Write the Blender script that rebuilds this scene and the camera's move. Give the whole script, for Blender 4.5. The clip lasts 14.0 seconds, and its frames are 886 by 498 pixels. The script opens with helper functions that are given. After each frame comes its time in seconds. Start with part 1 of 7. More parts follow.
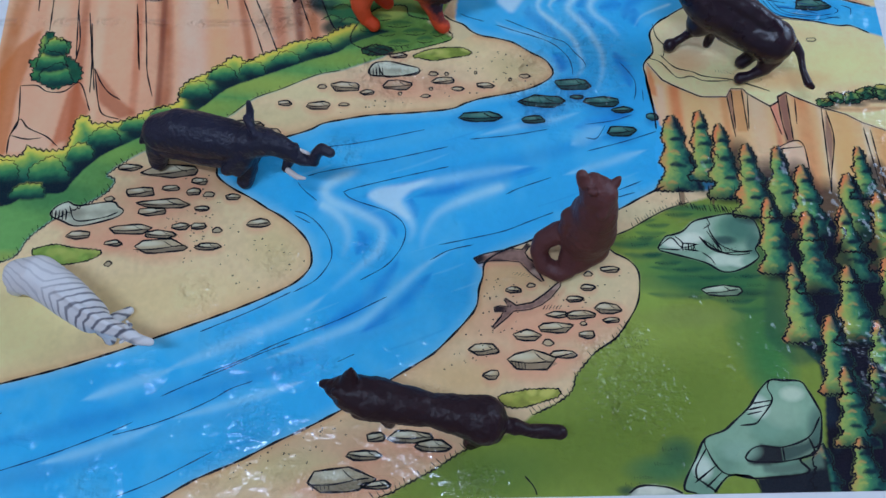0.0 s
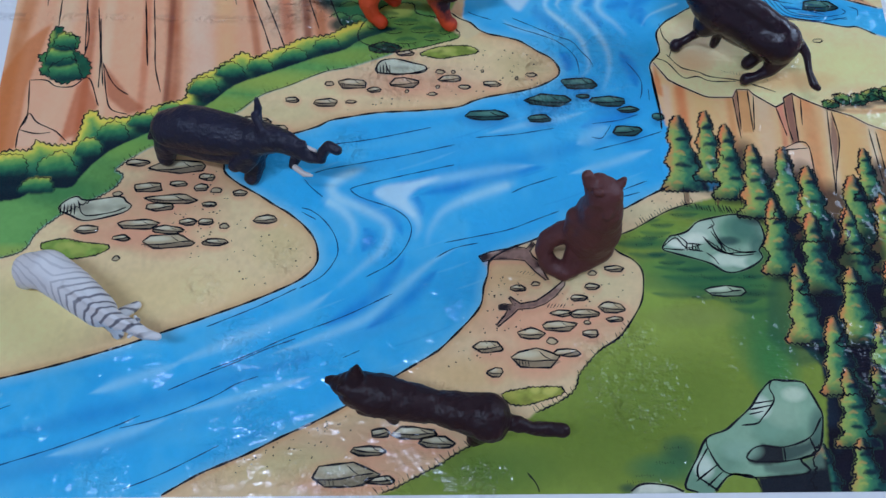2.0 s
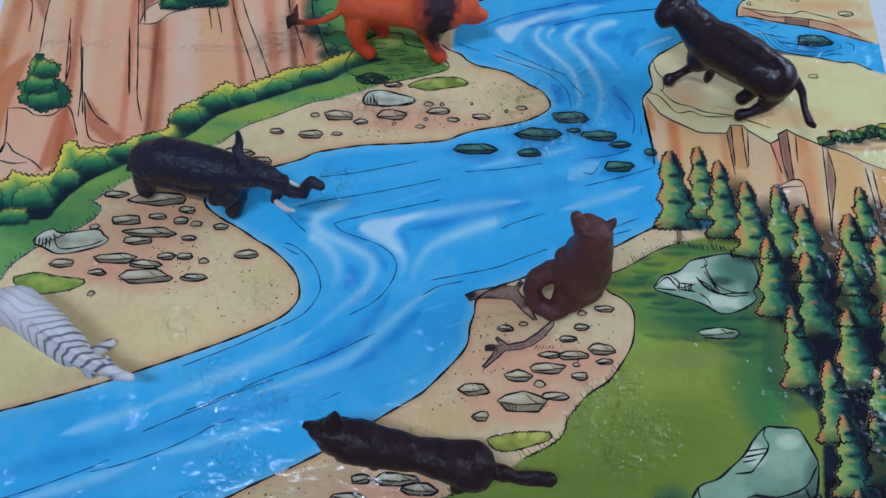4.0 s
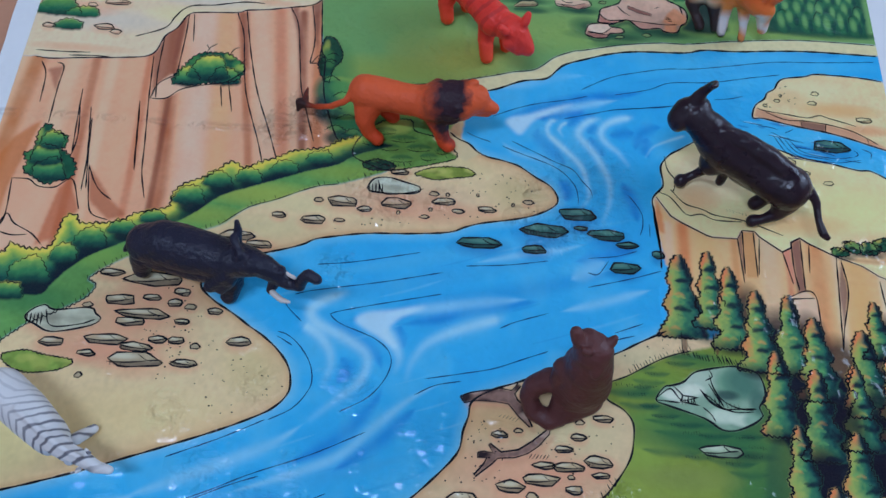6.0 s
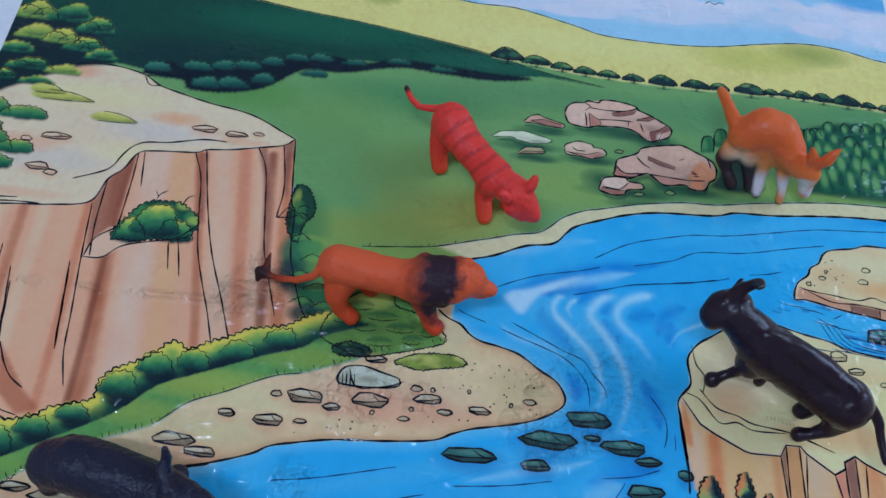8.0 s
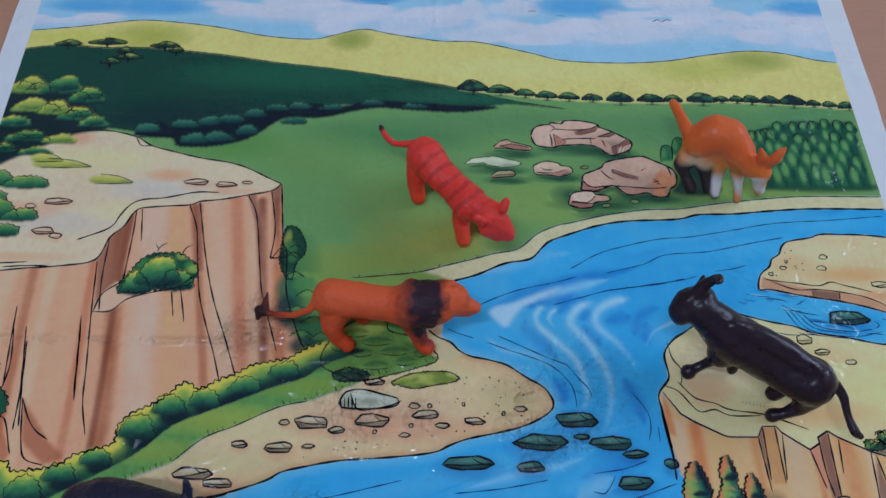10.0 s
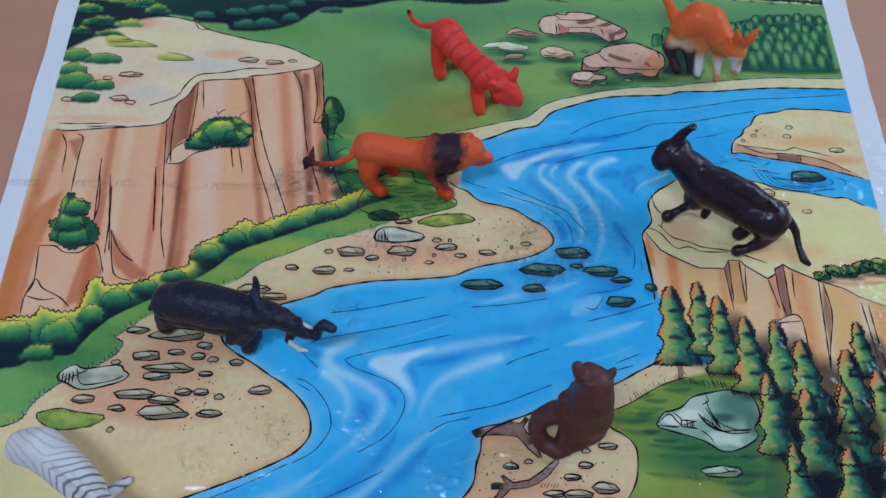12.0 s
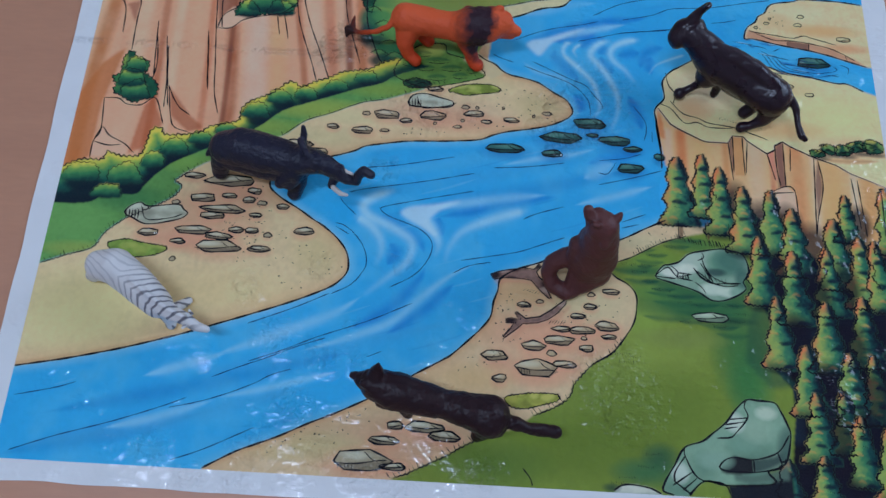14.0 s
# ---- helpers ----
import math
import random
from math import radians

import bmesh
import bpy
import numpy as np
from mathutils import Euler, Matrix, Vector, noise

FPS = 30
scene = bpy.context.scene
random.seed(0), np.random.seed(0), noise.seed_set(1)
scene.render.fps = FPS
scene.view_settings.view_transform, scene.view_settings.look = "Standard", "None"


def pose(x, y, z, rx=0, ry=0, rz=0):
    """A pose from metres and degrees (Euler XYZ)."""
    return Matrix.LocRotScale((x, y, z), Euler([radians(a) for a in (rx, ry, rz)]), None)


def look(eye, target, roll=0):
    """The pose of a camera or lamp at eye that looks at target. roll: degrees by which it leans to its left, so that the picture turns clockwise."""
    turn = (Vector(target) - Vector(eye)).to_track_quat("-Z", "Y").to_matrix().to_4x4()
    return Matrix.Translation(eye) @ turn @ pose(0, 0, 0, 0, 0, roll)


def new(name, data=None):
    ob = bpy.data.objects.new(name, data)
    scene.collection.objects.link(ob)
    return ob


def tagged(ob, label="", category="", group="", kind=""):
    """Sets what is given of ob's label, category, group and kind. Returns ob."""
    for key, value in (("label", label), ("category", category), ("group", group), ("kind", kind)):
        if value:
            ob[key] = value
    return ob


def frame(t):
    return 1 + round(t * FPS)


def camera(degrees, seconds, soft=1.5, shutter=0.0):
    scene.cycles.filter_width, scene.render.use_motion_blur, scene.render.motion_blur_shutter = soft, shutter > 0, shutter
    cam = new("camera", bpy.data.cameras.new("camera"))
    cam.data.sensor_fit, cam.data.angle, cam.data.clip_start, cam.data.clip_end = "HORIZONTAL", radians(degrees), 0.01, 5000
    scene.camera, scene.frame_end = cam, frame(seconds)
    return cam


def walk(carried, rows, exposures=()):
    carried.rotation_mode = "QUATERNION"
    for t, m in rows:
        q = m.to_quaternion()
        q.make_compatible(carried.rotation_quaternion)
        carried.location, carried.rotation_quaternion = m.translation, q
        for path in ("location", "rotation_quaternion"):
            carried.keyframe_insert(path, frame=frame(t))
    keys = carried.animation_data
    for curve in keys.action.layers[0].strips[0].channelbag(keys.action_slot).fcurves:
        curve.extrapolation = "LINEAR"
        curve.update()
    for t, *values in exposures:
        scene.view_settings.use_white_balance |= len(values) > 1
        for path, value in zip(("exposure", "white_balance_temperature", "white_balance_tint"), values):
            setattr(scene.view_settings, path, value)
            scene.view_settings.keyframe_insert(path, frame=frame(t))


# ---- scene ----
# the camera, hand-held over the mat
cam = camera(61.4, 14.0)
PATH = [
    (0, (0.314, -0.003, 0.491), (0.379, 0.644, -1.4), 5.0),
    (0.5, (0.317, 0.001, 0.486), (0.358, 0.628, -1.413), 2.9),
    (1, (0.311, 0.001, 0.487), (0.359, 0.639, -1.408), 4.1),
    (1.5, (0.312, 0.003, 0.493), (0.366, 0.625, -1.407), 4.7),
    (2, (0.312, -0.001, 0.495), (0.37, 0.629, -1.402), 5.1),
    (4.3, (0.324, 0.021, 0.486), (0.395, 0.699, -1.395), 6.4),
    (4.5, (0.328, 0.023, 0.491), (0.408, 0.707, -1.386), 7.1),
    (5, (0.329, 0.029, 0.489), (0.4, 0.748, -1.376), 7.6),
    (5.5, (0.325, 0.048, 0.485), (0.348, 0.771, -1.38), 5.3),
    (6, (0.328, 0.059, 0.49), (0.354, 0.824, -1.358), 5.6),
    (6.5, (0.335, 0.088, 0.481), (0.37, 0.841, -1.371), 5.7),
    (7, (0.339, 0.12, 0.487), (0.429, 0.927, -1.34), 8.9),
    (7.5, (0.325, 0.154, 0.462), (0.36, 0.962, -1.367), 8.0),
    (8, (0.325, 0.183, 0.445), (0.363, 1.062, -1.351), 7.9),
    (8.2, (0.327, 0.193, 0.438), (0.361, 1.051, -1.368), 7.1),
    (10.3, (0.333, 0.155, 0.481), (0.368, 1.091, -1.286), 2.1),
    (10.5, (0.331, 0.144, 0.482), (0.356, 1.039, -1.307), 1.9),
    (11, (0.33, 0.12, 0.495), (0.379, 0.957, -1.32), 4.2),
    (11.5, (0.331, 0.081, 0.511), (0.351, 0.926, -1.302), 1.9),
    (12, (0.323, 0.055, 0.524), (0.35, 0.895, -1.29), 2.6),
    (12.5, (0.32, 0.044, 0.524), (0.348, 0.806, -1.325), 3.0),
    (13, (0.319, 0.021, 0.531), (0.344, 0.734, -1.338), 4.4),
    (13.5, (0.313, -0.001, 0.545), (0.33, 0.669, -1.34), 4.5),
    (14, (0.313, -0.017, 0.559), (0.315, 0.638, -1.331), 3.4),
]
EXPOSURE = [(t, stops, kelvin, 10) for t, stops, kelvin in ((0, -0.07, 6450), (2, -0.07, 6480), (4.5, -0.08, 6480), (6, -0.06, 6420), (7, -0.06, 6250), (7.5, -0.08, 6150), (8, -0.12, 6100), (8.2, -0.13, 6100), (10.3, -0.25, 6720), (10.5, -0.24, 6720), (11, -0.14, 6450), (12, -0.08, 6450), (12.5, -0.1, 6480), (13, -0.17, 6500), (13.5, -0.18, 6500), (14, -0.24, 6500))]
walk(cam, [(t, look(eye, target, roll)) for t, eye, target, roll in PATH], EXPOSURE)

# ---- light: faint sky, one unseen ceiling tube, an added window lamp ----
world = bpy.data.worlds.new("sky")
world.use_nodes = True
scene.world = world
sky = world.node_tree.nodes.new("ShaderNodeTexSky")
sky.sky_type, sky.sun_disc = "NISHITA", False
sky.sun_elevation, sky.sun_rotation = radians(40), radians(150)
backdrop_node = world.node_tree.nodes["Background"]
world.node_tree.links.new(sky.outputs["Color"], backdrop_node.inputs["Color"])
backdrop_node.inputs["Strength"].default_value = 0.12


def area_lamp(name, place, target, size_x, size_y, watts, colour):
    data = bpy.data.lights.new(name, "AREA")
    data.shape, data.size, data.size_y = "RECTANGLE", size_x, size_y
    data.energy, data.color = watts, colour
    ob = new(name, data)
    ob.matrix_world = look(place, target)
    return ob


# tube is unseen: inferred from glints, placed where the sheet can't mirror it
area_lamp("unseen_tube_light", (-0.3, -0.24, 2.56), (-0.3, -0.24, 0.0), 1.2, 0.14, 32, (0.55, 0.71, 1.0))
# no window is seen; lamp added to brighten the mat from the right
area_lamp("added_window_light", (2.65, 1.1, 1.5), (0.4, 0.55, 0.0), 1.3, 1.15, 40, (0.53, 0.71, 1.0))

# ---- materials ----
def nodes_of(name):
    m = bpy.data.materials.new(name)
    m.use_nodes = True
    t = m.node_tree
    return m, t, t.nodes["Principled BSDF"]


def add(t, kind, **values):
    n = t.nodes.new(kind)
    for key, value in values.items():
        n.inputs[key].default_value = value
    return n


def blend(t, fac, a, b):
    n = t.nodes.new("ShaderNodeMix")
    n.data_type = "RGBA"
    for i, v in ((0, fac), (6, a), (7, b)):
        if isinstance(v, bpy.types.NodeSocket):
            t.links.new(v, n.inputs[i])
        else:
            n.inputs[i].default_value = v if i == 0 else (*v[:3], 1)
    return n.outputs[2]


def sums(t, op, a, b=0.0, c=0.0):
    n = t.nodes.new("ShaderNodeMath")
    n.operation = op
    for i, v in enumerate((a, b, c)):
        if isinstance(v, bpy.types.NodeSocket):
            t.links.new(v, n.inputs[i])
        else:
            n.inputs[i].default_value = v
    return n.outputs[0]


def ramp(t, fac, stops):
    n = t.nodes.new("ShaderNodeValToRGB")
    e = n.color_ramp.elements
    while len(e) < len(stops):
        e.new(0.5)
    for i, (p, v) in enumerate(stops):
        e[i].position = p
        e[i].color = (v, v, v, 1) if isinstance(v, (int, float)) else (*v, 1)
    t.links.new(fac, n.inputs["Fac"])
    return n.outputs["Color"]


def noise_at(t, where, scale, detail=2.0, rough=0.5):
    n = add(t, "ShaderNodeTexNoise", Scale=scale, Detail=detail, Roughness=rough)
    t.links.new(where, n.inputs["Vector"])
    return n.outputs["Fac"]


def linear(c):
    return tuple((v / 255 / 12.92 if v <= 10 else ((v / 255 + 0.055) / 1.055) ** 2.4) for v in c)


def pigment(r, g, b):
    """The base colour of a print or paint that shows as this colour where bare vinyl shows as a cool white."""
    return tuple(min(0.92, 0.8 * v / w) for v, w in zip(linear((r, g, b)), WHITE_SHOWN))


WHITE_SHOWN = (0.58, 0.61, 0.74)


# crumpled places of the sheet: x, y, how wide, how steep
CRUMPLED = ((0.44, 0.318, 0.05, 2.0), (0.293, 0.304, 0.035, 2.0), (0.41, 0.285, 0.03, 2.0), (0.191, 0.102, 0.024, 1.1), (0.222, 0.094, 0.015, 1.1), (0.257, 0.082, 0.015, 1.1), (0.208, 0.052, 0.02, 1.1), (0.183, 0.018, 0.022, 1.1), (0.177, -0.012, 0.02, 1.1), (0.264, 0.006, 0.022, 1.1), (0.289, -0.004, 0.02, 1.1), (0.23, 0.016, 0.017, 1.1), (0.141, -0.012, 0.022, 1.1), (0.165, 0.136, 0.02, 1.2), (0.112, 0.014, 0.02, 1.1), (0.354, 0.007, 0.02, 1.1), (0.456, 0.066, 0.045, 1.2), (0.403, 0.317, 0.022, 2.1), (0.419, 0.3, 0.016, 2.1), (0.404, 0.282, 0.016, 2.1), (0.441, 0.327, 0.018, 2.1), (0.39, 0.291, 0.014, 2.1), (0.278, 0.308, 0.022, 2.1), (0.305, 0.303, 0.018, 2.0), (0.33, 0.299, 0.016, 2.0), (0.262, 0.244, 0.018, 2.0), (0.434, 0.284, 0.014, 2.1), (0.218, 0.156, 0.02, 1.1), (0.284, 0.164, 0.018, 1.2), (0.231, 0.084, 0.018, 1.1), (0.266, 0.077, 0.014, 1.1), (0.323, 0.064, 0.014, 1.1), (0.43, 0.092, 0.02, 1.3), (0.457, 0.099, 0.018, 1.3), (0.439, 0.076, 0.016, 1.3), (0.247, 0.109, 0.014, 1.1), (0.222, 0.366, 0.024, 2.6), (0.205, 0.352, 0.02, 2.6))


def vinyl(name, colour=None, attribute=""):
    """Laminated vinyl: glossy, with fine wrinkles in patches and the folds it was packed with."""
    m, t, p = nodes_of(name)
    where = t.nodes.new("ShaderNodeNewGeometry").outputs["Position"]
    if attribute:
        a = t.nodes.new("ShaderNodeAttribute")
        a.attribute_name = attribute
        fine = noise_at(t, where, 900, 3, 0.6)
        base = blend(t, sums(t, "MULTIPLY", sums(t, "SUBTRACT", fine, 0.35), 0.05), a.outputs["Color"], (0.5, 0.47, 0.42))
    else:
        base = blend(t, noise_at(t, where, 30, 4), tuple(v * 0.9 for v in colour), colour)
    t.links.new(base, p.inputs["Base Color"])
    patches = ramp(t, noise_at(t, where, 17, 4, 0.6), [(0.53, 0.05), (0.7, 0.9)])
    frayed = ramp(t, noise_at(t, where, 60, 3, 0.6), [(0.36, 0.1), (0.56, 1.2)])
    for x, y, size, steep in CRUMPLED:
        n = t.nodes.new("ShaderNodeVectorMath")
        n.operation = "DISTANCE"
        t.links.new(where, n.inputs[0])
        n.inputs[1].default_value = (x, y, 0)
        core = add(t, "ShaderNodeMapRange", **{"From Min": size, "From Max": size * 0.4})
        t.links.new(n.outputs["Value"], core.inputs["Value"])
        patches = sums(t, "MAXIMUM", patches, sums(t, "MULTIPLY", sums(t, "MULTIPLY", core.outputs["Result"], frayed), steep))
    drawn = add(t, "ShaderNodeMapping", Rotation=(0, 0, 0.35), Scale=(0.42, 1.15, 1.0))
    t.links.new(where, drawn.inputs["Vector"])
    creased = drawn.outputs["Vector"]
    crumple = sums(t, "ADD", sums(t, "MULTIPLY", noise_at(t, creased, 420, 3, 0.55), 0.6), sums(t, "MULTIPLY", noise_at(t, where, 120, 2, 0.5), 0.5))
    cells = add(t, "ShaderNodeTexVoronoi", Scale=180)
    t.links.new(creased, cells.inputs["Vector"])
    facets = sums(t, "MULTIPLY", sums(t, "ADD", crumple, sums(t, "MULTIPLY", cells.outputs["Distance"], 1.25)), patches)
    xyz = t.nodes.new("ShaderNodeSeparateXYZ")
    t.links.new(where, xyz.inputs[0])
    waver = sums(t, "MULTIPLY", noise_at(t, where, 30, 2), 0.008)
    height = facets
    broken = ramp(t, noise_at(t, where, 70, 3), [(0.38, 0.0), (0.56, 1.0)])
    for axis_name, place, other, end, depth in (("Y", 0.350, "X", 0.27, 2.2), ("X", 0.342, "Y", 9.0, 0.45), ("X", 0.560, "Y", 9.0, 0.2)):
        away = sums(t, "ABSOLUTE", sums(t, "SUBTRACT", sums(t, "ADD", xyz.outputs[axis_name], waver), place + 0.004))
        ridge = sums(t, "EXPONENT", sums(t, "MULTIPLY", sums(t, "MULTIPLY", away, away), -120000.0))
        ridge = sums(t, "MULTIPLY", ridge, sums(t, "LESS_THAN", xyz.outputs[other], end))
        height = sums(t, "ADD", height, sums(t, "MULTIPLY", sums(t, "MULTIPLY", ridge, broken), depth))
    bump = add(t, "ShaderNodeBump", Strength=0.9, Distance=0.0012)
    t.links.new(height, bump.inputs["Height"])
    t.links.new(bump.outputs["Normal"], p.inputs["Normal"])
    p.inputs["Roughness"].default_value = 0.07
    p.inputs["Specular IOR Level"].default_value = 0.28
    return m


def moulded(name, paint, gloss=0.4, bumps=0.25, scale=420, sheen=0.4):
    """Moulded soft plastic. paint(t, place) gives the base colour from the figure's own coordinates."""
    m, t, p = nodes_of(name)
    place = t.nodes.new("ShaderNodeTexCoord").outputs["Object"]
    base = paint(t, place)
    worn = noise_at(t, place, 60, 4)
    t.links.new(blend(t, sums(t, "MULTIPLY", worn, 0.02), base, (0.1, 0.09, 0.09)), p.inputs["Base Color"])
    bump = add(t, "ShaderNodeBump", Strength=bumps, Distance=0.002)
    grain = sums(t, "ADD", noise_at(t, place, scale, 3), sums(t, "MULTIPLY", noise_at(t, place, scale * 0.3, 2), 1.5))
    t.links.new(grain, bump.inputs["Height"])
    t.links.new(bump.outputs["Normal"], p.inputs["Normal"])
    t.links.new(ramp(t, worn, [(0.3, gloss - 0.08), (0.7, gloss + 0.1)]), p.inputs["Roughness"])
    p.inputs["Specular IOR Level"].default_value = sheen
    return m


def plain(name, a, b, scale, rough, stretch=(1, 1, 1), bumps=0.1):
    m, t, p = nodes_of(name)
    mapping = add(t, "ShaderNodeMapping", Scale=stretch)
    t.links.new(t.nodes.new("ShaderNodeNewGeometry").outputs["Position"], mapping.inputs["Vector"])
    where = mapping.outputs["Vector"]
    mixed = sums(t, "ADD", sums(t, "MULTIPLY", noise_at(t, where, scale, 4, 0.6), 0.65), sums(t, "MULTIPLY", noise_at(t, where, scale * 9, 3), 0.35))
    t.links.new(blend(t, ramp(t, mixed, [(0.3, 0.0), (0.7, 1.0)]), a, b), p.inputs["Base Color"])
    bump = add(t, "ShaderNodeBump", Strength=bumps, Distance=0.002)
    t.links.new(mixed, bump.inputs["Height"])
    t.links.new(bump.outputs["Normal"], p.inputs["Normal"])
    p.inputs["Roughness"].default_value = rough
    return m


PRINT = vinyl("printed_vinyl", attribute="print")
WHITE_VINYL = vinyl("white_vinyl", colour=(0.88, 0.88, 0.86))
BLACK_INK = vinyl("black_ink", colour=(0.012, 0.013, 0.018))
BLUE_INK = vinyl("blue_ink", colour=(0.012, 0.05, 0.16))
FLOOR = plain("brown_floor", pigment(166, 120, 102), pigment(176, 128, 108), 7, 0.45, (1, 5, 1), 0.04)
WALL = plain("wall_paint", (0.62, 0.63, 0.65), (0.68, 0.69, 0.71), 3, 0.8)
CEILING = plain("ceiling_paint", (0.66, 0.66, 0.66), (0.72, 0.72, 0.72), 3, 0.9)
FRAME = plain("window_paint", (0.6, 0.6, 0.58), (0.7, 0.7, 0.68), 8, 0.4)

# ---- the room: floor; walls, one window and ceiling are unseen, added to close and light it ----
def box_into(bm, x0, y0, z0, x1, y1, z1):
    m = Matrix.Translation(((x0 + x1) / 2, (y0 + y1) / 2, (z0 + z1) / 2)) @ Matrix.Diagonal((x1 - x0, y1 - y0, z1 - z0, 1))
    bmesh.ops.create_cube(bm, size=1, matrix=m)


def part(name, bm, material, parent=None, label="", smooth=False):
    data = bpy.data.meshes.new(name)
    bm.to_mesh(data)
    bm.free()
    if smooth:
        data.polygons.foreach_set("use_smooth", [True] * len(data.polygons))
    data.materials.append(material)
    ob = new(name, data)
    ob.parent = parent
    return tagged(ob, label)


def boxes(name, material, *corners, parent=None, label=""):
    bm = bmesh.new()
    for c in corners:
        box_into(bm, *c)
    return part(name, bm, material, parent, label)


ROOM_X0, ROOM_X1, ROOM_Y0, ROOM_Y1, ROOM_H, THICK = -1.9, 2.7, -1.6, 2.2, 2.65, 0.15
UNDER = -0.0012
tagged(boxes("floor", FLOOR, (ROOM_X0, ROOM_Y0, UNDER - 0.1, ROOM_X1, ROOM_Y1, UNDER)), "smooth brown floor with a faint grain", "floor", kind="structure")
tagged(boxes("ceiling", CEILING, (ROOM_X0 - THICK, ROOM_Y0 - THICK, ROOM_H, ROOM_X1 + THICK, ROOM_Y1 + THICK, ROOM_H + 0.1)), "plain white ceiling", "ceiling", kind="structure")
tagged(boxes("wall_north", WALL, (ROOM_X0 - THICK, ROOM_Y1, -0.1, ROOM_X1 + THICK, ROOM_Y1 + THICK, ROOM_H)), "plain pale wall", "wall", kind="structure")
tagged(boxes("wall_south", WALL, (ROOM_X0 - THICK, ROOM_Y0 - THICK, -0.1, ROOM_X1 + THICK, ROOM_Y0, ROOM_H)), "plain pale wall", "wall", kind="structure")
tagged(boxes("wall_west", WALL, (ROOM_X0 - THICK, ROOM_Y0, -0.1, ROOM_X0, ROOM_Y1, ROOM_H)), "plain pale wall", "wall", kind="structure")
# unseen window, added as an opening for the side lamp
WIN_Y0, WIN_Y1 = 0.4, 1.8
tagged(boxes("wall_east", WALL, (ROOM_X1, ROOM_Y0, -0.1, ROOM_X1 + THICK, WIN_Y0, ROOM_H), (ROOM_X1, WIN_Y1, -0.1, ROOM_X1 + THICK, ROOM_Y1, ROOM_H),
             (ROOM_X1, WIN_Y0, -0.1, ROOM_X1 + THICK, WIN_Y1, 0.9), (ROOM_X1, WIN_Y0, 2.1, ROOM_X1 + THICK, WIN_Y1, ROOM_H)), "plain pale wall with an added window opening", "wall", kind="structure")
window = tagged(new("added_window_1"), "unseen white framed window, added as the side lamp's opening", "window", kind="structure")
for y0, y1, z0, z1 in ((WIN_Y0, WIN_Y0 + 0.06, 0.9, 2.1), (WIN_Y1 - 0.06, WIN_Y1, 0.9, 2.1), (WIN_Y0 + 0.06, WIN_Y1 - 0.06, 0.9, 0.96), (WIN_Y0 + 0.06, WIN_Y1 - 0.06, 2.04, 2.1)):
    boxes("window_frame", FRAME, (ROOM_X1 + 0.04, y0, z0, ROOM_X1 + 0.1, y1, z1), parent=window)
# ---- the play mat: its printed landscape, laid out in millimetres from the print's corner ----
PRINT_W, PRINT_H, GRID = 680.0, 720.0, 0.8
NX, NY = int(PRINT_W / GRID) + 1, int(PRINT_H / GRID) + 1
ART = np.zeros((NY, NX, 3))
dice = np.random.RandomState(7)


def lattice(cell, seed):
    """Smooth random blotches over the whole sheet, about -1 to 1."""
    r = np.random.RandomState(seed)
    gx, gy = np.arange(NX) * GRID / cell, np.arange(NY) * GRID / cell
    k = r.uniform(-1, 1, (int(gy[-1]) + 3, int(gx[-1]) + 3))
    ix, iy = gx.astype(int), gy.astype(int)
    fx, fy = gx - ix, gy - iy
    fx, fy = (fx * fx * (3 - 2 * fx))[None, :], (fy * fy * (3 - 2 * fy))[:, None]
    a, b = k[iy][:, ix], k[iy][:, ix + 1]
    c, d = k[iy + 1][:, ix], k[iy + 1][:, ix + 1]
    return (a * (1 - fx) + b * fx) * (1 - fy) + (c * (1 - fx) + d * fx) * fy


BLOTCH = lattice(26, 1) * 0.6 + lattice(9, 2) * 0.4
FLECK = lattice(3.2, 3) * 0.6 + lattice(1.6, 4) * 0.4


def smooth(points, step=2.0, closed=False):
    """A flowing line through the points (Catmull-Rom)."""
    p = np.array(points, float)
    if len(p) < 3 and not closed:
        n = max(2, int(np.hypot(*(p[1] - p[0])) / step) + 1)
        return p[0] + (p[1] - p[0]) * np.linspace(0, 1, n)[:, None]
    q = np.vstack((p[-1], p, p[:2])) if closed else np.vstack((2 * p[0] - p[1], p, 2 * p[-1] - p[-2]))
    out = []
    for a, b, c, d in zip(q, q[1:], q[2:], q[3:]):
        n = max(1, int(np.hypot(*(c - b)) / step))
        s = (np.arange(n) / n)[:, None]
        out.append(0.5 * (2 * b + (c - a) * s + (2 * a - 5 * b + 4 * c - d) * s * s + (3 * b - a - 3 * c + d) * s ** 3))
    return np.vstack(out if closed else out + [p[-1:]])


def ragged(points, height, pitch, closed=False, lean=0.0):
    """The line with small leafy humps on its left side."""
    p = smooth(points, 1.0, closed)
    run = np.concatenate(([0], np.cumsum(np.hypot(*(p[1:] - p[:-1]).T))))
    n = max(3, int(run[-1] / pitch * 3))
    s = np.linspace(0, run[-1], n)
    q = np.stack((np.interp(s, run, p[:, 0]), np.interp(s, run, p[:, 1])), 1)
    d = np.gradient(q, axis=0)
    d /= np.hypot(*d.T)[:, None] + 1e-9
    side = np.stack((-d[:, 1], d[:, 0]), 1)
    wave = np.tile((0.0, 1.0, 0.55), n // 3 + 1)[:n] * dice.uniform(0.5, 1.25, n)
    return q + side * (wave * height)[:, None] + d * (lean * wave)[:, None]


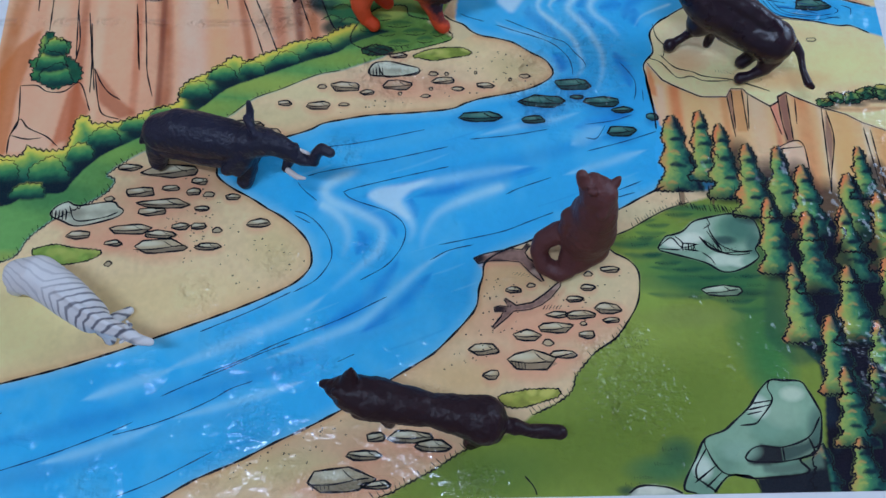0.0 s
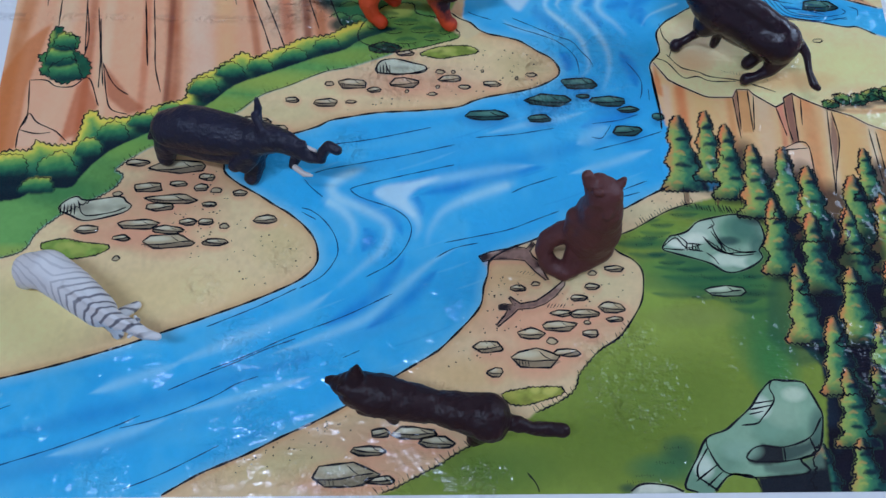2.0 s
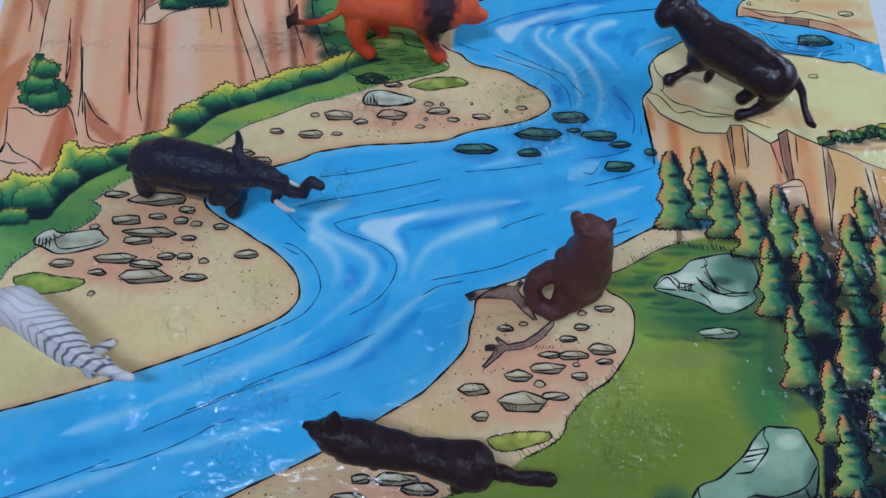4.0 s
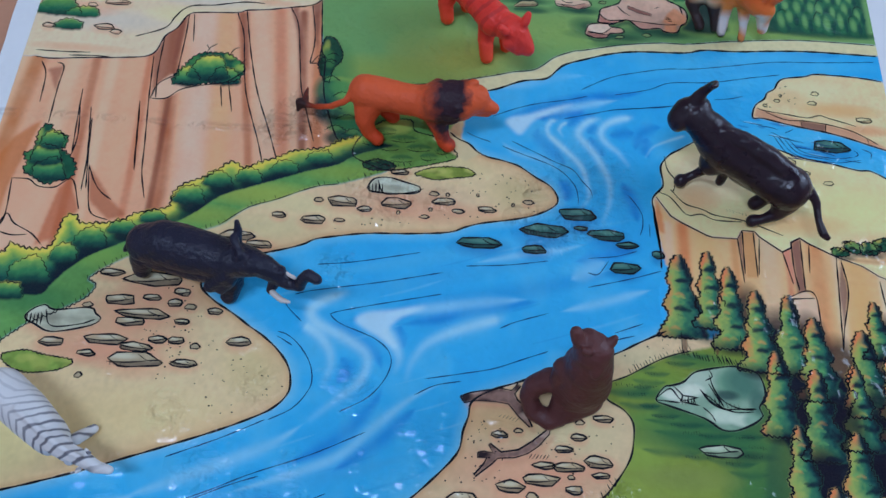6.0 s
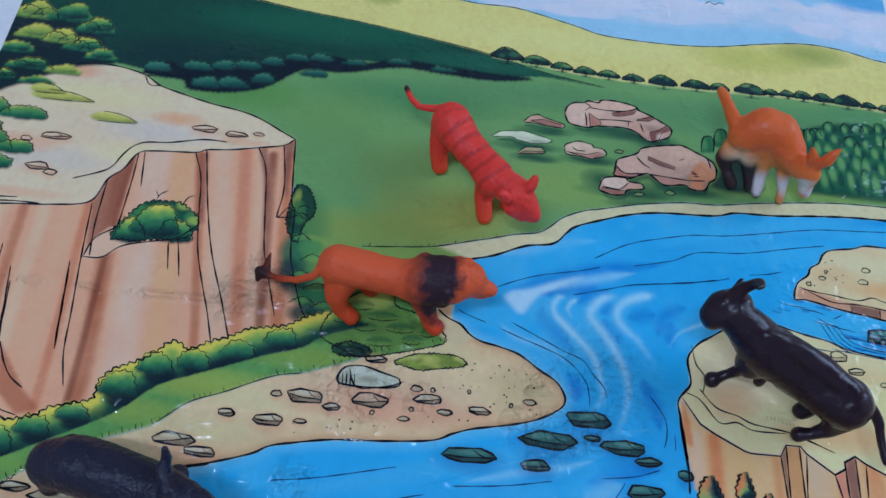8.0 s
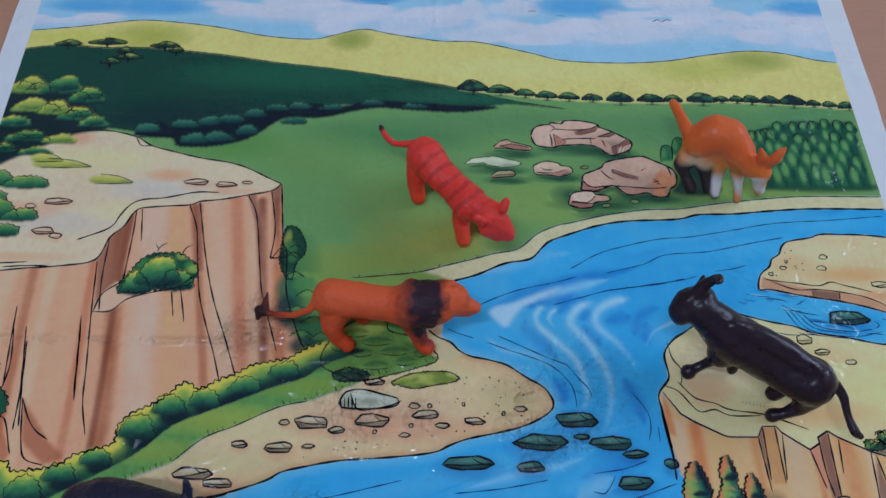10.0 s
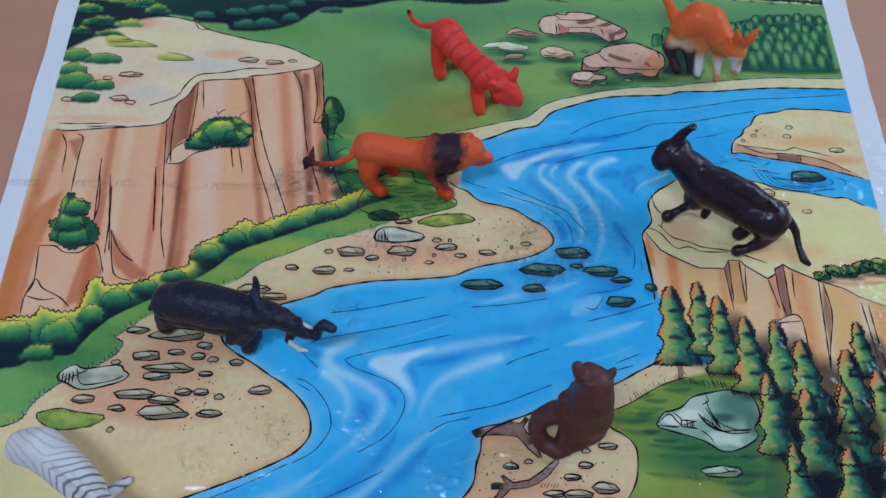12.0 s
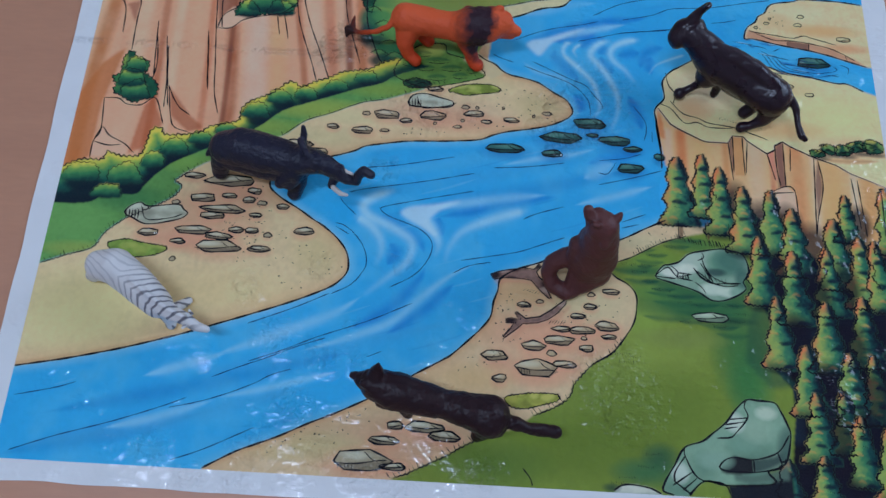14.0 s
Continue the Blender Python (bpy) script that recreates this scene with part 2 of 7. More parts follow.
def window_of(p, pad):
    x0, y0 = np.floor((p.min(0) - pad) / GRID).astype(int)
    x1, y1 = np.ceil((p.max(0) + pad) / GRID).astype(int) + 1
    x0, y0, x1, y1 = max(0, x0), max(0, y0), min(NX, x1), min(NY, y1)
    if x1 - x0 < 1 or y1 - y0 < 1:
        return None
    return (slice(y0, y1), slice(x0, x1)), np.arange(x0, x1)[None, :] * GRID, np.arange(y0, y1)[:, None] * GRID


def inside(p, X, Y):
    m = np.zeros((Y.shape[0], X.shape[1]), bool)
    for (ax, ay), (bx, by) in zip(p, np.roll(p, -1, 0)):
        if ay == by:
            continue
        rows = ((ay > Y) != (by > Y))[:, 0]
        if rows.any():
            m[rows] ^= X < ax + (Y[rows] - ay) * (bx - ax) / (by - ay)
    return m.astype(float)


def soften(m, rounds=1):
    for _ in range(rounds):
        q = np.pad(m, 1, mode="edge")
        m = (q[:-2, 1:-1] + q[1:-1, 1:-1] + q[2:, 1:-1]) / 3
        q = np.pad(m, 1, mode="edge")
        m = (q[1:-1, :-2] + q[1:-1, 1:-1] + q[1:-1, 2:]) / 3
    return m


def reach(p, X, Y):
    """Distance to the line p, and how far along it (0 to 1) the nearest place is."""
    best = np.full((Y.shape[0], X.shape[1]), 1e9)
    along = np.zeros_like(best)
    n = len(p) - 1
    for i, ((ax, ay), (bx, by)) in enumerate(zip(p, p[1:])):
        dx, dy = bx - ax, by - ay
        s = np.clip(((X - ax) * dx + (Y - ay) * dy) / (dx * dx + dy * dy + 1e-9), 0, 1)
        d = (X - ax - s * dx) ** 2 + (Y - ay - s * dy) ** 2
        near = d < best
        best[near], along[near] = d[near], ((i + s) / n)[near]
    return np.sqrt(best), along


def lay(where, alpha, colour):
    a = np.clip(alpha, 0, 1)[..., None]
    ART[where] = ART[where] * (1 - a) + np.asarray(colour) * a


def fill(points, colour, alpha=1.0, soft=0, fleck=0.0):
    p = np.array(points, float)
    w = window_of(p, 3 + 2 * soft)
    if w:
        m = inside(p, w[1], w[2])
        c = np.asarray(pigment(*colour))
        if fleck:
            c = c * (1 + fleck * FLECK[w[0]])[..., None]
        lay(w[0], (soften(m, soft) if soft else m) * alpha, c)


def stroke(points, width, colour, alpha=1.0, soft=0.6, taper=True, clip=None):
    """A brush stroke. soft: the part of its half width that fades out."""
    p = smooth(points, 4.0) if len(points) > 1 else np.array([points[0], points[0]], float)
    w = window_of(p, width)
    if not w:
        return
    d, along = reach(p, w[1], w[2])
    half = width / 2 * (np.clip(np.minimum(along, 1 - along) / 0.3, 0.12, 1) if taper else 1)
    a = np.clip((half - d) / (half * soft + 1e-6), 0, 1)
    if taper:
        a *= np.clip(np.minimum(along, 1 - along) / 0.12, 0, 1)
    a = a * a * (3 - 2 * a)
    a *= 0.8 + 0.3 * BLOTCH[w[0]]
    if clip is not None:
        a *= clip[w[0]]
    lay(w[0], a * alpha, pigment(*colour))


def flow(points, width, colour, alpha):
    """A swirl of foam in the water: full where it curls over, then thinning out."""
    p = smooth(points, 3.0)
    w = window_of(p, width)
    d, along = reach(p, w[1], w[2])
    half = width / 2 * np.interp(along, (0, 0.15, 0.5, 1), (0.75, 1.0, 0.9, 0.6))
    a = np.clip((half - d) / (half * 0.85), 0, 1)
    a = a * a * (3 - 2 * a) * np.interp(along, (0, 0.05, 0.4, 1), (0.25, 1.0, 0.85, 0.15)) * (0.9 + 0.2 * BLOTCH[w[0]])
    lay(w[0], a * alpha * WATER[w[0]], pigment(*colour))


def blot(x, y, rx, ry, colour, alpha=1.0, clip=None, hard=1.0):
    w = window_of(np.array([(x - rx, y - ry), (x + rx, y + ry)], float), 2)
    if not w:
        return
    d = ((w[1] - x) / rx) ** 2 + ((w[2] - y) / ry) ** 2
    a = np.clip((1 - d) * hard, 0, 1) * alpha
    lay(w[0], a if clip is None else a * clip[w[0]], pigment(*colour))


def mask_of(points, soft=0):
    m = np.zeros((NY, NX))
    p = np.array(points, float)
    w = window_of(p, 2)
    if w:
        m[w[0]] = inside(p, w[1], w[2])
    return soften(m, soft) if soft else m


# drawn lines are thin raised ribbons of ink on the sheet
INKED = {}


def ink(part_name, points, width=0.9, step=1.6, closed=False, rough=0.0, raw=False):
    p = np.array(points, float) if raw else smooth(points, step, closed)
    if closed:
        p = np.vstack((p, p[:1]))
    if len(p) < 2:
        return
    if rough:
        p = p + dice.normal(0, rough, p.shape)
    d = np.gradient(p, axis=0)
    d /= np.hypot(*d.T)[:, None] + 1e-9
    side = np.stack((-d[:, 1], d[:, 0]), 1)
    n = len(p)
    half = np.full(n, width * 0.56) * (1 + 0.28 * np.sin(np.arange(n) * 0.55 + dice.uniform(0, 6)))
    if not closed:
        half *= np.clip(np.minimum(np.arange(n), np.arange(n)[::-1]) / 2.0 + 0.35, 0, 1)
    verts, faces = INKED.setdefault(part_name, ([], []))
    lo, hi = p - side * half[:, None], p + side * half[:, None]
    keep = (p[:, 0] > 0.3) & (p[:, 0] < PRINT_W - 0.3) & (p[:, 1] > 0.3) & (p[:, 1] < PRINT_H - 0.3)
    first = len(verts)
    for a, b in zip(lo, hi):
        verts.extend((a, b))
    for i in range(n - 1):
        if keep[i] and keep[i + 1]:
            k = first + 2 * i
            faces.append((k, k + 2, k + 3, k + 1))


def dots(part_name, area, count, size=0.68):
    """Stippled sand grains inside an area."""
    p = np.array(area, float)
    lo, hi = p.min(0), p.max(0)
    verts, faces = INKED.setdefault(part_name, ([], []))
    for _ in range(count * 3 // 2):
        x, y = dice.uniform(lo, hi)
        if inside(p, np.array([[x]]), np.array([[y]]))[0, 0] and 1 < x < PRINT_W - 1 and 1 < y < PRINT_H - 1:
            r, k = size * dice.uniform(0.5, 1.1), len(verts)
            verts.extend((x + r * math.cos(a), y + r * 0.8 * math.sin(a)) for a in np.arange(6) * math.pi / 3)
            faces.append(tuple(range(k, k + 6)))


def blades(part_name, points, length, every, lean=0.4, width=0.55):
    """Short grass ticks along a line."""
    p = smooth(points, every)
    for x, y in p:
        if dice.rand() < 0.85:
            l = length * dice.uniform(0.5, 1.2)
            ink(part_name, [(x, y), (x + l * lean * dice.uniform(0.4, 1.3), y + l)], width, 1.2)


def pebble(x, y, w, h, seed):
    r = np.random.RandomState(seed)
    n = 8 if w > 16 else 7 if w > 9 else 6
    a = np.arange(n) * 2 * math.pi / n + r.uniform(-0.32, 0.32, n)
    k = r.uniform(0.86, 1.14, n)
    p = np.stack((x + w / 2 * k * np.cos(a), y + h / 2 * k * np.sin(a)), 1)
    p[:, 1] = np.maximum(p[:, 1], y - h * 0.42)
    return p


def chips(p, step=1.5):
    """The closed polygon p with its straight edges cut into short steps."""
    out = []
    for a, b in zip(p, np.roll(p, -1, 0)):
        n = max(1, int(np.hypot(*(b - a)) / step))
        out.extend(a + (b - a) * k / n for k in range(n))
    return np.array(out)


def stones(rows, tones, part_name, seed, halo=None, line=0.85):
    """Flat-bottomed slabs: pale top, darker front, hatched."""
    for x, y, w, h in rows:
        if halo and w > 6:
            blot(x, y - h * 0.3, w * 0.75, h * 1.0 + 2, halo, 0.6)
    for i, (x, y, w, h) in enumerate(rows):
        h = h + 1.0
        r = np.random.RandomState(seed + 50 + i)
        p = pebble(x, y, w * 1.02, h, seed + i)
        fill(p, tones[0], fleck=0.1)
        m = mask_of(p)
        slope = r.uniform(-0.16, 0.16)
        if w > 8:
            low = p.copy()
            low[:, 1] = np.minimum(low[:, 1], y - h * 0.06 + slope * (low[:, 0] - x))
            fill(low, tones[1], 0.7, fleck=0.12)
            blot(x + w * r.uniform(-0.25, 0.05), y + h * 0.24, w * 0.34, h * 0.24, tones[2], 0.9, m)
            blot(x + w * 0.42, y - h * 0.1, w * 0.16, h * 0.4, tones[1], 0.7, m)
        ink(part_name, chips(p), line * 1.15 if w > 8 else line * 0.95, raw=True, closed=True)
        if w > 10:
            ink(part_name, [(x - w * 0.46, y - h * 0.06 - slope * w * 0.46), (x - w * 0.1, y - h * 0.12 - slope * w * 0.1), (x + w * 0.25, y - h * 0.02 + slope * w * 0.25), (x + w * 0.45, y + slope * w * 0.45)], line * 0.85)
        if w > 18:
            for k in range(5):
                u = -0.4 + k * 0.06
                ink(part_name, [(x + w * u, y - h * 0.08 + slope * w * u), (x + w * (u + 0.015), y - h * 0.36)], 0.55)
            ink(part_name, [(x + w * 0.05, y + h * 0.4), (x + w * 0.18, y + h * 0.1), (x + w * 0.3, y - h * 0.02)], line * 0.6)


def rock(points, tones, part_name, lines=(), seed=0, line=1.0):
    p = smooth(points, 2.0, True)
    m = mask_of(p, 1)
    c = p.mean(0)
    size = p.max(0) - p.min(0)
    fill(p, tones[0], soft=1, fleck=0.06)
    r = np.random.RandomState(seed)
    for _ in range(9):
        x, y = c + (r.rand(2) - 0.5) * size * 0.9
        blot(x, y, size[0] * r.uniform(0.12, 0.3), size[1] * r.uniform(0.12, 0.3), tones[2 if y > c[1] + size[1] * 0.05 else 1], 0.55, m)
    ink(part_name, p, line, raw=True, closed=True)
    for l in lines:
        ink(part_name, l, line * 0.8)


def bush(points, part_name, tones, seed, hump=2.2, pitch=4.0, lumps=8, inner=True):
    """A leafy clump: dark below, lit on top, with a scalloped outline."""
    p = ragged(points[::-1], -hump, pitch, True)
    m = mask_of(p)
    fill(p, tones[0], fleck=0.25)
    lo, hi = p.min(0), p.max(0)
    size = hi - lo
    r = np.random.RandomState(seed)
    for k in range(lumps * 3):
        x, y = lo + r.rand(2) * size
        v = (y - lo[1]) / size[1] + r.uniform(-0.25, 0.15)
        tone = tones[2] if v > 0.66 else tones[1] if v > 0.38 else tones[0]
        blot(x, y, size[0] * r.uniform(0.05, 0.13) + 2, size[1] * r.uniform(0.08, 0.17) + 1.5, tone, 0.85, m, 1.2)
    for k in range(lumps):
        x, y = lo + r.rand(2) * size * (1, 0.55)
        blot(x, y, size[0] * 0.1 + 1, size[1] * 0.07 + 1, tuple(v * 0.6 for v in tones[0]), 0.8 if inner else 0.25, m, 1.4)
    for k in range(lumps):
        x, y = lo + (0.15 + 0.7 * r.rand(2)) * size
        w = size[0] * r.uniform(0.08, 0.2) + 2
        if inner and m[min(NY - 1, max(0, int(y / GRID))), min(NX - 1, max(0, int(x / GRID)))]:
            ink(part_name, ragged([(x - w, y - w * 0.25), (x, y + w * 0.3), (x + w, y - w * 0.2)], hump * 0.6, pitch * 0.8), 0.6, raw=True)
    ink(part_name, p, 0.8, raw=True, closed=True)


def graded(points, stops, alpha=1.0, jitter=0.12, lean=0.0):
    """Fill a shape with tones that run from its foot (0) to its top (1)."""
    p = np.array(points, float)
    w = window_of(p, 3)
    if not w:
        return
    m = soften(inside(p, w[1], w[2]))
    lo, hi = p.min(0), p.max(0)
    v = (w[2] - lo[1]) / (hi[1] - lo[1] + 1e-6) + jitter * (BLOTCH[w[0]] + 0.6 * FLECK[w[0]]) + lean * (0.5 - (w[1] - lo[0]) / (hi[0] - lo[0] + 1e-6))
    tones = np.array([pigment(*c) for _, c in stops])
    at = [q for q, _ in stops]
    colour = np.stack([np.interp(v, at, tones[:, k]) for k in range(3)], -1)
    lay(w[0], m * alpha, colour)


LEAFY = ((0.0, (14, 34, 44)), (0.22, (22, 70, 64)), (0.5, (52, 120, 80)), (0.74, (112, 158, 84)), (0.95, (206, 194, 88)))


def clump(x, y, w, h, seed, part_name="printed_bush_outline", tones=LEAFY, line=0.5, lean=0.15):
    """A dome of leaves: yellow where lit, dark at its foot, scalloped along the top."""
    r = np.random.RandomState(seed)
    a = np.linspace(0, math.pi, 7)
    k = r.uniform(0.86, 1.12, 7)
    arch = [(x + w * c * q, y - h * 0.4 + h * s_ * q) for c, s_, q in zip(np.cos(a), np.sin(a), k)]
    top = ragged(arch, -1.5, 4.2)
    low = [(x - w * 0.9, y - h * 0.5), (x, y - h * 0.62), (x + w * 0.9, y - h * 0.5)]
    graded(np.vstack((top, low)), tones, lean=lean)
    if line:
        ink(part_name, top, line, raw=True)
    return top


def fir(x, y, w, h, seed, part_name="printed_fir_outline"):
    """A fir with scalloped boughs: rust-tipped and yellow-green where lit, teal and then black on the far side."""
    r = np.random.RandomState(seed)
    left, right = [], []
    tiers = r.randint(3, 5)
    for side, sign in ((left, -1), (right, 1)):
        for k in range(tiers):
            v0, v1 = (k + 0.25) / tiers, min(1.0, (k + 1.0 + r.uniform(-0.12, 0.12)) / tiers)
            out = w / 2 * (0.12 + 0.9 * v1 ** 0.8) * r.uniform(0.86, 1.1)
            y0, y1 = y + h / 2 - v0 * h, y + h / 2 - v1 * h
            side.append((x + sign * out * 0.55, y0))
            side.append((x + sign * out, y1 + h * 0.05))
            side.append((x + sign * out * 0.86, y1 + h * 0.005))
    path = [(x + r.uniform(-0.5, 0.5), y + h / 2)] + right + left[::-1]
    p = ragged(path, 1.5, 3.6, True)
    w0 = window_of(p, 3)
    if not w0:
        return
    m = mask_of(p)
    clip = soften(m[w0[0]])
    fall = (w0[2] - y) / h
    wide = w / 2 * np.clip(0.6 - fall, 0.14, 1.1)
    patchy = 0.75 * BLOTCH[w0[0]] + 0.4 * FLECK[w0[0]]
    across = (x - w0[1]) / wide + 0.7 * patchy
    lay(w0[0], clip, pigment(62, 126, 90))
    lay(w0[0], clip * np.clip(across * 1.2 + 0.05, 0, 0.9), pigment(148, 166, 90))
    lay(w0[0], clip * np.clip(-across * 1.5 + 0.1, 0, 0.95), pigment(20, 74, 80))
    for k in range(tiers):
        shade = y + h / 2 - h * (k + 1.0) / tiers
        for q in range(3):
            bx = x + r.uniform(-0.1, 0.75) * w * 0.5 * (k + 1) / tiers
            stroke([(bx - w * 0.16, shade + h * r.uniform(-0.02, 0.03)), (bx, shade + h * r.uniform(0.0, 0.05)), (bx + w * 0.16, shade + h * r.uniform(-0.02, 0.03))], h * 0.08, (14, 36, 52), 0.85, 0.9, clip=m)
        for q in range(3):
            bx = x + r.uniform(-0.85, 0.15) * w * 0.5 * (k + 0.8) / tiers
            by = shade + h * r.uniform(0.07, 0.2)
            stroke([(bx - w * 0.13, by - h * 0.015), (bx, by + h * 0.012), (bx + w * 0.13, by - h * 0.02)], h * 0.06, ((200, 142, 88), (170, 170, 92), (100, 164, 102))[q], 0.75, 1.0, clip=m)
    lay(w0[0], clip * np.clip(-across * 1.8 - 0.75, 0, 0.95), pigment(14, 20, 40))
    lay(w0[0], clip * np.clip((-0.34 - fall) * 5, 0, 0.8), pigment(14, 24, 44))
    rust = np.clip((across - 0.72) * 1.5, 0, 0.8) * np.clip(0.35 + 2.2 * BLOTCH[w0[0]], 0, 1) + np.clip((fall - 0.3) * 6, 0, 0.85) * np.clip(across + 0.7, 0, 1)
    lay(w0[0], clip * np.clip(rust, 0, 0.92), pigment(212, 118, 82))
    if r.rand() < 0.6:
        bx, by = x + r.uniform(-0.2, 0.2) * w, y + r.uniform(-0.35, 0.1) * h
        for q in range(4):
            ink(part_name, [(bx + q * 1.5, by - q * 0.4), (bx + q * 1.5 + 0.7, by - q * 0.4 - 1.4)], 0.45)
    ink(part_name, p[: int(len(p) * 0.3)], 0.9, raw=True)
    ink(part_name, p[int(len(p) * 0.45):], 1.15, raw=True)


# the layout of the picture
LEFT_BANK = [(-1, 66), (14, 69), (38, 74), (70, 82), (94, 89), (119, 97), (141, 105), (163, 113), (192, 124), (213, 133), (230, 142), (239, 152), (240, 161), (237, 171), (229, 181), (218, 190), (208, 196), (196, 204), (182, 212), (172, 220), (170, 226), (172, 234), (187, 243), (212, 250)]
SPIT_BANK = [(197, 247), (217, 252), (235, 258), (244, 263), (257, 266), (280, 270), (311, 272), (338, 275), (350, 280), (362, 284), (382, 288), (397, 292), (408, 297), (415, 302), (417, 306), (416, 311), (411, 318), (401, 324), (391, 331), (385, 334), (374, 337), (364, 339), (356, 343), (350, 349), (341, 353), (335, 358), (338, 367), (345, 384), (352, 395)]
FAR_SHORE = [(352, 395), (369, 400), (389, 409), (408, 413), (417, 422), (424, 428), (442, 435), (460, 441), (482, 445), (520, 447), (536, 451), (564, 452), (594, 455), (625, 457), (680, 457)]
SHORE_GRASS = [(281, 397), (303, 399), (328, 402), (350, 408), (365, 412), (382, 417), (397, 420), (405, 425), (415, 434), (430, 441), (439, 443), (467, 450), (498, 455), (523, 456), (554, 461), (595, 466), (625, 468), (680, 468)]
ISLAND = [(680, 432), (665, 434), (649, 435), (643, 435), (625, 435), (616, 432), (600, 429), (594, 425), (590, 418), (584, 414), (581, 408), (573, 401), (570, 390), (577, 390), (587, 388), (596, 386), (607, 384), (626, 381), (643, 377), (659, 372), (676, 367)]
CHANNEL_BANK = [(520, 363), (532, 369), (546, 372), (558, 369), (573, 365), (588, 362), (602, 357), (622, 354), (646, 349), (656, 349), (670, 342)]
PLATEAU_W = [(520, 363), (511, 357), (502, 351), (495, 341), (496, 328), (495, 323), (489, 316), (487, 311), (488, 303), (489, 290), (491, 278)]
CLIFF_W = [(488, 302), (489, 286), (491, 273), (491, 258), (488, 237), (489, 222), (492, 212)]
RIGHT_BANK = [(492, 212), (474, 203), (455, 193), (428, 183), (401, 174), (388, 169), (372, 163), (360, 155), (358, 145), (355, 136), (353, 124), (345, 113), (327, 95), (319, 89), (297, 76), (280, 65), (262, 55), (240, 44), (222, 36), (202, 26), (185, 19), (171, 13), (150, 1)]
EAST_GRASS = [(285, 1), (296, 5), (308, 11), (324, 19), (337, 27), (352, 34), (371, 40), (381, 46), (387, 51), (396, 55), (406, 60), (414, 67), (417, 76), (423, 83), (432, 92), (445, 100), (454, 110), (463, 124), (466, 136), (466, 148), (460, 156), (451, 161), (447, 165)]
EAST_GRASS_N = [(452, 174), (464, 179), (478, 187), (492, 194), (508, 199)]
WEST_GRASS = [(0, 147), (12, 152), (22, 156), (38, 162), (44, 173), (49, 179), (57, 186), (64, 191), (82, 201), (94, 209), (99, 218), (93, 222), (97, 227), (107, 235), (120, 243), (143, 256), (175, 269), (190, 282), (199, 287), (212, 292), (238, 304), (256, 308), (275, 315), (290, 321), (292, 324), (312, 328), (334, 335), (341, 337)]
BUSH_TOP = [(-2, 228), (14, 236), (31, 237), (34, 244), (46, 241), (61, 243), (65, 257), (66, 266), (73, 269), (77, 263), (94, 264), (107, 267), (115, 273), (137, 280), (138, 290), (145, 299), (161, 307), (173, 318), (179, 319), (185, 315), (197, 321), (211, 327), (219, 332), (240, 336), (254, 344), (265, 348)]
BUSH_LOW = [(-2, 198), (11, 198), (28, 200), (41, 208), (63, 209), (69, 217), (78, 229), (89, 239), (105, 248), (118, 255), (150, 273), (172, 292), (190, 300), (210, 308), (232, 317), (253, 324), (266, 333), (293, 343)]
FACE_TOP = [(10, 401), (23, 400), (50, 403), (74, 405), (98, 410), (105, 428), (113, 437), (120, 451), (132, 454), (158, 456), (165, 459), (181, 461), (200, 465), (217, 469), (224, 475)]
LIP = [(82, 426), (103, 436), (109, 447), (114, 455), (122, 460), (139, 462), (161, 467), (178, 467)]
PLATEAU_TOP = [(55, 521), (72, 523), (90, 522), (108, 517), (121, 509), (141, 503), (160, 498), (182, 494), (197, 489), (214, 480), (224, 475)]
FACE_E = [(224, 475), (227, 448), (230, 423), (233, 418), (235, 390), (239, 374), (248, 350), (252, 344)]
DARK_HILL_TOP = [(0, 606), (30, 610), (64, 608), (102, 608), (160, 602), (208, 594), (256, 588), (304, 580), (351, 571), (397, 558), (445, 549)]
DARK_HILL_LOW = [(445, 549), (397, 553), (360, 546), (332, 549), (304, 551), (258, 550), (213, 542), (187, 533), (147, 524), (112, 522), (80, 526), (45, 524)]
HILL_TOP = [(2, 626), (40, 631), (68, 636), (91, 639), (121, 637), (156, 632), (196, 623), (235, 620), (254, 625), (278, 632), (302, 627), (342, 620), (376, 619), (419, 608), (447, 600), (495, 598), (535, 601), (570, 608), (605, 613), (634, 611), (662, 604), (683, 601)]
HEDGE = [(360, 569), (388, 566), (425, 561), (458, 559), (491, 558), (538, 558), (585, 559), (632, 557), (680, 553)]
R_LIP1 = [(501, 322), (511, 311), (524, 307), (533, 303), (554, 300), (569, 295), (582, 290)]
R_LIP2 = [(492, 319), (501, 315), (512, 302), (523, 303), (533, 299), (553, 299)]
R_EDGE = [(490, 315), (500, 300), (508, 295), (526, 286), (530, 285), (548, 285), (552, 292), (561, 292), (564, 288), (574, 281), (580, 277), (587, 281), (587, 285), (594, 289), (600, 285), (619, 276), (637, 270), (648, 263), (676, 252)]
ROCK_E = [(482, 164), (488, 173), (492, 174), (501, 177), (509, 184), (519, 187), (535, 190), (542, 189), (551, 187), (555, 181), (556, 171), (551, 163), (553, 158), (546, 152), (534, 147), (525, 147), (517, 152), (510, 155), (496, 159), (489, 161)]
ROCK_SE = [(546, 71), (555, 71), (567, 70), (571, 64), (575, 55), (577, 47), (573, 30), (568, 24), (558, 20), (562, 12), (529, 9), (511, 11), (497, -1), (487, 1), (481, 3), (482, 8), (486, 15), (490, 21), (498, 34), (511, 39), (519, 45), (530, 54), (537, 63)]
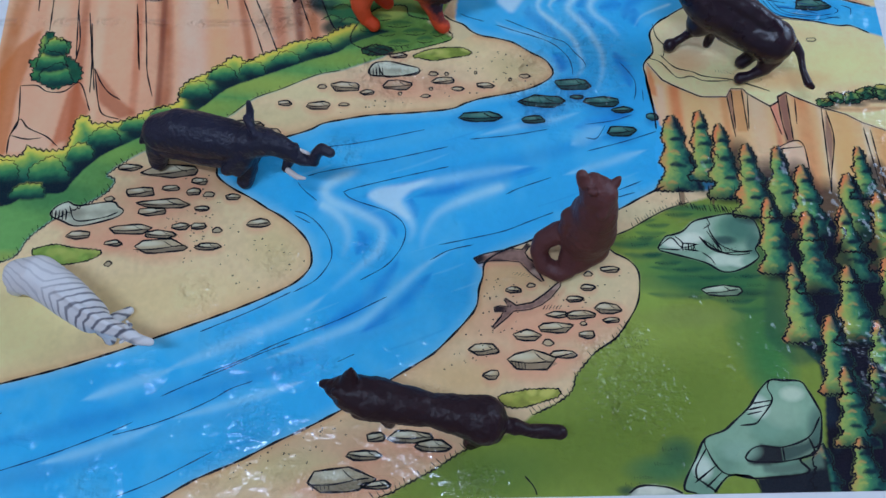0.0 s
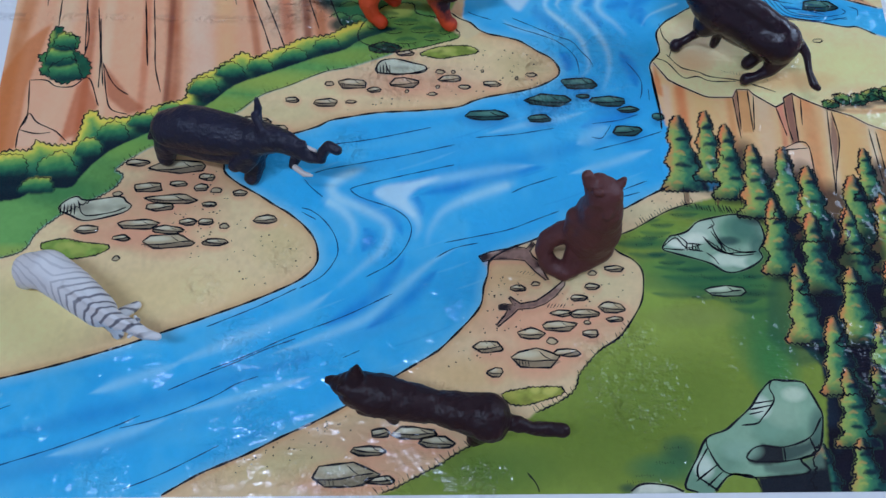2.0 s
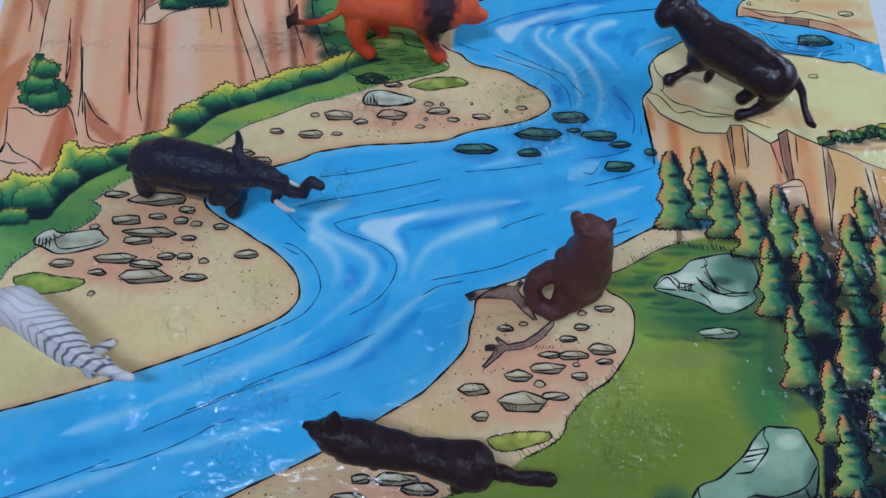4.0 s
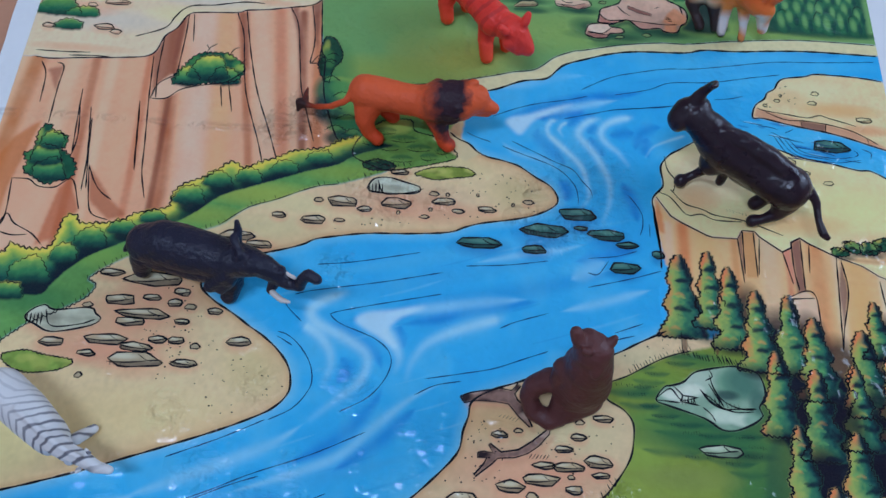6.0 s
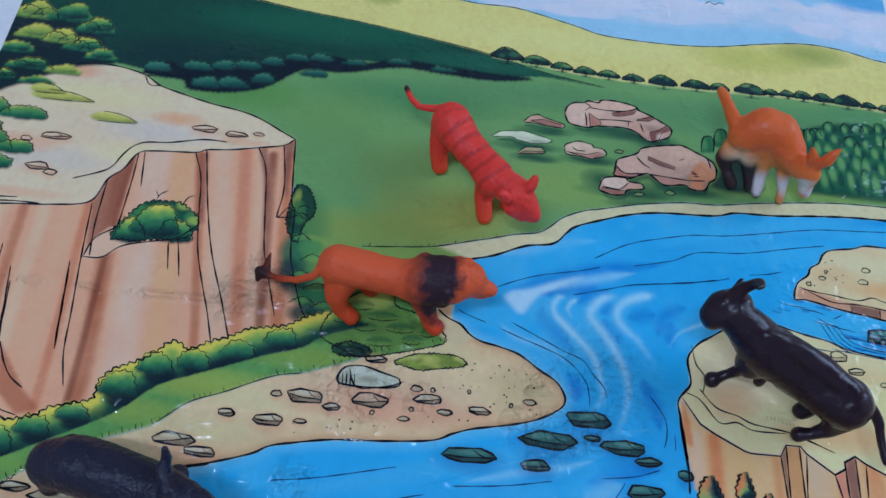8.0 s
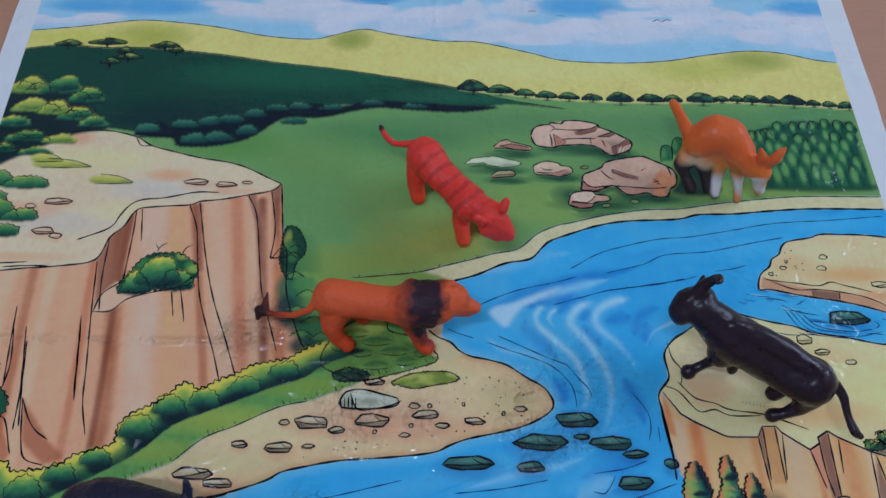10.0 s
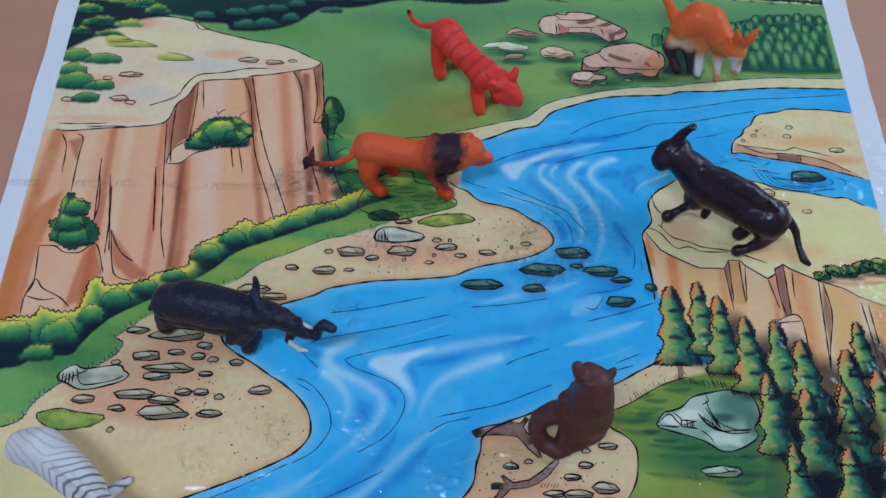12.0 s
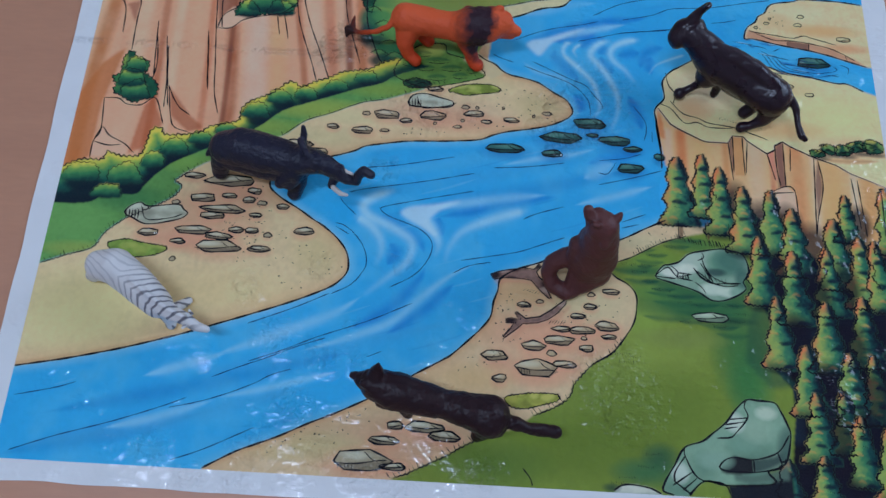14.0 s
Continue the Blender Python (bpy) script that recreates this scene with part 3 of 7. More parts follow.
LION_GRASS = [(264, 333), (267, 347), (283, 363), (304, 366), (308, 357), (323, 353), (333, 348), (341, 337), (327, 331), (309, 326), (291, 322), (277, 326)]
TUFT_SPIT = [(311, 320), (315, 323), (327, 327), (346, 328), (354, 325), (353, 322), (338, 319), (326, 317), (316, 319)]
TUFT_W = [(50, 166), (64, 170), (75, 168), (96, 165), (88, 159), (70, 156), (57, 159)]
TUFT_S = [(366, 63), (379, 66), (387, 67), (404, 67), (405, 63), (396, 60), (381, 56), (370, 57)]
RIVER_LINES = [
    [(5, 45), (34, 52), (48, 57)],
    [(10, 6), (42, 18), (80, 30), (115, 43), (131, 50)],
    [(119, 42), (139, 47), (159, 54), (179, 63), (191, 70), (205, 75)],
    [(147, 66), (165, 74), (189, 84), (209, 93), (228, 100)],
    [(126, 5), (149, 14), (183, 31)],
    [(172, 79), (197, 89), (223, 101), (259, 115), (292, 131)],
    [(260, 87), (271, 92)],
    [(227, 135), (201, 122), (168, 108)],
    [(229, 135), (243, 143), (251, 153), (254, 162), (251, 174), (243, 185), (234, 192), (227, 194)],
]
RIVER_LINES2 = [
    [(274, 143), (291, 153), (301, 165), (305, 177), (302, 186), (293, 193), (283, 197), (269, 202), (262, 207), (264, 210), (290, 217), (336, 228)],
    [(228, 216), (233, 210), (242, 202)],
    [(235, 221), (249, 225), (294, 234), (336, 244)],
    [(248, 244), (275, 248), (319, 258)],
    [(227, 191), (238, 185)],
    [(328, 168), (352, 173), (374, 178), (392, 185), (410, 192)],
    [(322, 157), (335, 164), (352, 168)],
    [(352, 250), (382, 253), (410, 258)],
]
RIVER_LINES3 = [
    [(438, 240), (467, 248), (491, 256)],
    [(438, 251), (445, 250), (450, 256), (453, 261)],
    [(439, 262), (459, 265), (474, 270)],
    [(456, 208), (476, 216)],
    [(377, 206), (387, 211), (410, 219)],
    [(456, 203), (470, 207)],
]
RIVER_LINES4 = [
    [(375, 349), (383, 346), (391, 343), (403, 339), (415, 334), (423, 328), (430, 319), (432, 310), (432, 304)],
    [(382, 354), (399, 346), (416, 338), (428, 333), (435, 324), (441, 317), (443, 311)],
    [(367, 375), (384, 383), (401, 389), (427, 395), (440, 399)],
    [(422, 377), (443, 383), (465, 389), (496, 393), (518, 398)],
    [(469, 315), (475, 307), (479, 299), (479, 290), (477, 283)],
    [(484, 292), (484, 282)],
    [(348, 359), (354, 356), (366, 352)],
]
RIVER_LINES5 = [
    [(436, 405), (459, 418), (482, 425), (504, 430), (527, 432), (555, 437), (592, 444), (633, 447), (675, 451)],
    [(462, 402), (489, 409), (507, 417), (539, 420), (571, 427), (596, 432)],
    [(461, 388), (492, 393), (516, 397), (527, 400)],
    [(541, 404), (554, 406), (564, 409)],
    [(583, 378), (593, 373), (608, 370)],
    [(599, 366), (616, 364), (632, 360)],
    [(594, 378), (598, 380), (601, 382)],
    [(638, 357), (650, 356)],
    [(646, 366), (649, 363), (645, 360)],
    [(652, 368), (659, 365), (658, 359)],
    [(573, 383), (583, 382), (589, 380)],
]
CLIFF_LINES = [
    [(100, 409), (104, 371), (109, 332), (112, 307), (118, 286)],
    [(105, 428), (106, 395), (109, 371)],
    [(105, 370), (117, 371), (127, 380), (143, 385), (159, 389), (171, 399)],
    [(105, 370), (109, 384), (122, 394)],
    [(158, 456), (166, 436), (171, 407), (176, 382), (184, 359), (191, 341), (198, 320)],
    [(165, 459), (175, 416), (185, 382), (198, 350), (208, 324)],
    [(200, 465), (208, 448), (214, 412), (218, 388), (224, 369), (233, 342)],
    [(217, 469), (222, 443), (223, 428), (222, 412), (228, 420), (233, 418)],
    [(222, 412), (233, 413)],
    [(120, 451), (121, 430), (121, 395)],
    [(124, 452), (128, 425)],
]
CLIFF_LINES2 = [
    [(28, 397), (34, 393), (34, 374), (35, 342)],
    [(16, 397), (22, 385), (24, 360)],
    [(53, 374), (55, 351), (58, 320)],
    [(66, 349), (70, 321), (75, 291)],
    [(99, 361), (102, 339), (106, 308)],
    [(9, 407), (30, 407), (51, 408)],
    [(35, 404), (51, 405), (66, 405)],
    [(161, 391), (166, 372), (168, 363)],
    [(156, 386), (160, 367)],
    [(108, 516), (113, 509), (121, 509)],
    [(108, 517), (114, 517)],
]
CLIFF_LINES3 = [
    [(21, 295), (24, 265), (20, 254), (20, 239)],
    [(21, 295), (33, 295), (41, 290), (53, 290), (64, 297), (74, 274)],
    [(20, 254), (25, 267), (32, 260), (46, 253), (55, 245)],
    [(20, 254), (32, 251), (43, 252)],
    [(73, 310), (79, 298), (86, 289), (95, 283)],
    [(73, 310), (79, 282), (84, 271), (96, 267)],
    [(55, 358), (59, 333), (58, 316)],
    [(63, 359), (70, 316), (72, 289)],
    [(98, 367), (105, 313)],
]
R_CLIFF_LINES = [
    [(548, 285), (550, 251)],
    [(552, 292), (551, 258)],
    [(560, 292), (560, 256)],
    [(564, 287), (561, 258)],
    [(580, 277), (585, 253)],
    [(587, 285), (587, 263), (589, 248)],
    [(594, 288), (593, 248)],
    [(600, 284), (598, 262)],
    [(578, 241), (593, 248), (600, 244), (601, 223), (603, 217)],
    [(578, 241), (599, 243)],
    [(619, 276), (614, 206)],
    [(622, 274), (624, 250), (617, 222), (614, 206)],
    [(648, 259), (651, 214)],
    [(653, 257), (655, 207)],
    [(672, 250), (670, 208)],
]
ISLAND_LINES = [
    [(574, 399), (580, 397), (597, 395), (613, 393), (623, 396), (630, 394), (645, 390), (651, 388)],
    [(580, 396), (596, 390), (612, 390), (629, 388), (646, 384), (658, 378), (666, 373)],
    [(658, 378), (659, 372)],
    [(627, 388), (626, 381)],
    [(608, 389), (608, 384)],
]
ROCKE_LINES = [
    [(519, 187), (521, 182), (516, 179)],
    [(513, 171), (518, 168), (527, 161), (535, 161), (549, 162)],
    [(513, 171), (518, 165), (525, 161), (531, 160)],
    [(518, 177), (525, 165)],
    [(520, 177), (527, 162)],
    [(494, 174), (500, 168), (498, 164)],
    [(500, 168), (511, 167)],
    [(498, 164), (511, 162)],
    [(504, 168), (503, 163)],
    [(508, 168), (507, 163)],
    [(513, 161), (518, 157), (521, 152)],
    [(482, 164), (498, 163)],
]
ROCKSE_LINES = [
    [(546, 71), (544, 66), (546, 58), (536, 46), (532, 43), (522, 42)],
    [(532, 56), (546, 58)],
    [(529, 52), (544, 55)],
    [(528, 49), (538, 51)],
    [(576, 47), (566, 34), (548, 28), (534, 29), (526, 26), (524, 20), (545, 19), (564, 22), (570, 24)],
    [(548, 28), (548, 19)],
    [(566, 34), (569, 25)],
    [(498, 34), (498, 28), (507, 13), (525, 10), (530, 2)],
    [(498, 28), (490, 16), (490, 8)],
    [(504, 18), (488, 7)],
    [(506, 13), (495, 4)],
    [(488, 11), (502, 1)],
]
LEAF_LINES = [
    [(380, 13), (386, 5), (388, -6)],
]
BEACH_STONES = [(108, 228, 17, 5), (138, 225, 38, 11), (118, 209, 20, 7), (139, 212, 13, 4), (159, 217, 12, 5), (155, 209, 11, 5), (166, 207, 8, 3), (183, 205, 11, 4), (97, 204, 7, 3), (135, 200, 34, 7), (128, 194, 19, 6), (162, 196, 11, 3), (115, 181, 28, 7), (148, 183, 12, 5), (161, 183, 12, 4), (174, 180, 7, 3), (79, 177, 17, 6), (104, 171, 13, 4), (135, 177, 23, 6), (136, 168, 39, 10), (168, 168, 19, 5), (102, 156, 6, 3), (202, 185, 16, 6)]
SPIT_STONES = [(243, 294, 7, 3), (260, 294, 22, 8), (277, 289, 11, 4), (299, 295, 24, 8), (326, 305, 7, 3), (334, 299, 18, 5), (336, 305, 3, 2), (344, 292, 9, 3), (365, 295, 14, 4), (320, 286, 8, 2), (216, 280, 11, 4), (241, 278, 19, 6), (259, 279, 8, 2), (300, 321, 14, 4), (301, 288, 3, 2), (324, 292, 3, 2), (358, 306, 2, 2), (189, 262, 25, 7), (205, 256, 20, 5), (395, 303, 8, 3), (384, 300, 2, 2)]
RIVER_STONES = [(361, 268, 34, 8), (407, 281, 36, 10), (400, 266, 19, 6), (453, 281, 26, 9), (467, 274, 16, 5), (465, 256, 22, 8), (432, 296, 27, 10), (434, 285, 10, 3), (489, 268, 9, 6), (629, 368, 30, 11)]
EAST_STONES = [(446, 149, 13, 4), (431, 146, 7, 3), (379, 135, 11, 4), (391, 138, 7, 2), (430, 136, 11, 4), (420, 128, 12, 4), (408, 117, 15, 4), (424, 117, 21, 6), (443, 121, 19, 7), (406, 108, 24, 7), (425, 111, 5, 2), (444, 113, 11, 3), (386, 103, 18, 7), (427, 103, 12, 5), (400, 98, 8, 4), (358, 94, 20, 8), (361, 77, 11, 6), (410, 90, 18, 5), (389, 86, 34, 13)]
SOUTH_STONES = [(263, 12, 42, 15), (287, 9, 19, 5), (279, 27, 23, 6), (286, 38, 12, 5), (309, 38, 29, 8), (322, 32, 22, 7)]
MESA_STONES = [(160, 476, 18, 5), (182, 474, 16, 4), (198, 476, 8, 2), (61, 458, 20, 5), (42, 454, 8, 3), (13, 431, 10, 4), (56, 433, 17, 5), (66, 429, 9, 4)]
PLATEAU_STONES = [(622, 336, 8, 3), (658, 394, 13, 4), (619, 407, 7, 3), (622, 416, 6, 3), (591, 407, 5, 2), (581, 402, 3, 2), (594, 412, 2, 2), (593, 352, 11, 7), (604, 343, 11, 4)]
TREES = [(503, 238, 35, 60), (524, 244, 26, 56), (538, 232, 28, 58), (556, 216, 31, 57), (579, 215, 28, 55), (595, 199, 33, 56), (628, 191, 34, 58), (647, 176, 33, 57), (566, 173, 29, 56), (592, 161, 32, 59), (619, 167, 28, 56), (659, 174, 27, 57), (576, 124, 28, 54), (614, 122, 33, 54), (643, 128, 31, 54), (595, 88, 31, 51), (628, 83, 33, 53), (599, 53, 29, 50), (646, 84, 25, 51), (620, 58, 28, 45), (573, 11, 25, 35), (600, 11, 28, 43), (630, 38, 28, 49)]
BEACH_ROCK = [(58, 192), (61, 198), (69, 202), (76, 199), (99, 202), (104, 198), (108, 195), (103, 190), (86, 185), (75, 184), (66, 188)]
SPIT_ROCK = [(277, 306), (281, 314), (292, 316), (304, 313), (315, 310), (316, 307), (310, 304), (290, 303), (279, 304)]
WEST_TREE = [(36, 341), (42, 334), (51, 332), (52, 325), (49, 321), (57, 316), (63, 308), (62, 299), (54, 296), (45, 293), (35, 298), (28, 302), (29, 309), (25, 315), (30, 319), (31, 328), (31, 336)]
LEDGE = [(105, 370), (109, 384), (121, 394), (158, 396), (173, 400), (167, 392), (155, 388), (139, 383), (125, 377), (117, 371)]
MESA_BUSH = [(119, 385), (121, 395), (126, 401), (129, 407), (135, 413), (145, 415), (156, 415), (162, 412), (170, 406), (171, 399), (167, 392), (157, 389), (145, 388), (135, 385), (126, 386)]
HOOKS = [
    ([(416, 375), (412, 374), (409, 369), (410, 362), (416, 355), (424, 348)], 3),
    ([(424, 374), (420, 371), (418, 367), (421, 361)], 2),
    ([(449, 379), (441, 376), (435, 370), (433, 363), (440, 354), (446, 346), (452, 334), (456, 321), (455, 306), (450, 292)], 5),
    ([(474, 382), (463, 379), (454, 374), (450, 366), (454, 358), (463, 350), (470, 340)], 5),
    ([(410, 362), (422, 350), (434, 337), (439, 322), (440, 310), (433, 300)], 4),
    ([(515, 369), (501, 363), (490, 357), (484, 348)], 1.5),
    ([(244, 200), (255, 193), (263, 183), (265, 172), (262, 162)], 7),
    ([(269, 224), (256, 218), (248, 211), (252, 202), (273, 192), (287, 183), (289, 173), (284, 162), (274, 153), (256, 137)], 7),
    ([(298, 201), (305, 192), (310, 181), (308, 172)], 7),
    ([(377, 213), (354, 205), (334, 196), (325, 189), (318, 177), (316, 168)], 7),
]
STREAKS = [
    ([(363, 399), (396, 408), (417, 415), (443, 419)], 6),
    ([(397, 376), (415, 383), (437, 390), (467, 398)], 5),
    ([(355, 252), (394, 262), (419, 267), (440, 274)], 4),
    ([(425, 244), (437, 252), (452, 261)], 10),
    ([(373, 354), (386, 344), (408, 339), (418, 329)], 4),
    ([(293, 209), (310, 213), (334, 218), (367, 224), (400, 229)], 6),
    ([(256, 137), (235, 121), (208, 108), (175, 94), (143, 81)], 7),
    ([(345, 168), (322, 156), (300, 137), (276, 115), (242, 100), (205, 87)], 5),
    ([(243, 76), (200, 63), (150, 50)], 4),
    ([(72, 24), (109, 34), (154, 50)], 5),
    ([(157, 85), (129, 75), (94, 63)], 6),
    ([(416, 220), (450, 230), (485, 242)], 5),
]
DEEP = [
    [(401, 374), (419, 381), (441, 388)],
    [(423, 370), (433, 377), (448, 382)],
    [(455, 364), (462, 366), (477, 369)],
    [(476, 351), (478, 362), (486, 372), (499, 376)],
    [(439, 365), (444, 370), (449, 373)],
    [(372, 373), (397, 383), (434, 395), (490, 407)],
    [(442, 364), (444, 355), (454, 346)],
    [(417, 324), (424, 315), (422, 305)],
    [(464, 327), (472, 310), (476, 291)],
    [(427, 258), (456, 266), (474, 272)],
    [(395, 375), (422, 382), (440, 384)],
    [(404, 369), (401, 361), (412, 349), (425, 335)],
    [(486, 366), (484, 353), (487, 346)],
    [(305, 203), (334, 210), (375, 221), (408, 228)],
    [(258, 204), (278, 194), (296, 180), (299, 170)],
    [(270, 180), (276, 172), (270, 160)],
    [(302, 164), (294, 147), (272, 123), (242, 106)],
    [(326, 151), (302, 127), (272, 104)],
    [(310, 204), (308, 196), (314, 187)],
]
WEDGES = [
    [(377, 371), (381, 375), (393, 378), (410, 385), (430, 391), (415, 383), (399, 374), (393, 366), (388, 360), (381, 366)],
    [(278, 206), (285, 211), (302, 214), (326, 218), (310, 210), (302, 202), (302, 197), (308, 187), (294, 195), (283, 201)],
]
DEER_EGG_A = [(515, 499), (516, 507), (518, 513), (523, 514), (525, 509), (524, 500)]
DEER_EGG_B = [(525, 505), (526, 515), (529, 521), (534, 521), (535, 515), (534, 506)]
DEER_SHADE = [(534, 502), (545, 500), (555, 488), (559, 473), (545, 468), (529, 468), (518, 470), (527, 482)]
MEADOW_ROCK_A = [(415, 522), (417, 528), (422, 532), (430, 533), (432, 535), (440, 534), (443, 537), (456, 537), (468, 534), (470, 531), (479, 527), (489, 521), (493, 518), (494, 514), (491, 509), (484, 506), (478, 504), (472, 507), (468, 511), (458, 514), (439, 513), (431, 511), (419, 513), (416, 518)]
MEADOW_ROCK_B = [(452, 481), (454, 486), (467, 492), (471, 497), (480, 500), (496, 503), (502, 503), (512, 498), (516, 496), (523, 491), (525, 484), (523, 477), (519, 474), (515, 467), (505, 467), (501, 470), (488, 468), (483, 470), (476, 476), (470, 475), (462, 471), (451, 472), (451, 476)]
ROCK_B_BASE = [(441, 464), (442, 467), (446, 470), (458, 471), (461, 468), (470, 467), (471, 463), (460, 461), (457, 457), (448, 456), (440, 459)]
MEADOW_S1 = [(385, 511), (390, 516), (396, 518), (399, 516), (413, 512), (415, 510), (413, 508), (401, 509), (393, 510), (386, 510)]
MEADOW_S2 = [(362, 495), (369, 500), (385, 502), (393, 500), (405, 497), (404, 494), (393, 492), (381, 494), (377, 496), (367, 495)]
MEADOW_S3 = [(381, 483), (387, 488), (398, 489), (401, 486), (399, 484), (382, 482)]
MEADOW_S4 = [(415, 491), (416, 494), (425, 498), (435, 496), (436, 494), (443, 493), (445, 488), (435, 484), (429, 485), (417, 486)]
ROCK_FACETS = [
    ([(432, 534), (443, 537), (456, 537), (468, 533), (464, 530), (452, 527), (440, 526), (434, 529)], (212, 174, 158)),
    ([(450, 526), (464, 530), (469, 532), (466, 527), (456, 524), (451, 524)], (128, 76, 74)),
    ([(433, 524), (442, 517), (441, 514), (434, 512)], (176, 116, 106)),
    ([(416, 527), (422, 531), (429, 532), (430, 525), (429, 512), (419, 514)], (218, 180, 166)),
    ([(462, 520), (472, 521), (478, 512), (477, 506), (468, 511), (462, 515)], (200, 156, 142)),
    ([(468, 522), (479, 526), (482, 525), (477, 522)], (128, 76, 74)),
    ([(478, 512), (485, 515), (491, 520), (494, 516), (487, 513), (484, 506), (479, 505)], (128, 76, 74)),
    ([(483, 511), (488, 513), (487, 507), (483, 506)], (216, 190, 178)),
    ([(488, 513), (494, 516), (491, 509), (487, 507)], (200, 156, 142)),
    ([(471, 494), (480, 500), (502, 503), (515, 492), (507, 487), (495, 485), (483, 488), (476, 491)], (212, 174, 158)),
    ([(476, 491), (483, 488), (495, 484), (495, 482), (485, 484), (476, 488)], (128, 76, 74)),
    ([(515, 492), (525, 484), (523, 476), (516, 474), (504, 476), (509, 486)], (206, 140, 108)),
    ([(505, 474), (516, 475), (515, 467), (505, 467)], (206, 140, 108)),
    ([(452, 479), (460, 474), (474, 476), (470, 474), (462, 472), (451, 472)], (170, 112, 104)),
    ([(477, 476), (488, 475), (504, 474), (501, 470), (488, 468), (483, 471)], (188, 140, 128)),
    ([(453, 482), (467, 490), (475, 482), (474, 477), (459, 475)], (212, 172, 158)),
    ([(442, 468), (447, 470), (458, 470), (461, 468), (454, 461), (445, 461)], (222, 190, 176)),
    ([(442, 461), (454, 460), (459, 460), (457, 457), (448, 456), (441, 459)], (150, 100, 94)),
    ([(390, 512), (399, 514), (412, 511), (413, 508), (401, 509)], (160, 112, 104)),
    ([(417, 488), (431, 487), (439, 490), (444, 489), (435, 484), (429, 485)], (178, 128, 116)),
    ([(382, 482), (387, 485), (401, 486), (399, 484)], (130, 110, 90)),
]
ROCK_CRACKS = [
    [(430, 524), (431, 518), (431, 512)],
    [(430, 533), (434, 530), (430, 526)],
    [(434, 529), (446, 528), (460, 529), (470, 533)],
    [(468, 522), (479, 526)],
    [(462, 521), (462, 515)],
    [(440, 519), (452, 520), (466, 520)],
    [(467, 490), (472, 484), (477, 481)],
    [(452, 481), (458, 475), (474, 476)],
    [(476, 476), (488, 475), (505, 474), (516, 475)],
    [(510, 481), (506, 482)],
    [(511, 480), (506, 480)],
    [(512, 478), (508, 478)],
    [(518, 496), (520, 491), (521, 486)],
    [(502, 492), (498, 490)],
    [(442, 462), (454, 461), (461, 467)],
    [(420, 493), (424, 490), (430, 490)],
    [(471, 519), (473, 512)],
]
MEADOW_S5 = [(451, 492), (454, 494), (458, 493), (456, 491)]
MEADOW_S6 = [(464, 457), (467, 460), (472, 459), (469, 457)]
MEADOW_S7 = [(486, 462), (490, 464), (494, 462), (490, 460)]

# base washes, from the sky down to the near bank
EDGE_W, EDGE_E = -3, PRINT_W + 3
fill([(EDGE_W, -3), (EDGE_E, -3), (EDGE_E, PRINT_H + 3), (EDGE_W, PRINT_H + 3)], (48, 162, 228))
bank = list(smooth(LEFT_BANK)) + list(smooth(SPIT_BANK)) + list(smooth(FAR_SHORE)) + [(EDGE_E, 457), (EDGE_E, PRINT_H + 3), (EDGE_W, PRINT_H + 3)]
LAND = mask_of(bank)
EAST = list(smooth(CHANNEL_BANK)) + [(EDGE_E, 336), (EDGE_E, -3), (150, -3)] + list(smooth(RIGHT_BANK))[::-1] + list(smooth(CLIFF_W))[::-1] + list(smooth(PLATEAU_W))[::-1]
isle = list(smooth(ISLAND)) + [(EDGE_E, 367), (EDGE_E, 432)]
WATER = 1 - np.clip(LAND + mask_of(EAST) + mask_of(isle), 0, 1)
whole = (slice(0, NY), slice(0, NX))
lay(whole, WATER * np.clip(0.30 * BLOTCH + 0.18, 0, 1), pigment(28, 126, 200))
lay(whole, WATER * np.clip(-0.45 * BLOTCH, 0, 1), pigment(96, 172, 222))
for y, x0, x1, tone in ((20, 0, 150, (30, 124, 198)), (34, 10, 230, (66, 150, 210)), (60, 20, 260, (24, 116, 194)), (90, 120, 330, (60, 150, 214)),
                        (240, 200, 470, (56, 150, 214)), (262, 230, 480, (74, 164, 220)), (228, 260, 480, (28, 122, 200)), (438, 470, 680, (30, 128, 206)), (448, 500, 680, (72, 164, 222))):
    stroke([(x0, y - (x1 - x0) * 0.12), ((x0 + x1) / 2, y), (x1, y + (x1 - x0) * 0.14)], 22, tone, 0.6, 1.0, clip=WATER)
for l in DEEP:
    stroke(l, 18, (16, 108, 200), 0.7, 1.0, clip=WATER)
for i in range(60):
    x, y = dice.uniform(0, 480), dice.uniform(10, 300)
    l = dice.uniform(18, 60)
    stroke([(x, y), (x + l * 0.5, y + l * 0.16), (x + l, y + l * 0.36)], dice.uniform(1.5, 4), (120, 184, 228) if i % 3 else (18, 108, 190), 0.3, 1.0, clip=WATER)
for line, tone in ((LEFT_BANK, (130, 186, 222)), (SPIT_BANK[:26], (112, 182, 224)), (RIGHT_BANK, (110, 178, 220))):
    stroke(line, 18, tone, 0.6, 1.0, False, clip=WATER)
for l, w in HOOKS:
    flow(l, w * 2.6 + 4, (84, 170, 228), 0.8)
for l, w in STREAKS:
    stroke(l, w * 2.4 + 4, (96, 174, 228), 0.7, 1.0, clip=WATER)
    stroke(l, w * 1.5 + 2, (146, 192, 230), 0.42, 1.0, clip=WATER)
for l, w in HOOKS:
    flow(l, w * 1.7 + 2, (150, 196, 232), 0.62)
    flow(l, w * 0.9 + 0.8, (186, 214, 238), 0.25)
for p in WEDGES:
    fill(smooth(p, 2, True), (174, 204, 236), 0.85, 4)
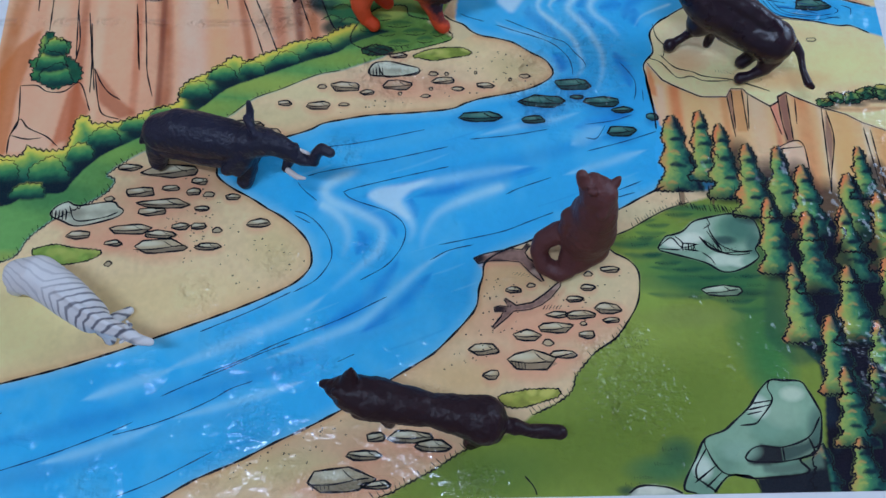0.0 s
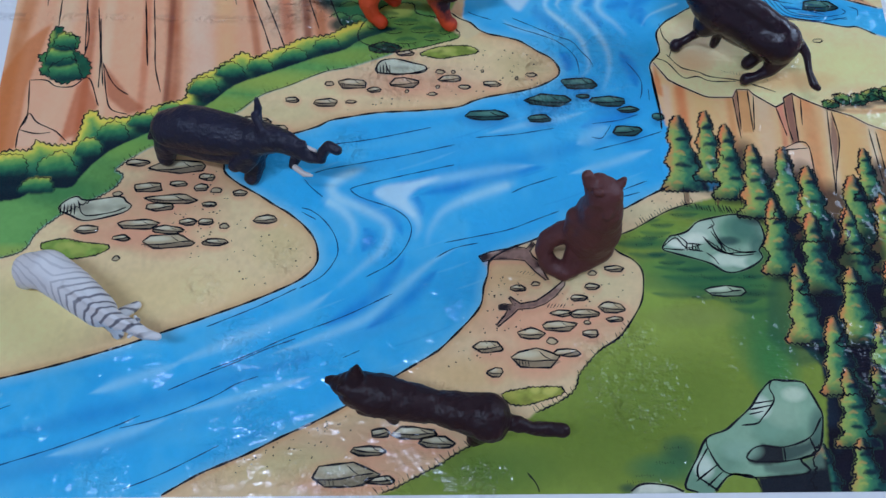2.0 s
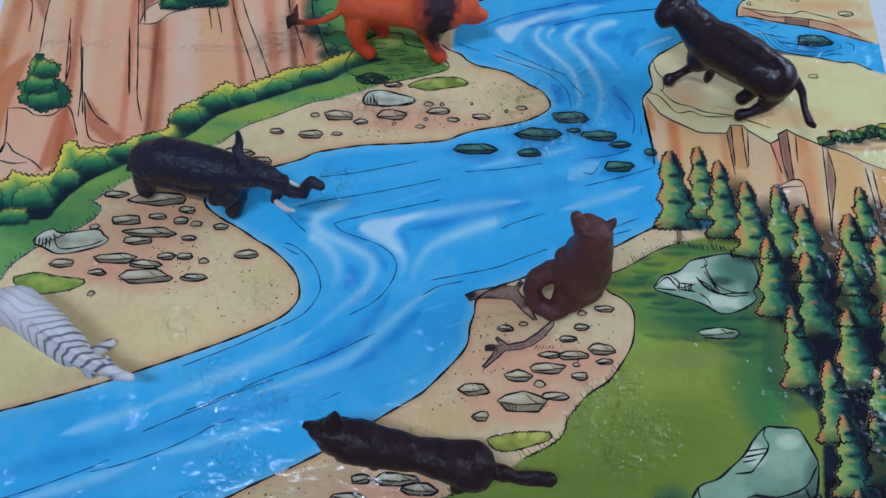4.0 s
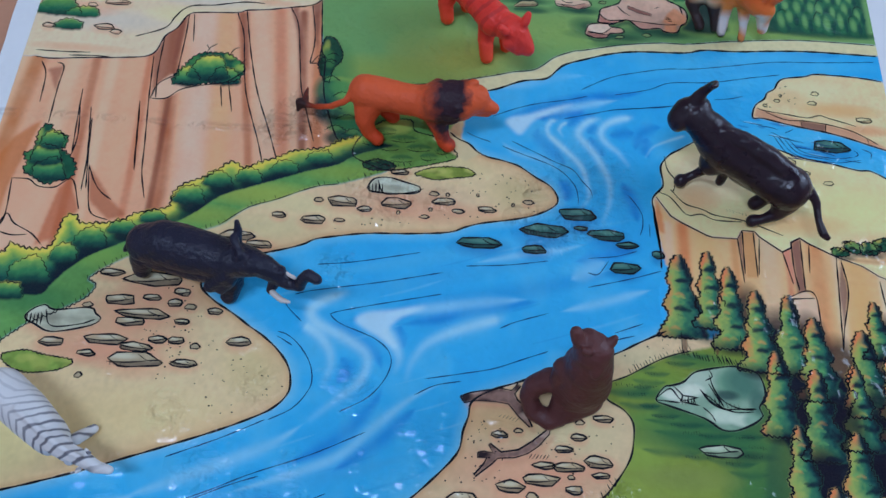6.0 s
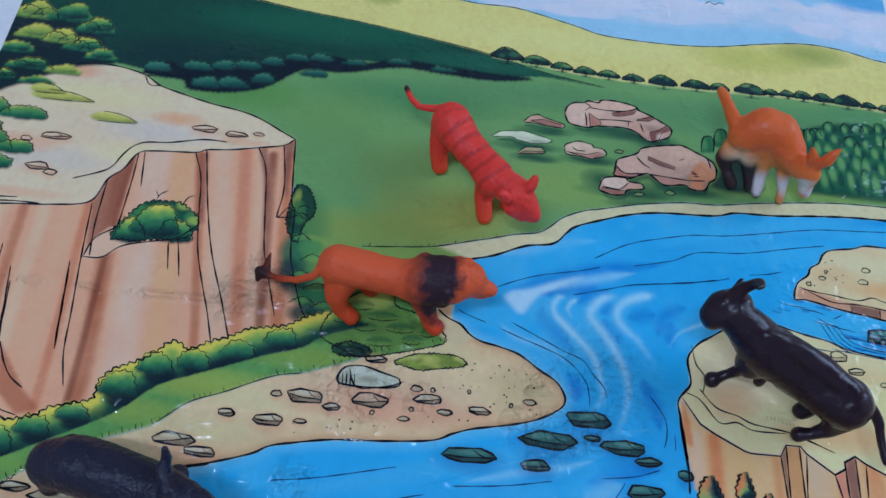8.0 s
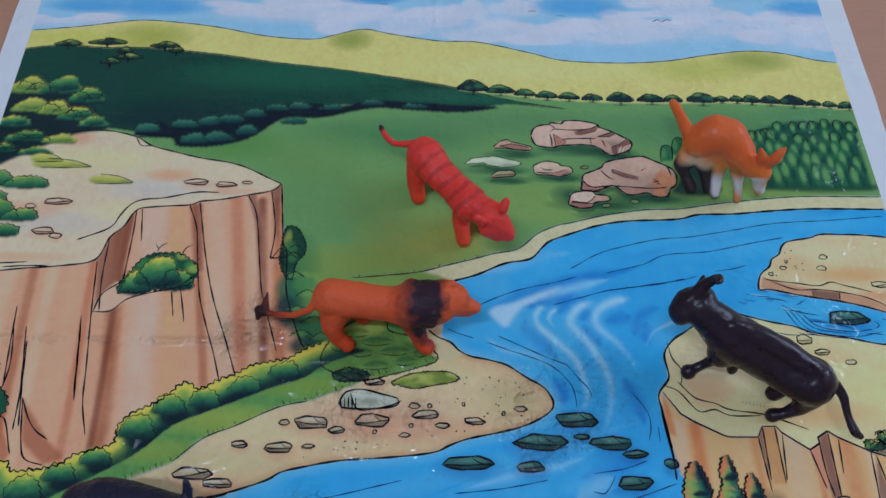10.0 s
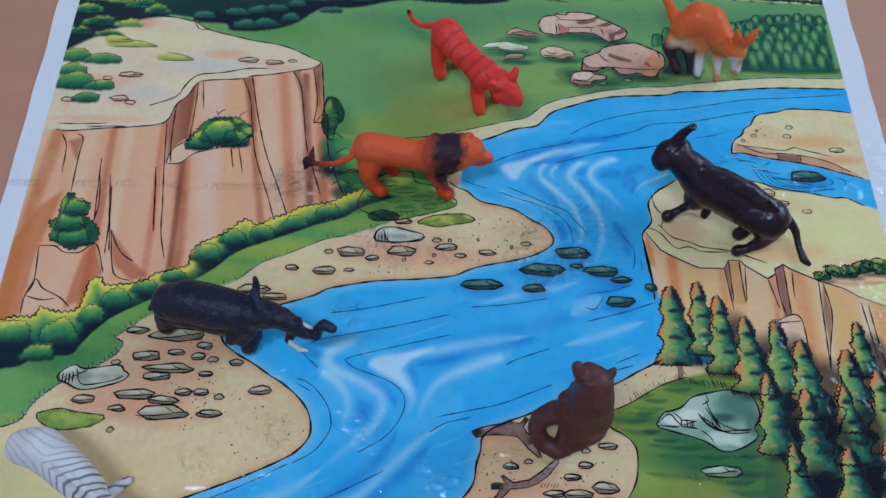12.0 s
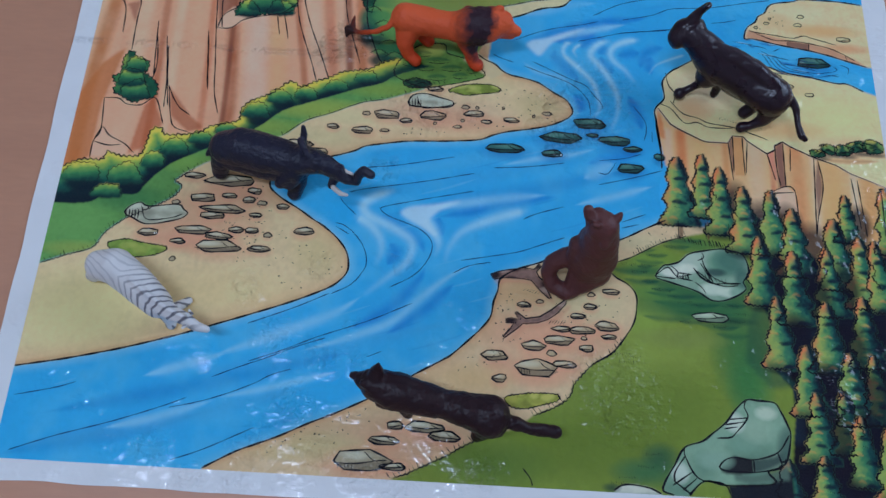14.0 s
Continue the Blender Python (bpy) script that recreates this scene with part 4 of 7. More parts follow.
for x, y, rx, ry, tone in ((600, 372, 60, 14, (76, 176, 228)), (660, 352, 40, 10, (72, 172, 228)), (610, 445, 80, 9, (70, 172, 230)), (540, 428, 80, 18, (66, 172, 232)), (420, 415, 50, 16, (58, 166, 230))):
    blot(x, y, rx, ry, tone, 0.55, WATER)
for i in range(26):
    x, y = dice.uniform(552, 625), dice.uniform(356, 392)
    l = dice.uniform(6, 18)
    stroke([(x, y), (x + l * 0.5, y - 1.2), (x + l, y - l * 0.16)], dice.uniform(1.6, 3.2), (14, 84, 170) if i % 3 else (150, 200, 234), 0.8, 0.8, clip=WATER)
    if i % 3 == 0:
        ink("printed_water_line", [(x, y), (x + l * 0.4, y - 1.5), (x + l, y - l * 0.14)], 0.5)
for k in range(4):
    ink("printed_water_line", [(596 - k * 4, 372 + k), (606 - k * 3, 362 - k * 1.5), (628, 358 - k * 1.8), (644 + k * 3, 360 - k)][: 4 - k % 2], 0.5)

ART[WATER > 0.5] *= (1.02, 1.07, 1.02)

# sky and clouds
fill([(EDGE_W, 590), (EDGE_E, 590), (EDGE_E, PRINT_H + 3), (EDGE_W, PRINT_H + 3)], (146, 194, 228))
SKY = np.zeros((NY, NX))
SKY[int(590 / GRID):] = 1
for x, y, rx, ry in ((25, 637, 60, 9), (195, 650, 50, 14), (255, 652, 70, 18), (330, 642, 80, 20), (400, 632, 70, 14), (395, 662, 40, 22), (480, 628, 70, 14), (515, 645, 44, 16),
                     (560, 640, 60, 20), (610, 645, 60, 18), (655, 630, 50, 20), (560, 664, 44, 14), (120, 695, 90, 20), (300, 700, 120, 18), (560, 705, 110, 16)):
    for k in range(9):
        u, v = dice.uniform(-1, 1), dice.uniform(-0.6, 1)
        blot(x + u * rx, y + v * ry * 0.8, rx * dice.uniform(0.25, 0.5), ry * dice.uniform(0.3, 0.6), (204, 208, 230), 0.9, SKY, 1.8)
    blot(x, y - ry * 0.3, rx * 1.1, ry * 0.7, (186, 202, 228), 0.7, SKY)
for x, y, rx, ry in ((100, 655, 50, 12), (285, 668, 34, 8), (465, 662, 46, 14), (664, 664, 36, 12), (60, 672, 60, 14), (40, 655, 40, 9)):
    blot(x, y, rx, ry, (64, 156, 220), 0.8, hard=1.2)
ink("printed_hill_line", [(528, 645), (533, 648), (536, 645), (541, 648), (545, 646)], 0.7)
for x, y in ((420, 655), (444, 650), (290, 661)):
    ink("printed_hill_line", [(x, y), (x + 4, y + 1), (x + 8, y)], 0.6)

# far hills
hill = list(smooth(HILL_TOP)) + [(EDGE_E, 601), (EDGE_E, 540), (EDGE_W, 540), (EDGE_W, 626)]
fill(hill, (214, 202, 128), soft=1, fleck=0.05)
HILLS = mask_of(hill)
for x, y, rx, ry, tone in ((100, 620, 40, 18, (160, 166, 70)), (268, 620, 22, 14, (132, 146, 64)), (610, 602, 38, 14, (140, 152, 70)), (560, 592, 60, 16, (186, 186, 96)),
                           (420, 590, 120, 16, (216, 208, 140)), (40, 618, 60, 12, (196, 194, 98))):
    blot(x, y, rx, ry, tone, 0.8, HILLS)
ink("printed_hill_line", HILL_TOP, 0.7)
meadow = [(EDGE_W, 545), (200, 556), (300, 560)] + list(smooth(HEDGE)) + [(EDGE_E, 553), (EDGE_E, 468)] + list(smooth(SHORE_GRASS))[::-1] + [(240, 380), (228, 440), (200, 470), (100, 500), (EDGE_W, 480)]
fill(meadow, (104, 154, 92), soft=1, fleck=0.06)
MEADOW = mask_of(meadow)
for x, y, rx, ry, tone in ((300, 520, 90, 20, (62, 126, 78)), (250, 500, 60, 30, (104, 150, 84)), (335, 428, 60, 34, (156, 164, 76)), (280, 408, 70, 20, (130, 152, 70)), (240, 400, 22, 40, (52, 120, 70)),
                           (560, 530, 110, 24, (74, 132, 86)), (560, 474, 120, 12, (128, 160, 78)), (420, 460, 70, 26, (128, 164, 84)), (400, 535, 120, 16, (84, 138, 88)), (310, 460, 50, 40, (116, 156, 86)),
                           (180, 512, 50, 20, (84, 140, 66)), (640, 545, 50, 12, (80, 140, 90))):
    blot(x, y, rx, ry, tone, 0.75, MEADOW)
lay(whole, MEADOW * np.clip(0.22 * FLECK, 0, 1), pigment(60, 108, 60))
ART[MEADOW > 0.5] *= (1.05, 0.97, 1.12)
dark_hill = list(smooth(DARK_HILL_TOP)) + list(smooth(DARK_HILL_LOW)) + [(20, 500), (EDGE_W, 500), (EDGE_W, 606)]
fill(dark_hill, (17, 66, 56), soft=1, fleck=0.06)
DARK = mask_of(dark_hill)
for x, y, rx, ry, tone in ((140, 535, 120, 26, (18, 44, 52)), (60, 560, 40, 50, (20, 64, 58)), (230, 580, 120, 20, (24, 92, 72)), (360, 560, 90, 12, (30, 92, 74))):
    blot(x, y, rx, ry, tone, 0.8, DARK)
ink("printed_hill_line", DARK_HILL_TOP, 0.6)

# hedges and scattered trees of the plain
stroke([(x, y - 1) for x, y in HEDGE], 5, (204, 200, 136), 0.9, 0.8, False)
x = 358.0
while x < 676:
    w = dice.choice((6.0, 8.0, 10.0, 12.5)) * dice.uniform(0.9, 1.1)
    x += w * dice.uniform(0.95, 1.5)
    y = float(np.interp(x, [q[0] for q in HEDGE], [q[1] for q in HEDGE])) + 1
    h = w * dice.uniform(0.5, 0.7)
    crown = [(x - w, y - 0.5), (x - w * 0.85, y + h * 0.35), (x - w * 0.35, y + h * 0.95), (x + w * 0.1, y + h), (x + w * 0.6, y + h * 0.6), (x + w, y - 0.2), (x + w * 0.5, y - h * 0.25), (x - w * 0.4, y - h * 0.2)]
    bush(crown, "printed_hedge_outline", ((18, 46, 52), (46, 98, 72), (104, 146, 88)), int(x), 0.8, 2.6, 4, False)
    stroke([(x + w * 0.1, y), (x, y - h * 0.75)], 2.6, (22, 34, 40), 0.95, 0.5, False)
    stroke([(x - w * 0.6, y - h * 0.75), (x + w * 0.6, y - h * 0.8)], 1.8, (30, 56, 52), 0.8, 0.8)
    x += w * 0.8
for x, y, w in ((34, 611, 11), (66, 613, 16), (82, 604, 6), (114, 610, 12), (124, 605, 6), (86, 597, 12), (72, 592, 8)):
    bush([(x - w, y), (x - w * 0.4, y + 3), (x, y + 5), (x + w * 0.5, y + 3.5), (x + w, y), (x, y - 1.5)], "printed_hedge_outline", ((24, 56, 46), (84, 118, 66), (152, 164, 84)), int(x), 0.9, 2.6, 4, False)
    blot(x, y - 1, w * 0.8, 1.8, (16, 40, 42), 0.8)
    ink("printed_hedge_outline", [(x, y), (x + 0.5, y - 6)], 1.8)
DARK_HEDGE = [(105, 519), (109, 527), (124, 531), (131, 526), (136, 530), (168, 535), (190, 538), (203, 546), (231, 552), (265, 549), (289, 555), (331, 553), (360, 551), (390, 550), (361, 545), (327, 546), (290, 548), (249, 538), (221, 537), (203, 524), (190, 515), (165, 509), (141, 509), (136, 516), (123, 517), (109, 518)]
fill(ragged(DARK_HEDGE[::-1], -1.2, 4.0, True), (10, 26, 40), soft=1, fleck=0.2)
for i, (x, y, w, h) in enumerate(((115, 526, 10, 8), (144, 530, 11, 7), (162, 533, 10, 7), (178, 535, 11, 7), (196, 541, 10, 7), (213, 547, 10, 6), (231, 549, 9, 6), (152, 516, 10, 8), (171, 518, 12, 8), (192, 524, 9, 8), (228, 534, 10, 6), (256, 548, 9, 5), (289, 553, 9, 5), (323, 550, 9, 4))):
    clump(x, y, w, h, 800 + i, "printed_hedge_outline", ((0.0, (12, 34, 46)), (0.45, (28, 84, 78)), (1.0, (66, 128, 104))), 0.5)

# orchard of rounded shrubs by the far shore
fill([(592, 474), (590, 508), (597, 530), (612, 536), (634, 540), (655, 538), (676, 540), (676, 474)], (28, 80, 66), soft=4)
for row in range(5):
    for k in range(9):
        x, y = 594 + k * 10.2 + (row % 2) * 5.2 + dice.uniform(-2.4, 2.4), 533 - row * 11.5 + dice.uniform(-3, 3) - (9 if row == 0 and k < 2 else 0)
        if x > 676 or x < 590 + row * 2:
            continue
        w, h = (4.3 + row * 0.35) * dice.uniform(0.85, 1.15), (6.2 + row * 1.6) * dice.uniform(0.85, 1.15)
        egg = [(x + w * (math.sin(a) + 0.12 * math.sin(3 * a + k)), y + h * math.cos(a) * (1 if math.cos(a) > 0 else 0.8)) for a in np.arange(10) * math.pi / 5]
        fill(smooth(egg, 1.5, True), (40, 100, 72), soft=1, fleck=0.2)
        m = mask_of(smooth(egg, 1.5, True))
        blot(x - w * 0.25, y + h * 0.2, w * 0.6, h * 0.65, (104, 156, 98), 0.85, m, 1.1)
        blot(x + w * 0.85, y - h * 0.2, w * 0.7, h * 0.8, (20, 66, 64), 0.85, m, 1.4)
        if row == 0 or (row == 1 and k % 3 == 0):
            ink("printed_orchard_outline", ragged((egg[7:] + egg[:4])[::-1], -0.5, 3.0), 0.7, raw=True)
        elif k % 3 == 1:
            ink("printed_orchard_outline", egg[8:] + egg[:2], 0.45)
fill(DEER_SHADE, (24, 52, 62), 0.9, 4)
for egg in (DEER_EGG_A, DEER_EGG_B):
    fill(smooth(egg, 1.5), (44, 104, 70), soft=1)
    blot(egg[0][0] + 3, egg[1][1], 3, 7, (84, 142, 88), 0.8)
    ink("printed_orchard_outline", egg, 0.8)
stroke([(590, 476), (640, 474), (680, 477)], 9, (28, 74, 56), 0.8, 0.9, False)

# far shore
strip = list(smooth(FAR_SHORE)) + [(EDGE_E, 457), (EDGE_E, 468)] + list(smooth(SHORE_GRASS))[::-1]
fill(strip, (204, 196, 160), soft=1, fleck=0.05)
ink("printed_bank_line", SHORE_GRASS, 0.7)
blades("printed_grass_stubble", SHORE_GRASS[:7], 2.2, 4)
ink("printed_bank_line", FAR_SHORE, 1.3)
for x, y, rx, ry in ((400, 504, 26, 5), (388, 489, 30, 5), (395, 480, 22, 5), (434, 483, 26, 6), (455, 508, 46, 7), (482, 503, 22, 7), (462, 459, 44, 7), (500, 465, 40, 7), (440, 468, 16, 10), (470, 450, 30, 5)):
    blot(x, y, rx, ry, (40, 92, 66), 0.8, MEADOW)
    blot(x + rx * 0.2, y - 1, rx * 0.5, ry * 0.6, (26, 66, 58), 0.6, MEADOW)
for outline in (MEADOW_ROCK_A, MEADOW_ROCK_B, ROCK_B_BASE, MEADOW_S1, MEADOW_S2, MEADOW_S3, MEADOW_S4):
    low_side = [(x, y - 2.5) for x, y in outline if y < np.mean(outline, 0)[1]]
    stroke(sorted(low_side), 9 if len(outline) > 12 else 6, (28, 70, 60), 0.9, 1.0, clip=MEADOW)
PINK, MAROON, RUST = (200, 164, 150), (112, 66, 62), (166, 104, 82)
for outline, tone, line in ((MEADOW_S1, (186, 150, 134), 0.7), (MEADOW_S2, (190, 198, 176), 0.45), (MEADOW_S3, (162, 152, 120), 0.6), (MEADOW_S4, (200, 172, 154), 0.75), (MEADOW_S5, (120, 140, 96), 0.6), (MEADOW_S6, (110, 136, 90), 0.6),
                            (MEADOW_S7, (110, 136, 90), 0.6), (MEADOW_ROCK_A, PINK, 1.1), (MEADOW_ROCK_B, PINK, 1.1), (ROCK_B_BASE, (196, 156, 140), 1.0)):
    p = np.array(outline, float)
    fill(p, tone, fleck=0.06)
    c, m = p.mean(0), mask_of(p)
    span = p.max(0) - p.min(0)
    for u, v, k in ((-0.28, 0.2, 1.1), (0.1, 0.3, 1.08), (0.3, -0.3, 0.72), (-0.15, -0.42, 0.78)):
        blot(c[0] + u * span[0], c[1] + v * span[1], span[0] * 0.22, span[1] * 0.26, tuple(min(216, q * k) for q in tone), 0.75, m, 1.2)
    if line:
        ink("printed_rock_outline", ragged(np.vstack((p, p[:1])), 0.2, 2.6), line, raw=True)
for facet, tone in ROCK_FACETS:
    fill(facet, tone, 0.95, 1, 0.1)
    if sum(tone) < 440:
        ink("printed_rock_outline", facet, 0.5, raw=True, closed=True)
for l in ROCK_CRACKS:
    ink("printed_rock_outline", l, 0.8)
fill([(252, 344), (262, 350), (335, 356), (343, 376), (353, 395), (330, 403), (281, 398), (236, 402), (226, 376), (232, 345)], (120, 150, 80), soft=2, fleck=0.05)
# the mesa: pale top, banded face
mesa_top = [(EDGE_W, 400)] + list(smooth(FACE_TOP)) + list(smooth(PLATEAU_TOP))[::-1] + [(EDGE_W, 500)]
fill(mesa_top, (206, 192, 168), soft=1, fleck=0.04)
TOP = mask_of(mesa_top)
for x, y, rx, ry, tone in ((130, 470, 50, 12, (192, 190, 188)), (60, 440, 60, 14, (188, 184, 178)), (30, 450, 40, 10, (206, 158, 136)), (140, 482, 22, 7, (206, 156, 124)), (62, 515, 18, 8, (206, 150, 124)),
                           (80, 495, 60, 14, (212, 204, 160)), (110, 450, 30, 10, (204, 198, 160)), (40, 412, 50, 5, (204, 166, 140)), (190, 468, 24, 4, (206, 168, 144))):
    blot(x, y, rx, ry, tone, 0.8, TOP)
face = list(smooth(FACE_TOP)) + list(smooth(FACE_E)) + list(smooth(BUSH_TOP))[::-1] + [(EDGE_W, 228), (EDGE_W, 400)]
fill(face, (208, 168, 142), soft=1, fleck=0.04)
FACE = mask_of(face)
for x0, x1, w, tone in ((6, 4, 26, (212, 180, 152)), (20, 6, 18, (190, 126, 82)), (42, 40, 20, (214, 180, 156)), (56, 62, 9, (176, 106, 74)), (70, 74, 12, (204, 176, 152)), (86, 92, 16, (212, 164, 138)),
                        (96, 104, 8, (202, 128, 96)), (110, 126, 15, (172, 108, 78)), (116, 122, 6, (136, 82, 66)), (134, 146, 26, (202, 178, 164)), (150, 166, 20, (206, 162, 126)), (160, 190, 8, (178, 112, 82)),
                        (176, 204, 20, (210, 176, 156)), (192, 214, 12, (206, 138, 110)), (204, 224, 12, (206, 172, 150)), (211, 228, 9, (138, 84, 70)), (224, 238, 12, (196, 130, 92))):
    stroke([(x0, 460), ((x0 + x1) / 2 - 1, 390), (x1, 300), (x1 + 1, 230)], w * 1.2, tuple(min(232, v * 1.06) for v in tone) if sum(tone) > 480 else tuple(v * 0.92 for v in tone), 0.95, 0.85, False, clip=FACE)
for pts, tone in (([(100, 409), (105, 428), (113, 437), (120, 451), (119, 420), (116, 395), (106, 372)], (134, 86, 72)), ([(200, 465), (206, 466), (214, 430), (215, 405), (208, 440)], (120, 72, 64)),
                  ([(160, 455), (167, 458), (176, 400), (170, 408)], (140, 90, 74)), ([(217, 469), (224, 474), (226, 425), (222, 440)], (112, 70, 64)), ([(0, 228), (0, 300), (14, 330), (30, 345), (20, 290), (20, 240)], (178, 112, 66)),
                  ([(73, 310), (79, 282), (96, 267), (108, 272), (95, 283)], (160, 96, 70)), ([(56, 290), (62, 297), (74, 274), (70, 264), (60, 250), (50, 245)], (172, 100, 70)), ([(22, 390), (34, 394), (33, 370), (26, 385)], (150, 100, 84))):
    fill(pts, tone, 0.75, 2)
fill([(21, 294), (40, 290), (54, 290), (50, 246), (32, 260), (24, 266)], (208, 172, 148), 0.85, 2)
fill([(20, 254), (25, 267), (46, 253), (50, 246), (44, 242), (20, 240)], (204, 178, 158), 0.9, 1)
fill(smooth(LEDGE, 2, True), (206, 184, 164), soft=1)
for group in (CLIFF_LINES, CLIFF_LINES2, CLIFF_LINES3):
    for l in group:
        ink("printed_cliff_line", l, 0.8)
for l in (FACE_TOP, PLATEAU_TOP, FACE_E, LIP):
    ink("printed_cliff_line", l, 0.95)
stones(MESA_STONES, ((198, 172, 150), (160, 124, 108), (210, 192, 172)), "printed_stone_outline", 70, (206, 160, 132), 0.7)

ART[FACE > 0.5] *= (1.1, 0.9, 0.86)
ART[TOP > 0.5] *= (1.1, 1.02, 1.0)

# shrubs at the mesa's back
fill([(EDGE_W, 480), (16, 494), (36, 506), (60, 519), (84, 524), (70, 545), (42, 562), (EDGE_W, 572)], (20, 40, 48), 1.0, 2)
for i, (x, y, w, h) in enumerate(((14, 566, 18, 18), (40, 566, 18, 20), (62, 556, 16, 16), (20, 546, 17, 14), (58, 538, 17, 15), (10, 530, 15, 12), (40, 544, 15, 15), (72, 530, 13, 10), (24, 516, 19, 11), (50, 514, 14, 9), (8, 505, 12, 9), (34, 502, 15, 8))):
    for u, v, k in ((-0.35, -0.1, 0.55), (0.4, -0.15, 0.5), (0.05, 0.15, 0.62)):
        clump(x + u * w, y + v * h, w * k, h * k, 260 + i + int(9 * u), "printed_shrub_outline", LEAFY if i % 3 else ((0.0, (40, 84, 60)), (0.3, (120, 150, 76)), (0.9, (206, 200, 96))), 0.6 if i % 2 == 0 else 0)
for i, (x, y, w, h) in enumerate(((10, 478, 14, 13), (34, 474, 17, 9), (10, 462, 12, 11), (16, 450, 18, 15), (36, 446, 13, 9), (28, 433, 11, 9))):
    clump(x, y, w, h, 300 + i, "printed_shrub_outline", ((0.0, (12, 44, 48)), (0.4, (36, 104, 76)), (0.75, (92, 146, 82)), (1.0, (170, 176, 90))), 0.6)
for x, y, w in ((56, 492, 46), (96, 478, 34), (44, 497, 26)):
    p = [(x - w / 2, y), (x - w / 4, y + 4), (x + w / 8, y + 2.5), (x + w / 2, y - 3), (x + w / 6, y - 4), (x - w / 3, y - 4)]
    graded(smooth(p, 2, True), ((0.0, (120, 130, 70)), (0.4, (176, 178, 92)), (1.0, (206, 200, 116))))
    ink("printed_shrub_outline", ragged(p[1:4][::-1], -0.7, 3.0), 0.5, raw=True)
    ink("printed_shrub_outline", p[3:], 0.5)

# the near left bank: sand, grass, bushes
left_low = [(EDGE_W, 66)] + list(smooth(LEFT_BANK)) + list(smooth(SPIT_BANK))[:-3] + list(smooth(WEST_GRASS))[::-1] + [(EDGE_W, 147)]
fill(left_low, (212, 188, 152), soft=1, fleck=0.05)
SAND_W = mask_of(left_low)
for x, y, rx, ry, tone in ((40, 110, 70, 45, (228, 204, 152)), (150, 130, 70, 26, (214, 190, 146)), (120, 190, 60, 30, (200, 152, 126)), (110, 172, 50, 12, (206, 148, 126)), (150, 216, 40, 16, (204, 154, 128)),
                           (215, 170, 26, 30, (198, 178, 136)), (300, 300, 80, 18, (204, 172, 146)), (320, 290, 60, 12, (206, 152, 126)), (210, 268, 50, 14, (200, 184, 144)), (390, 310, 30, 20, (192, 172, 132)),
                           (230, 290, 40, 10, (204, 190, 150)), (340, 330, 40, 12, (202, 188, 146)), (70, 195, 20, 12, (206, 158, 130))):
    blot(x, y, rx, ry, tone, 0.8, SAND_W)
for line in (LEFT_BANK, SPIT_BANK[:26]):
    stroke(line, 34, (202, 158, 124), 0.5, 1.0, False, clip=SAND_W)
    stroke(line, 10, (176, 128, 92), 0.6, 1.0, False, clip=SAND_W)
grass_w = list(smooth(WEST_GRASS)) + [(341, 345), (310, 368), (262, 372), (252, 344)] + list(smooth(BUSH_TOP))[::-1] + [(EDGE_W, 228), (EDGE_W, 147)]
fill(grass_w, (92, 144, 82), soft=1, fleck=0.12)
GRASS_W = mask_of(grass_w)
for x, y, rx, ry, tone in ((20, 180, 40, 24, (104, 158, 92)), (60, 205, 40, 14, (56, 116, 74)), (100, 240, 30, 12, (118, 160, 80)), (200, 296, 60, 12, (150, 166, 80)), (160, 276, 40, 10, (136, 160, 78)),
                           (260, 318, 50, 10, (126, 154, 72)), (300, 345, 40, 18, (76, 126, 64)), (30, 160, 40, 8, (140, 160, 84)), (280, 360, 24, 10, (44, 96, 58)), (262, 340, 10, 14, (20, 50, 48))):
    blot(x, y, rx, ry, tone, 0.75, GRASS_W)
stroke(WEST_GRASS[10:23], 6, (158, 170, 88), 0.7, 1.0, clip=GRASS_W)
ink("printed_grass_stubble", ragged(WEST_GRASS[:14], -1.2, 3.2), 0.75, raw=True)
blades("printed_grass_stubble", WEST_GRASS, 3.0, 3.4, -0.6)
ink("printed_grass_stubble", WEST_GRASS[16:22], 0.6)
for tuft, tones in ((LION_GRASS, ((92, 132, 68), (126, 154, 78), (150, 168, 88))), (TUFT_SPIT, ((122, 140, 66), (158, 168, 88), (172, 176, 100))), (TUFT_W, ((118, 146, 72), (146, 162, 84), (160, 170, 92)))):
    bush(tuft, "printed_grass_stubble", tones, int(tuft[0][0]), 0.8, 3.0, 5, False)
fill([(333, 361), (343, 354), (359, 341), (347, 334), (333, 343), (322, 352)], (198, 182, 148), 1.0, 1)
for x, y, l in ((286, 356, 20), (300, 350, 24), (312, 343, 22), (290, 342, 18), (320, 336, 16), (276, 346, 16), (300, 333, 20), (330, 342, 12)):
    stroke([(x - l / 2, y - 1), (x, y + 1.5), (x + l / 2, y)], 6, (30, 84, 58), 0.8, 0.9)
    for k in range(4):
        ink("printed_grass_stubble", [(x + k * 2.2 - 5, y - 2), (x + k * 2.2 - 6.2, y - 0.4)], 0.55)
    ink("printed_grass_stubble", ragged([(x - l * 0.4, y - 3), (x, y - 4), (x + l * 0.4, y - 2.5)], 0.8, 2.4), 0.5, raw=True)
bush([(272, 326), (280, 330), (290, 329), (296, 325), (288, 322), (276, 322)], "printed_shrub_outline", ((24, 56, 48), (44, 92, 62), (70, 116, 72)), 31, 0.9, 2.8, 3)
bush([(229, 412), (231, 436), (238, 437), (244, 428), (246, 418), (240, 408), (238, 396), (233, 400)], "printed_shrub_outline", ((26, 66, 52), (54, 108, 66), (136, 152, 76)), 32, 1.2, 3, 4)
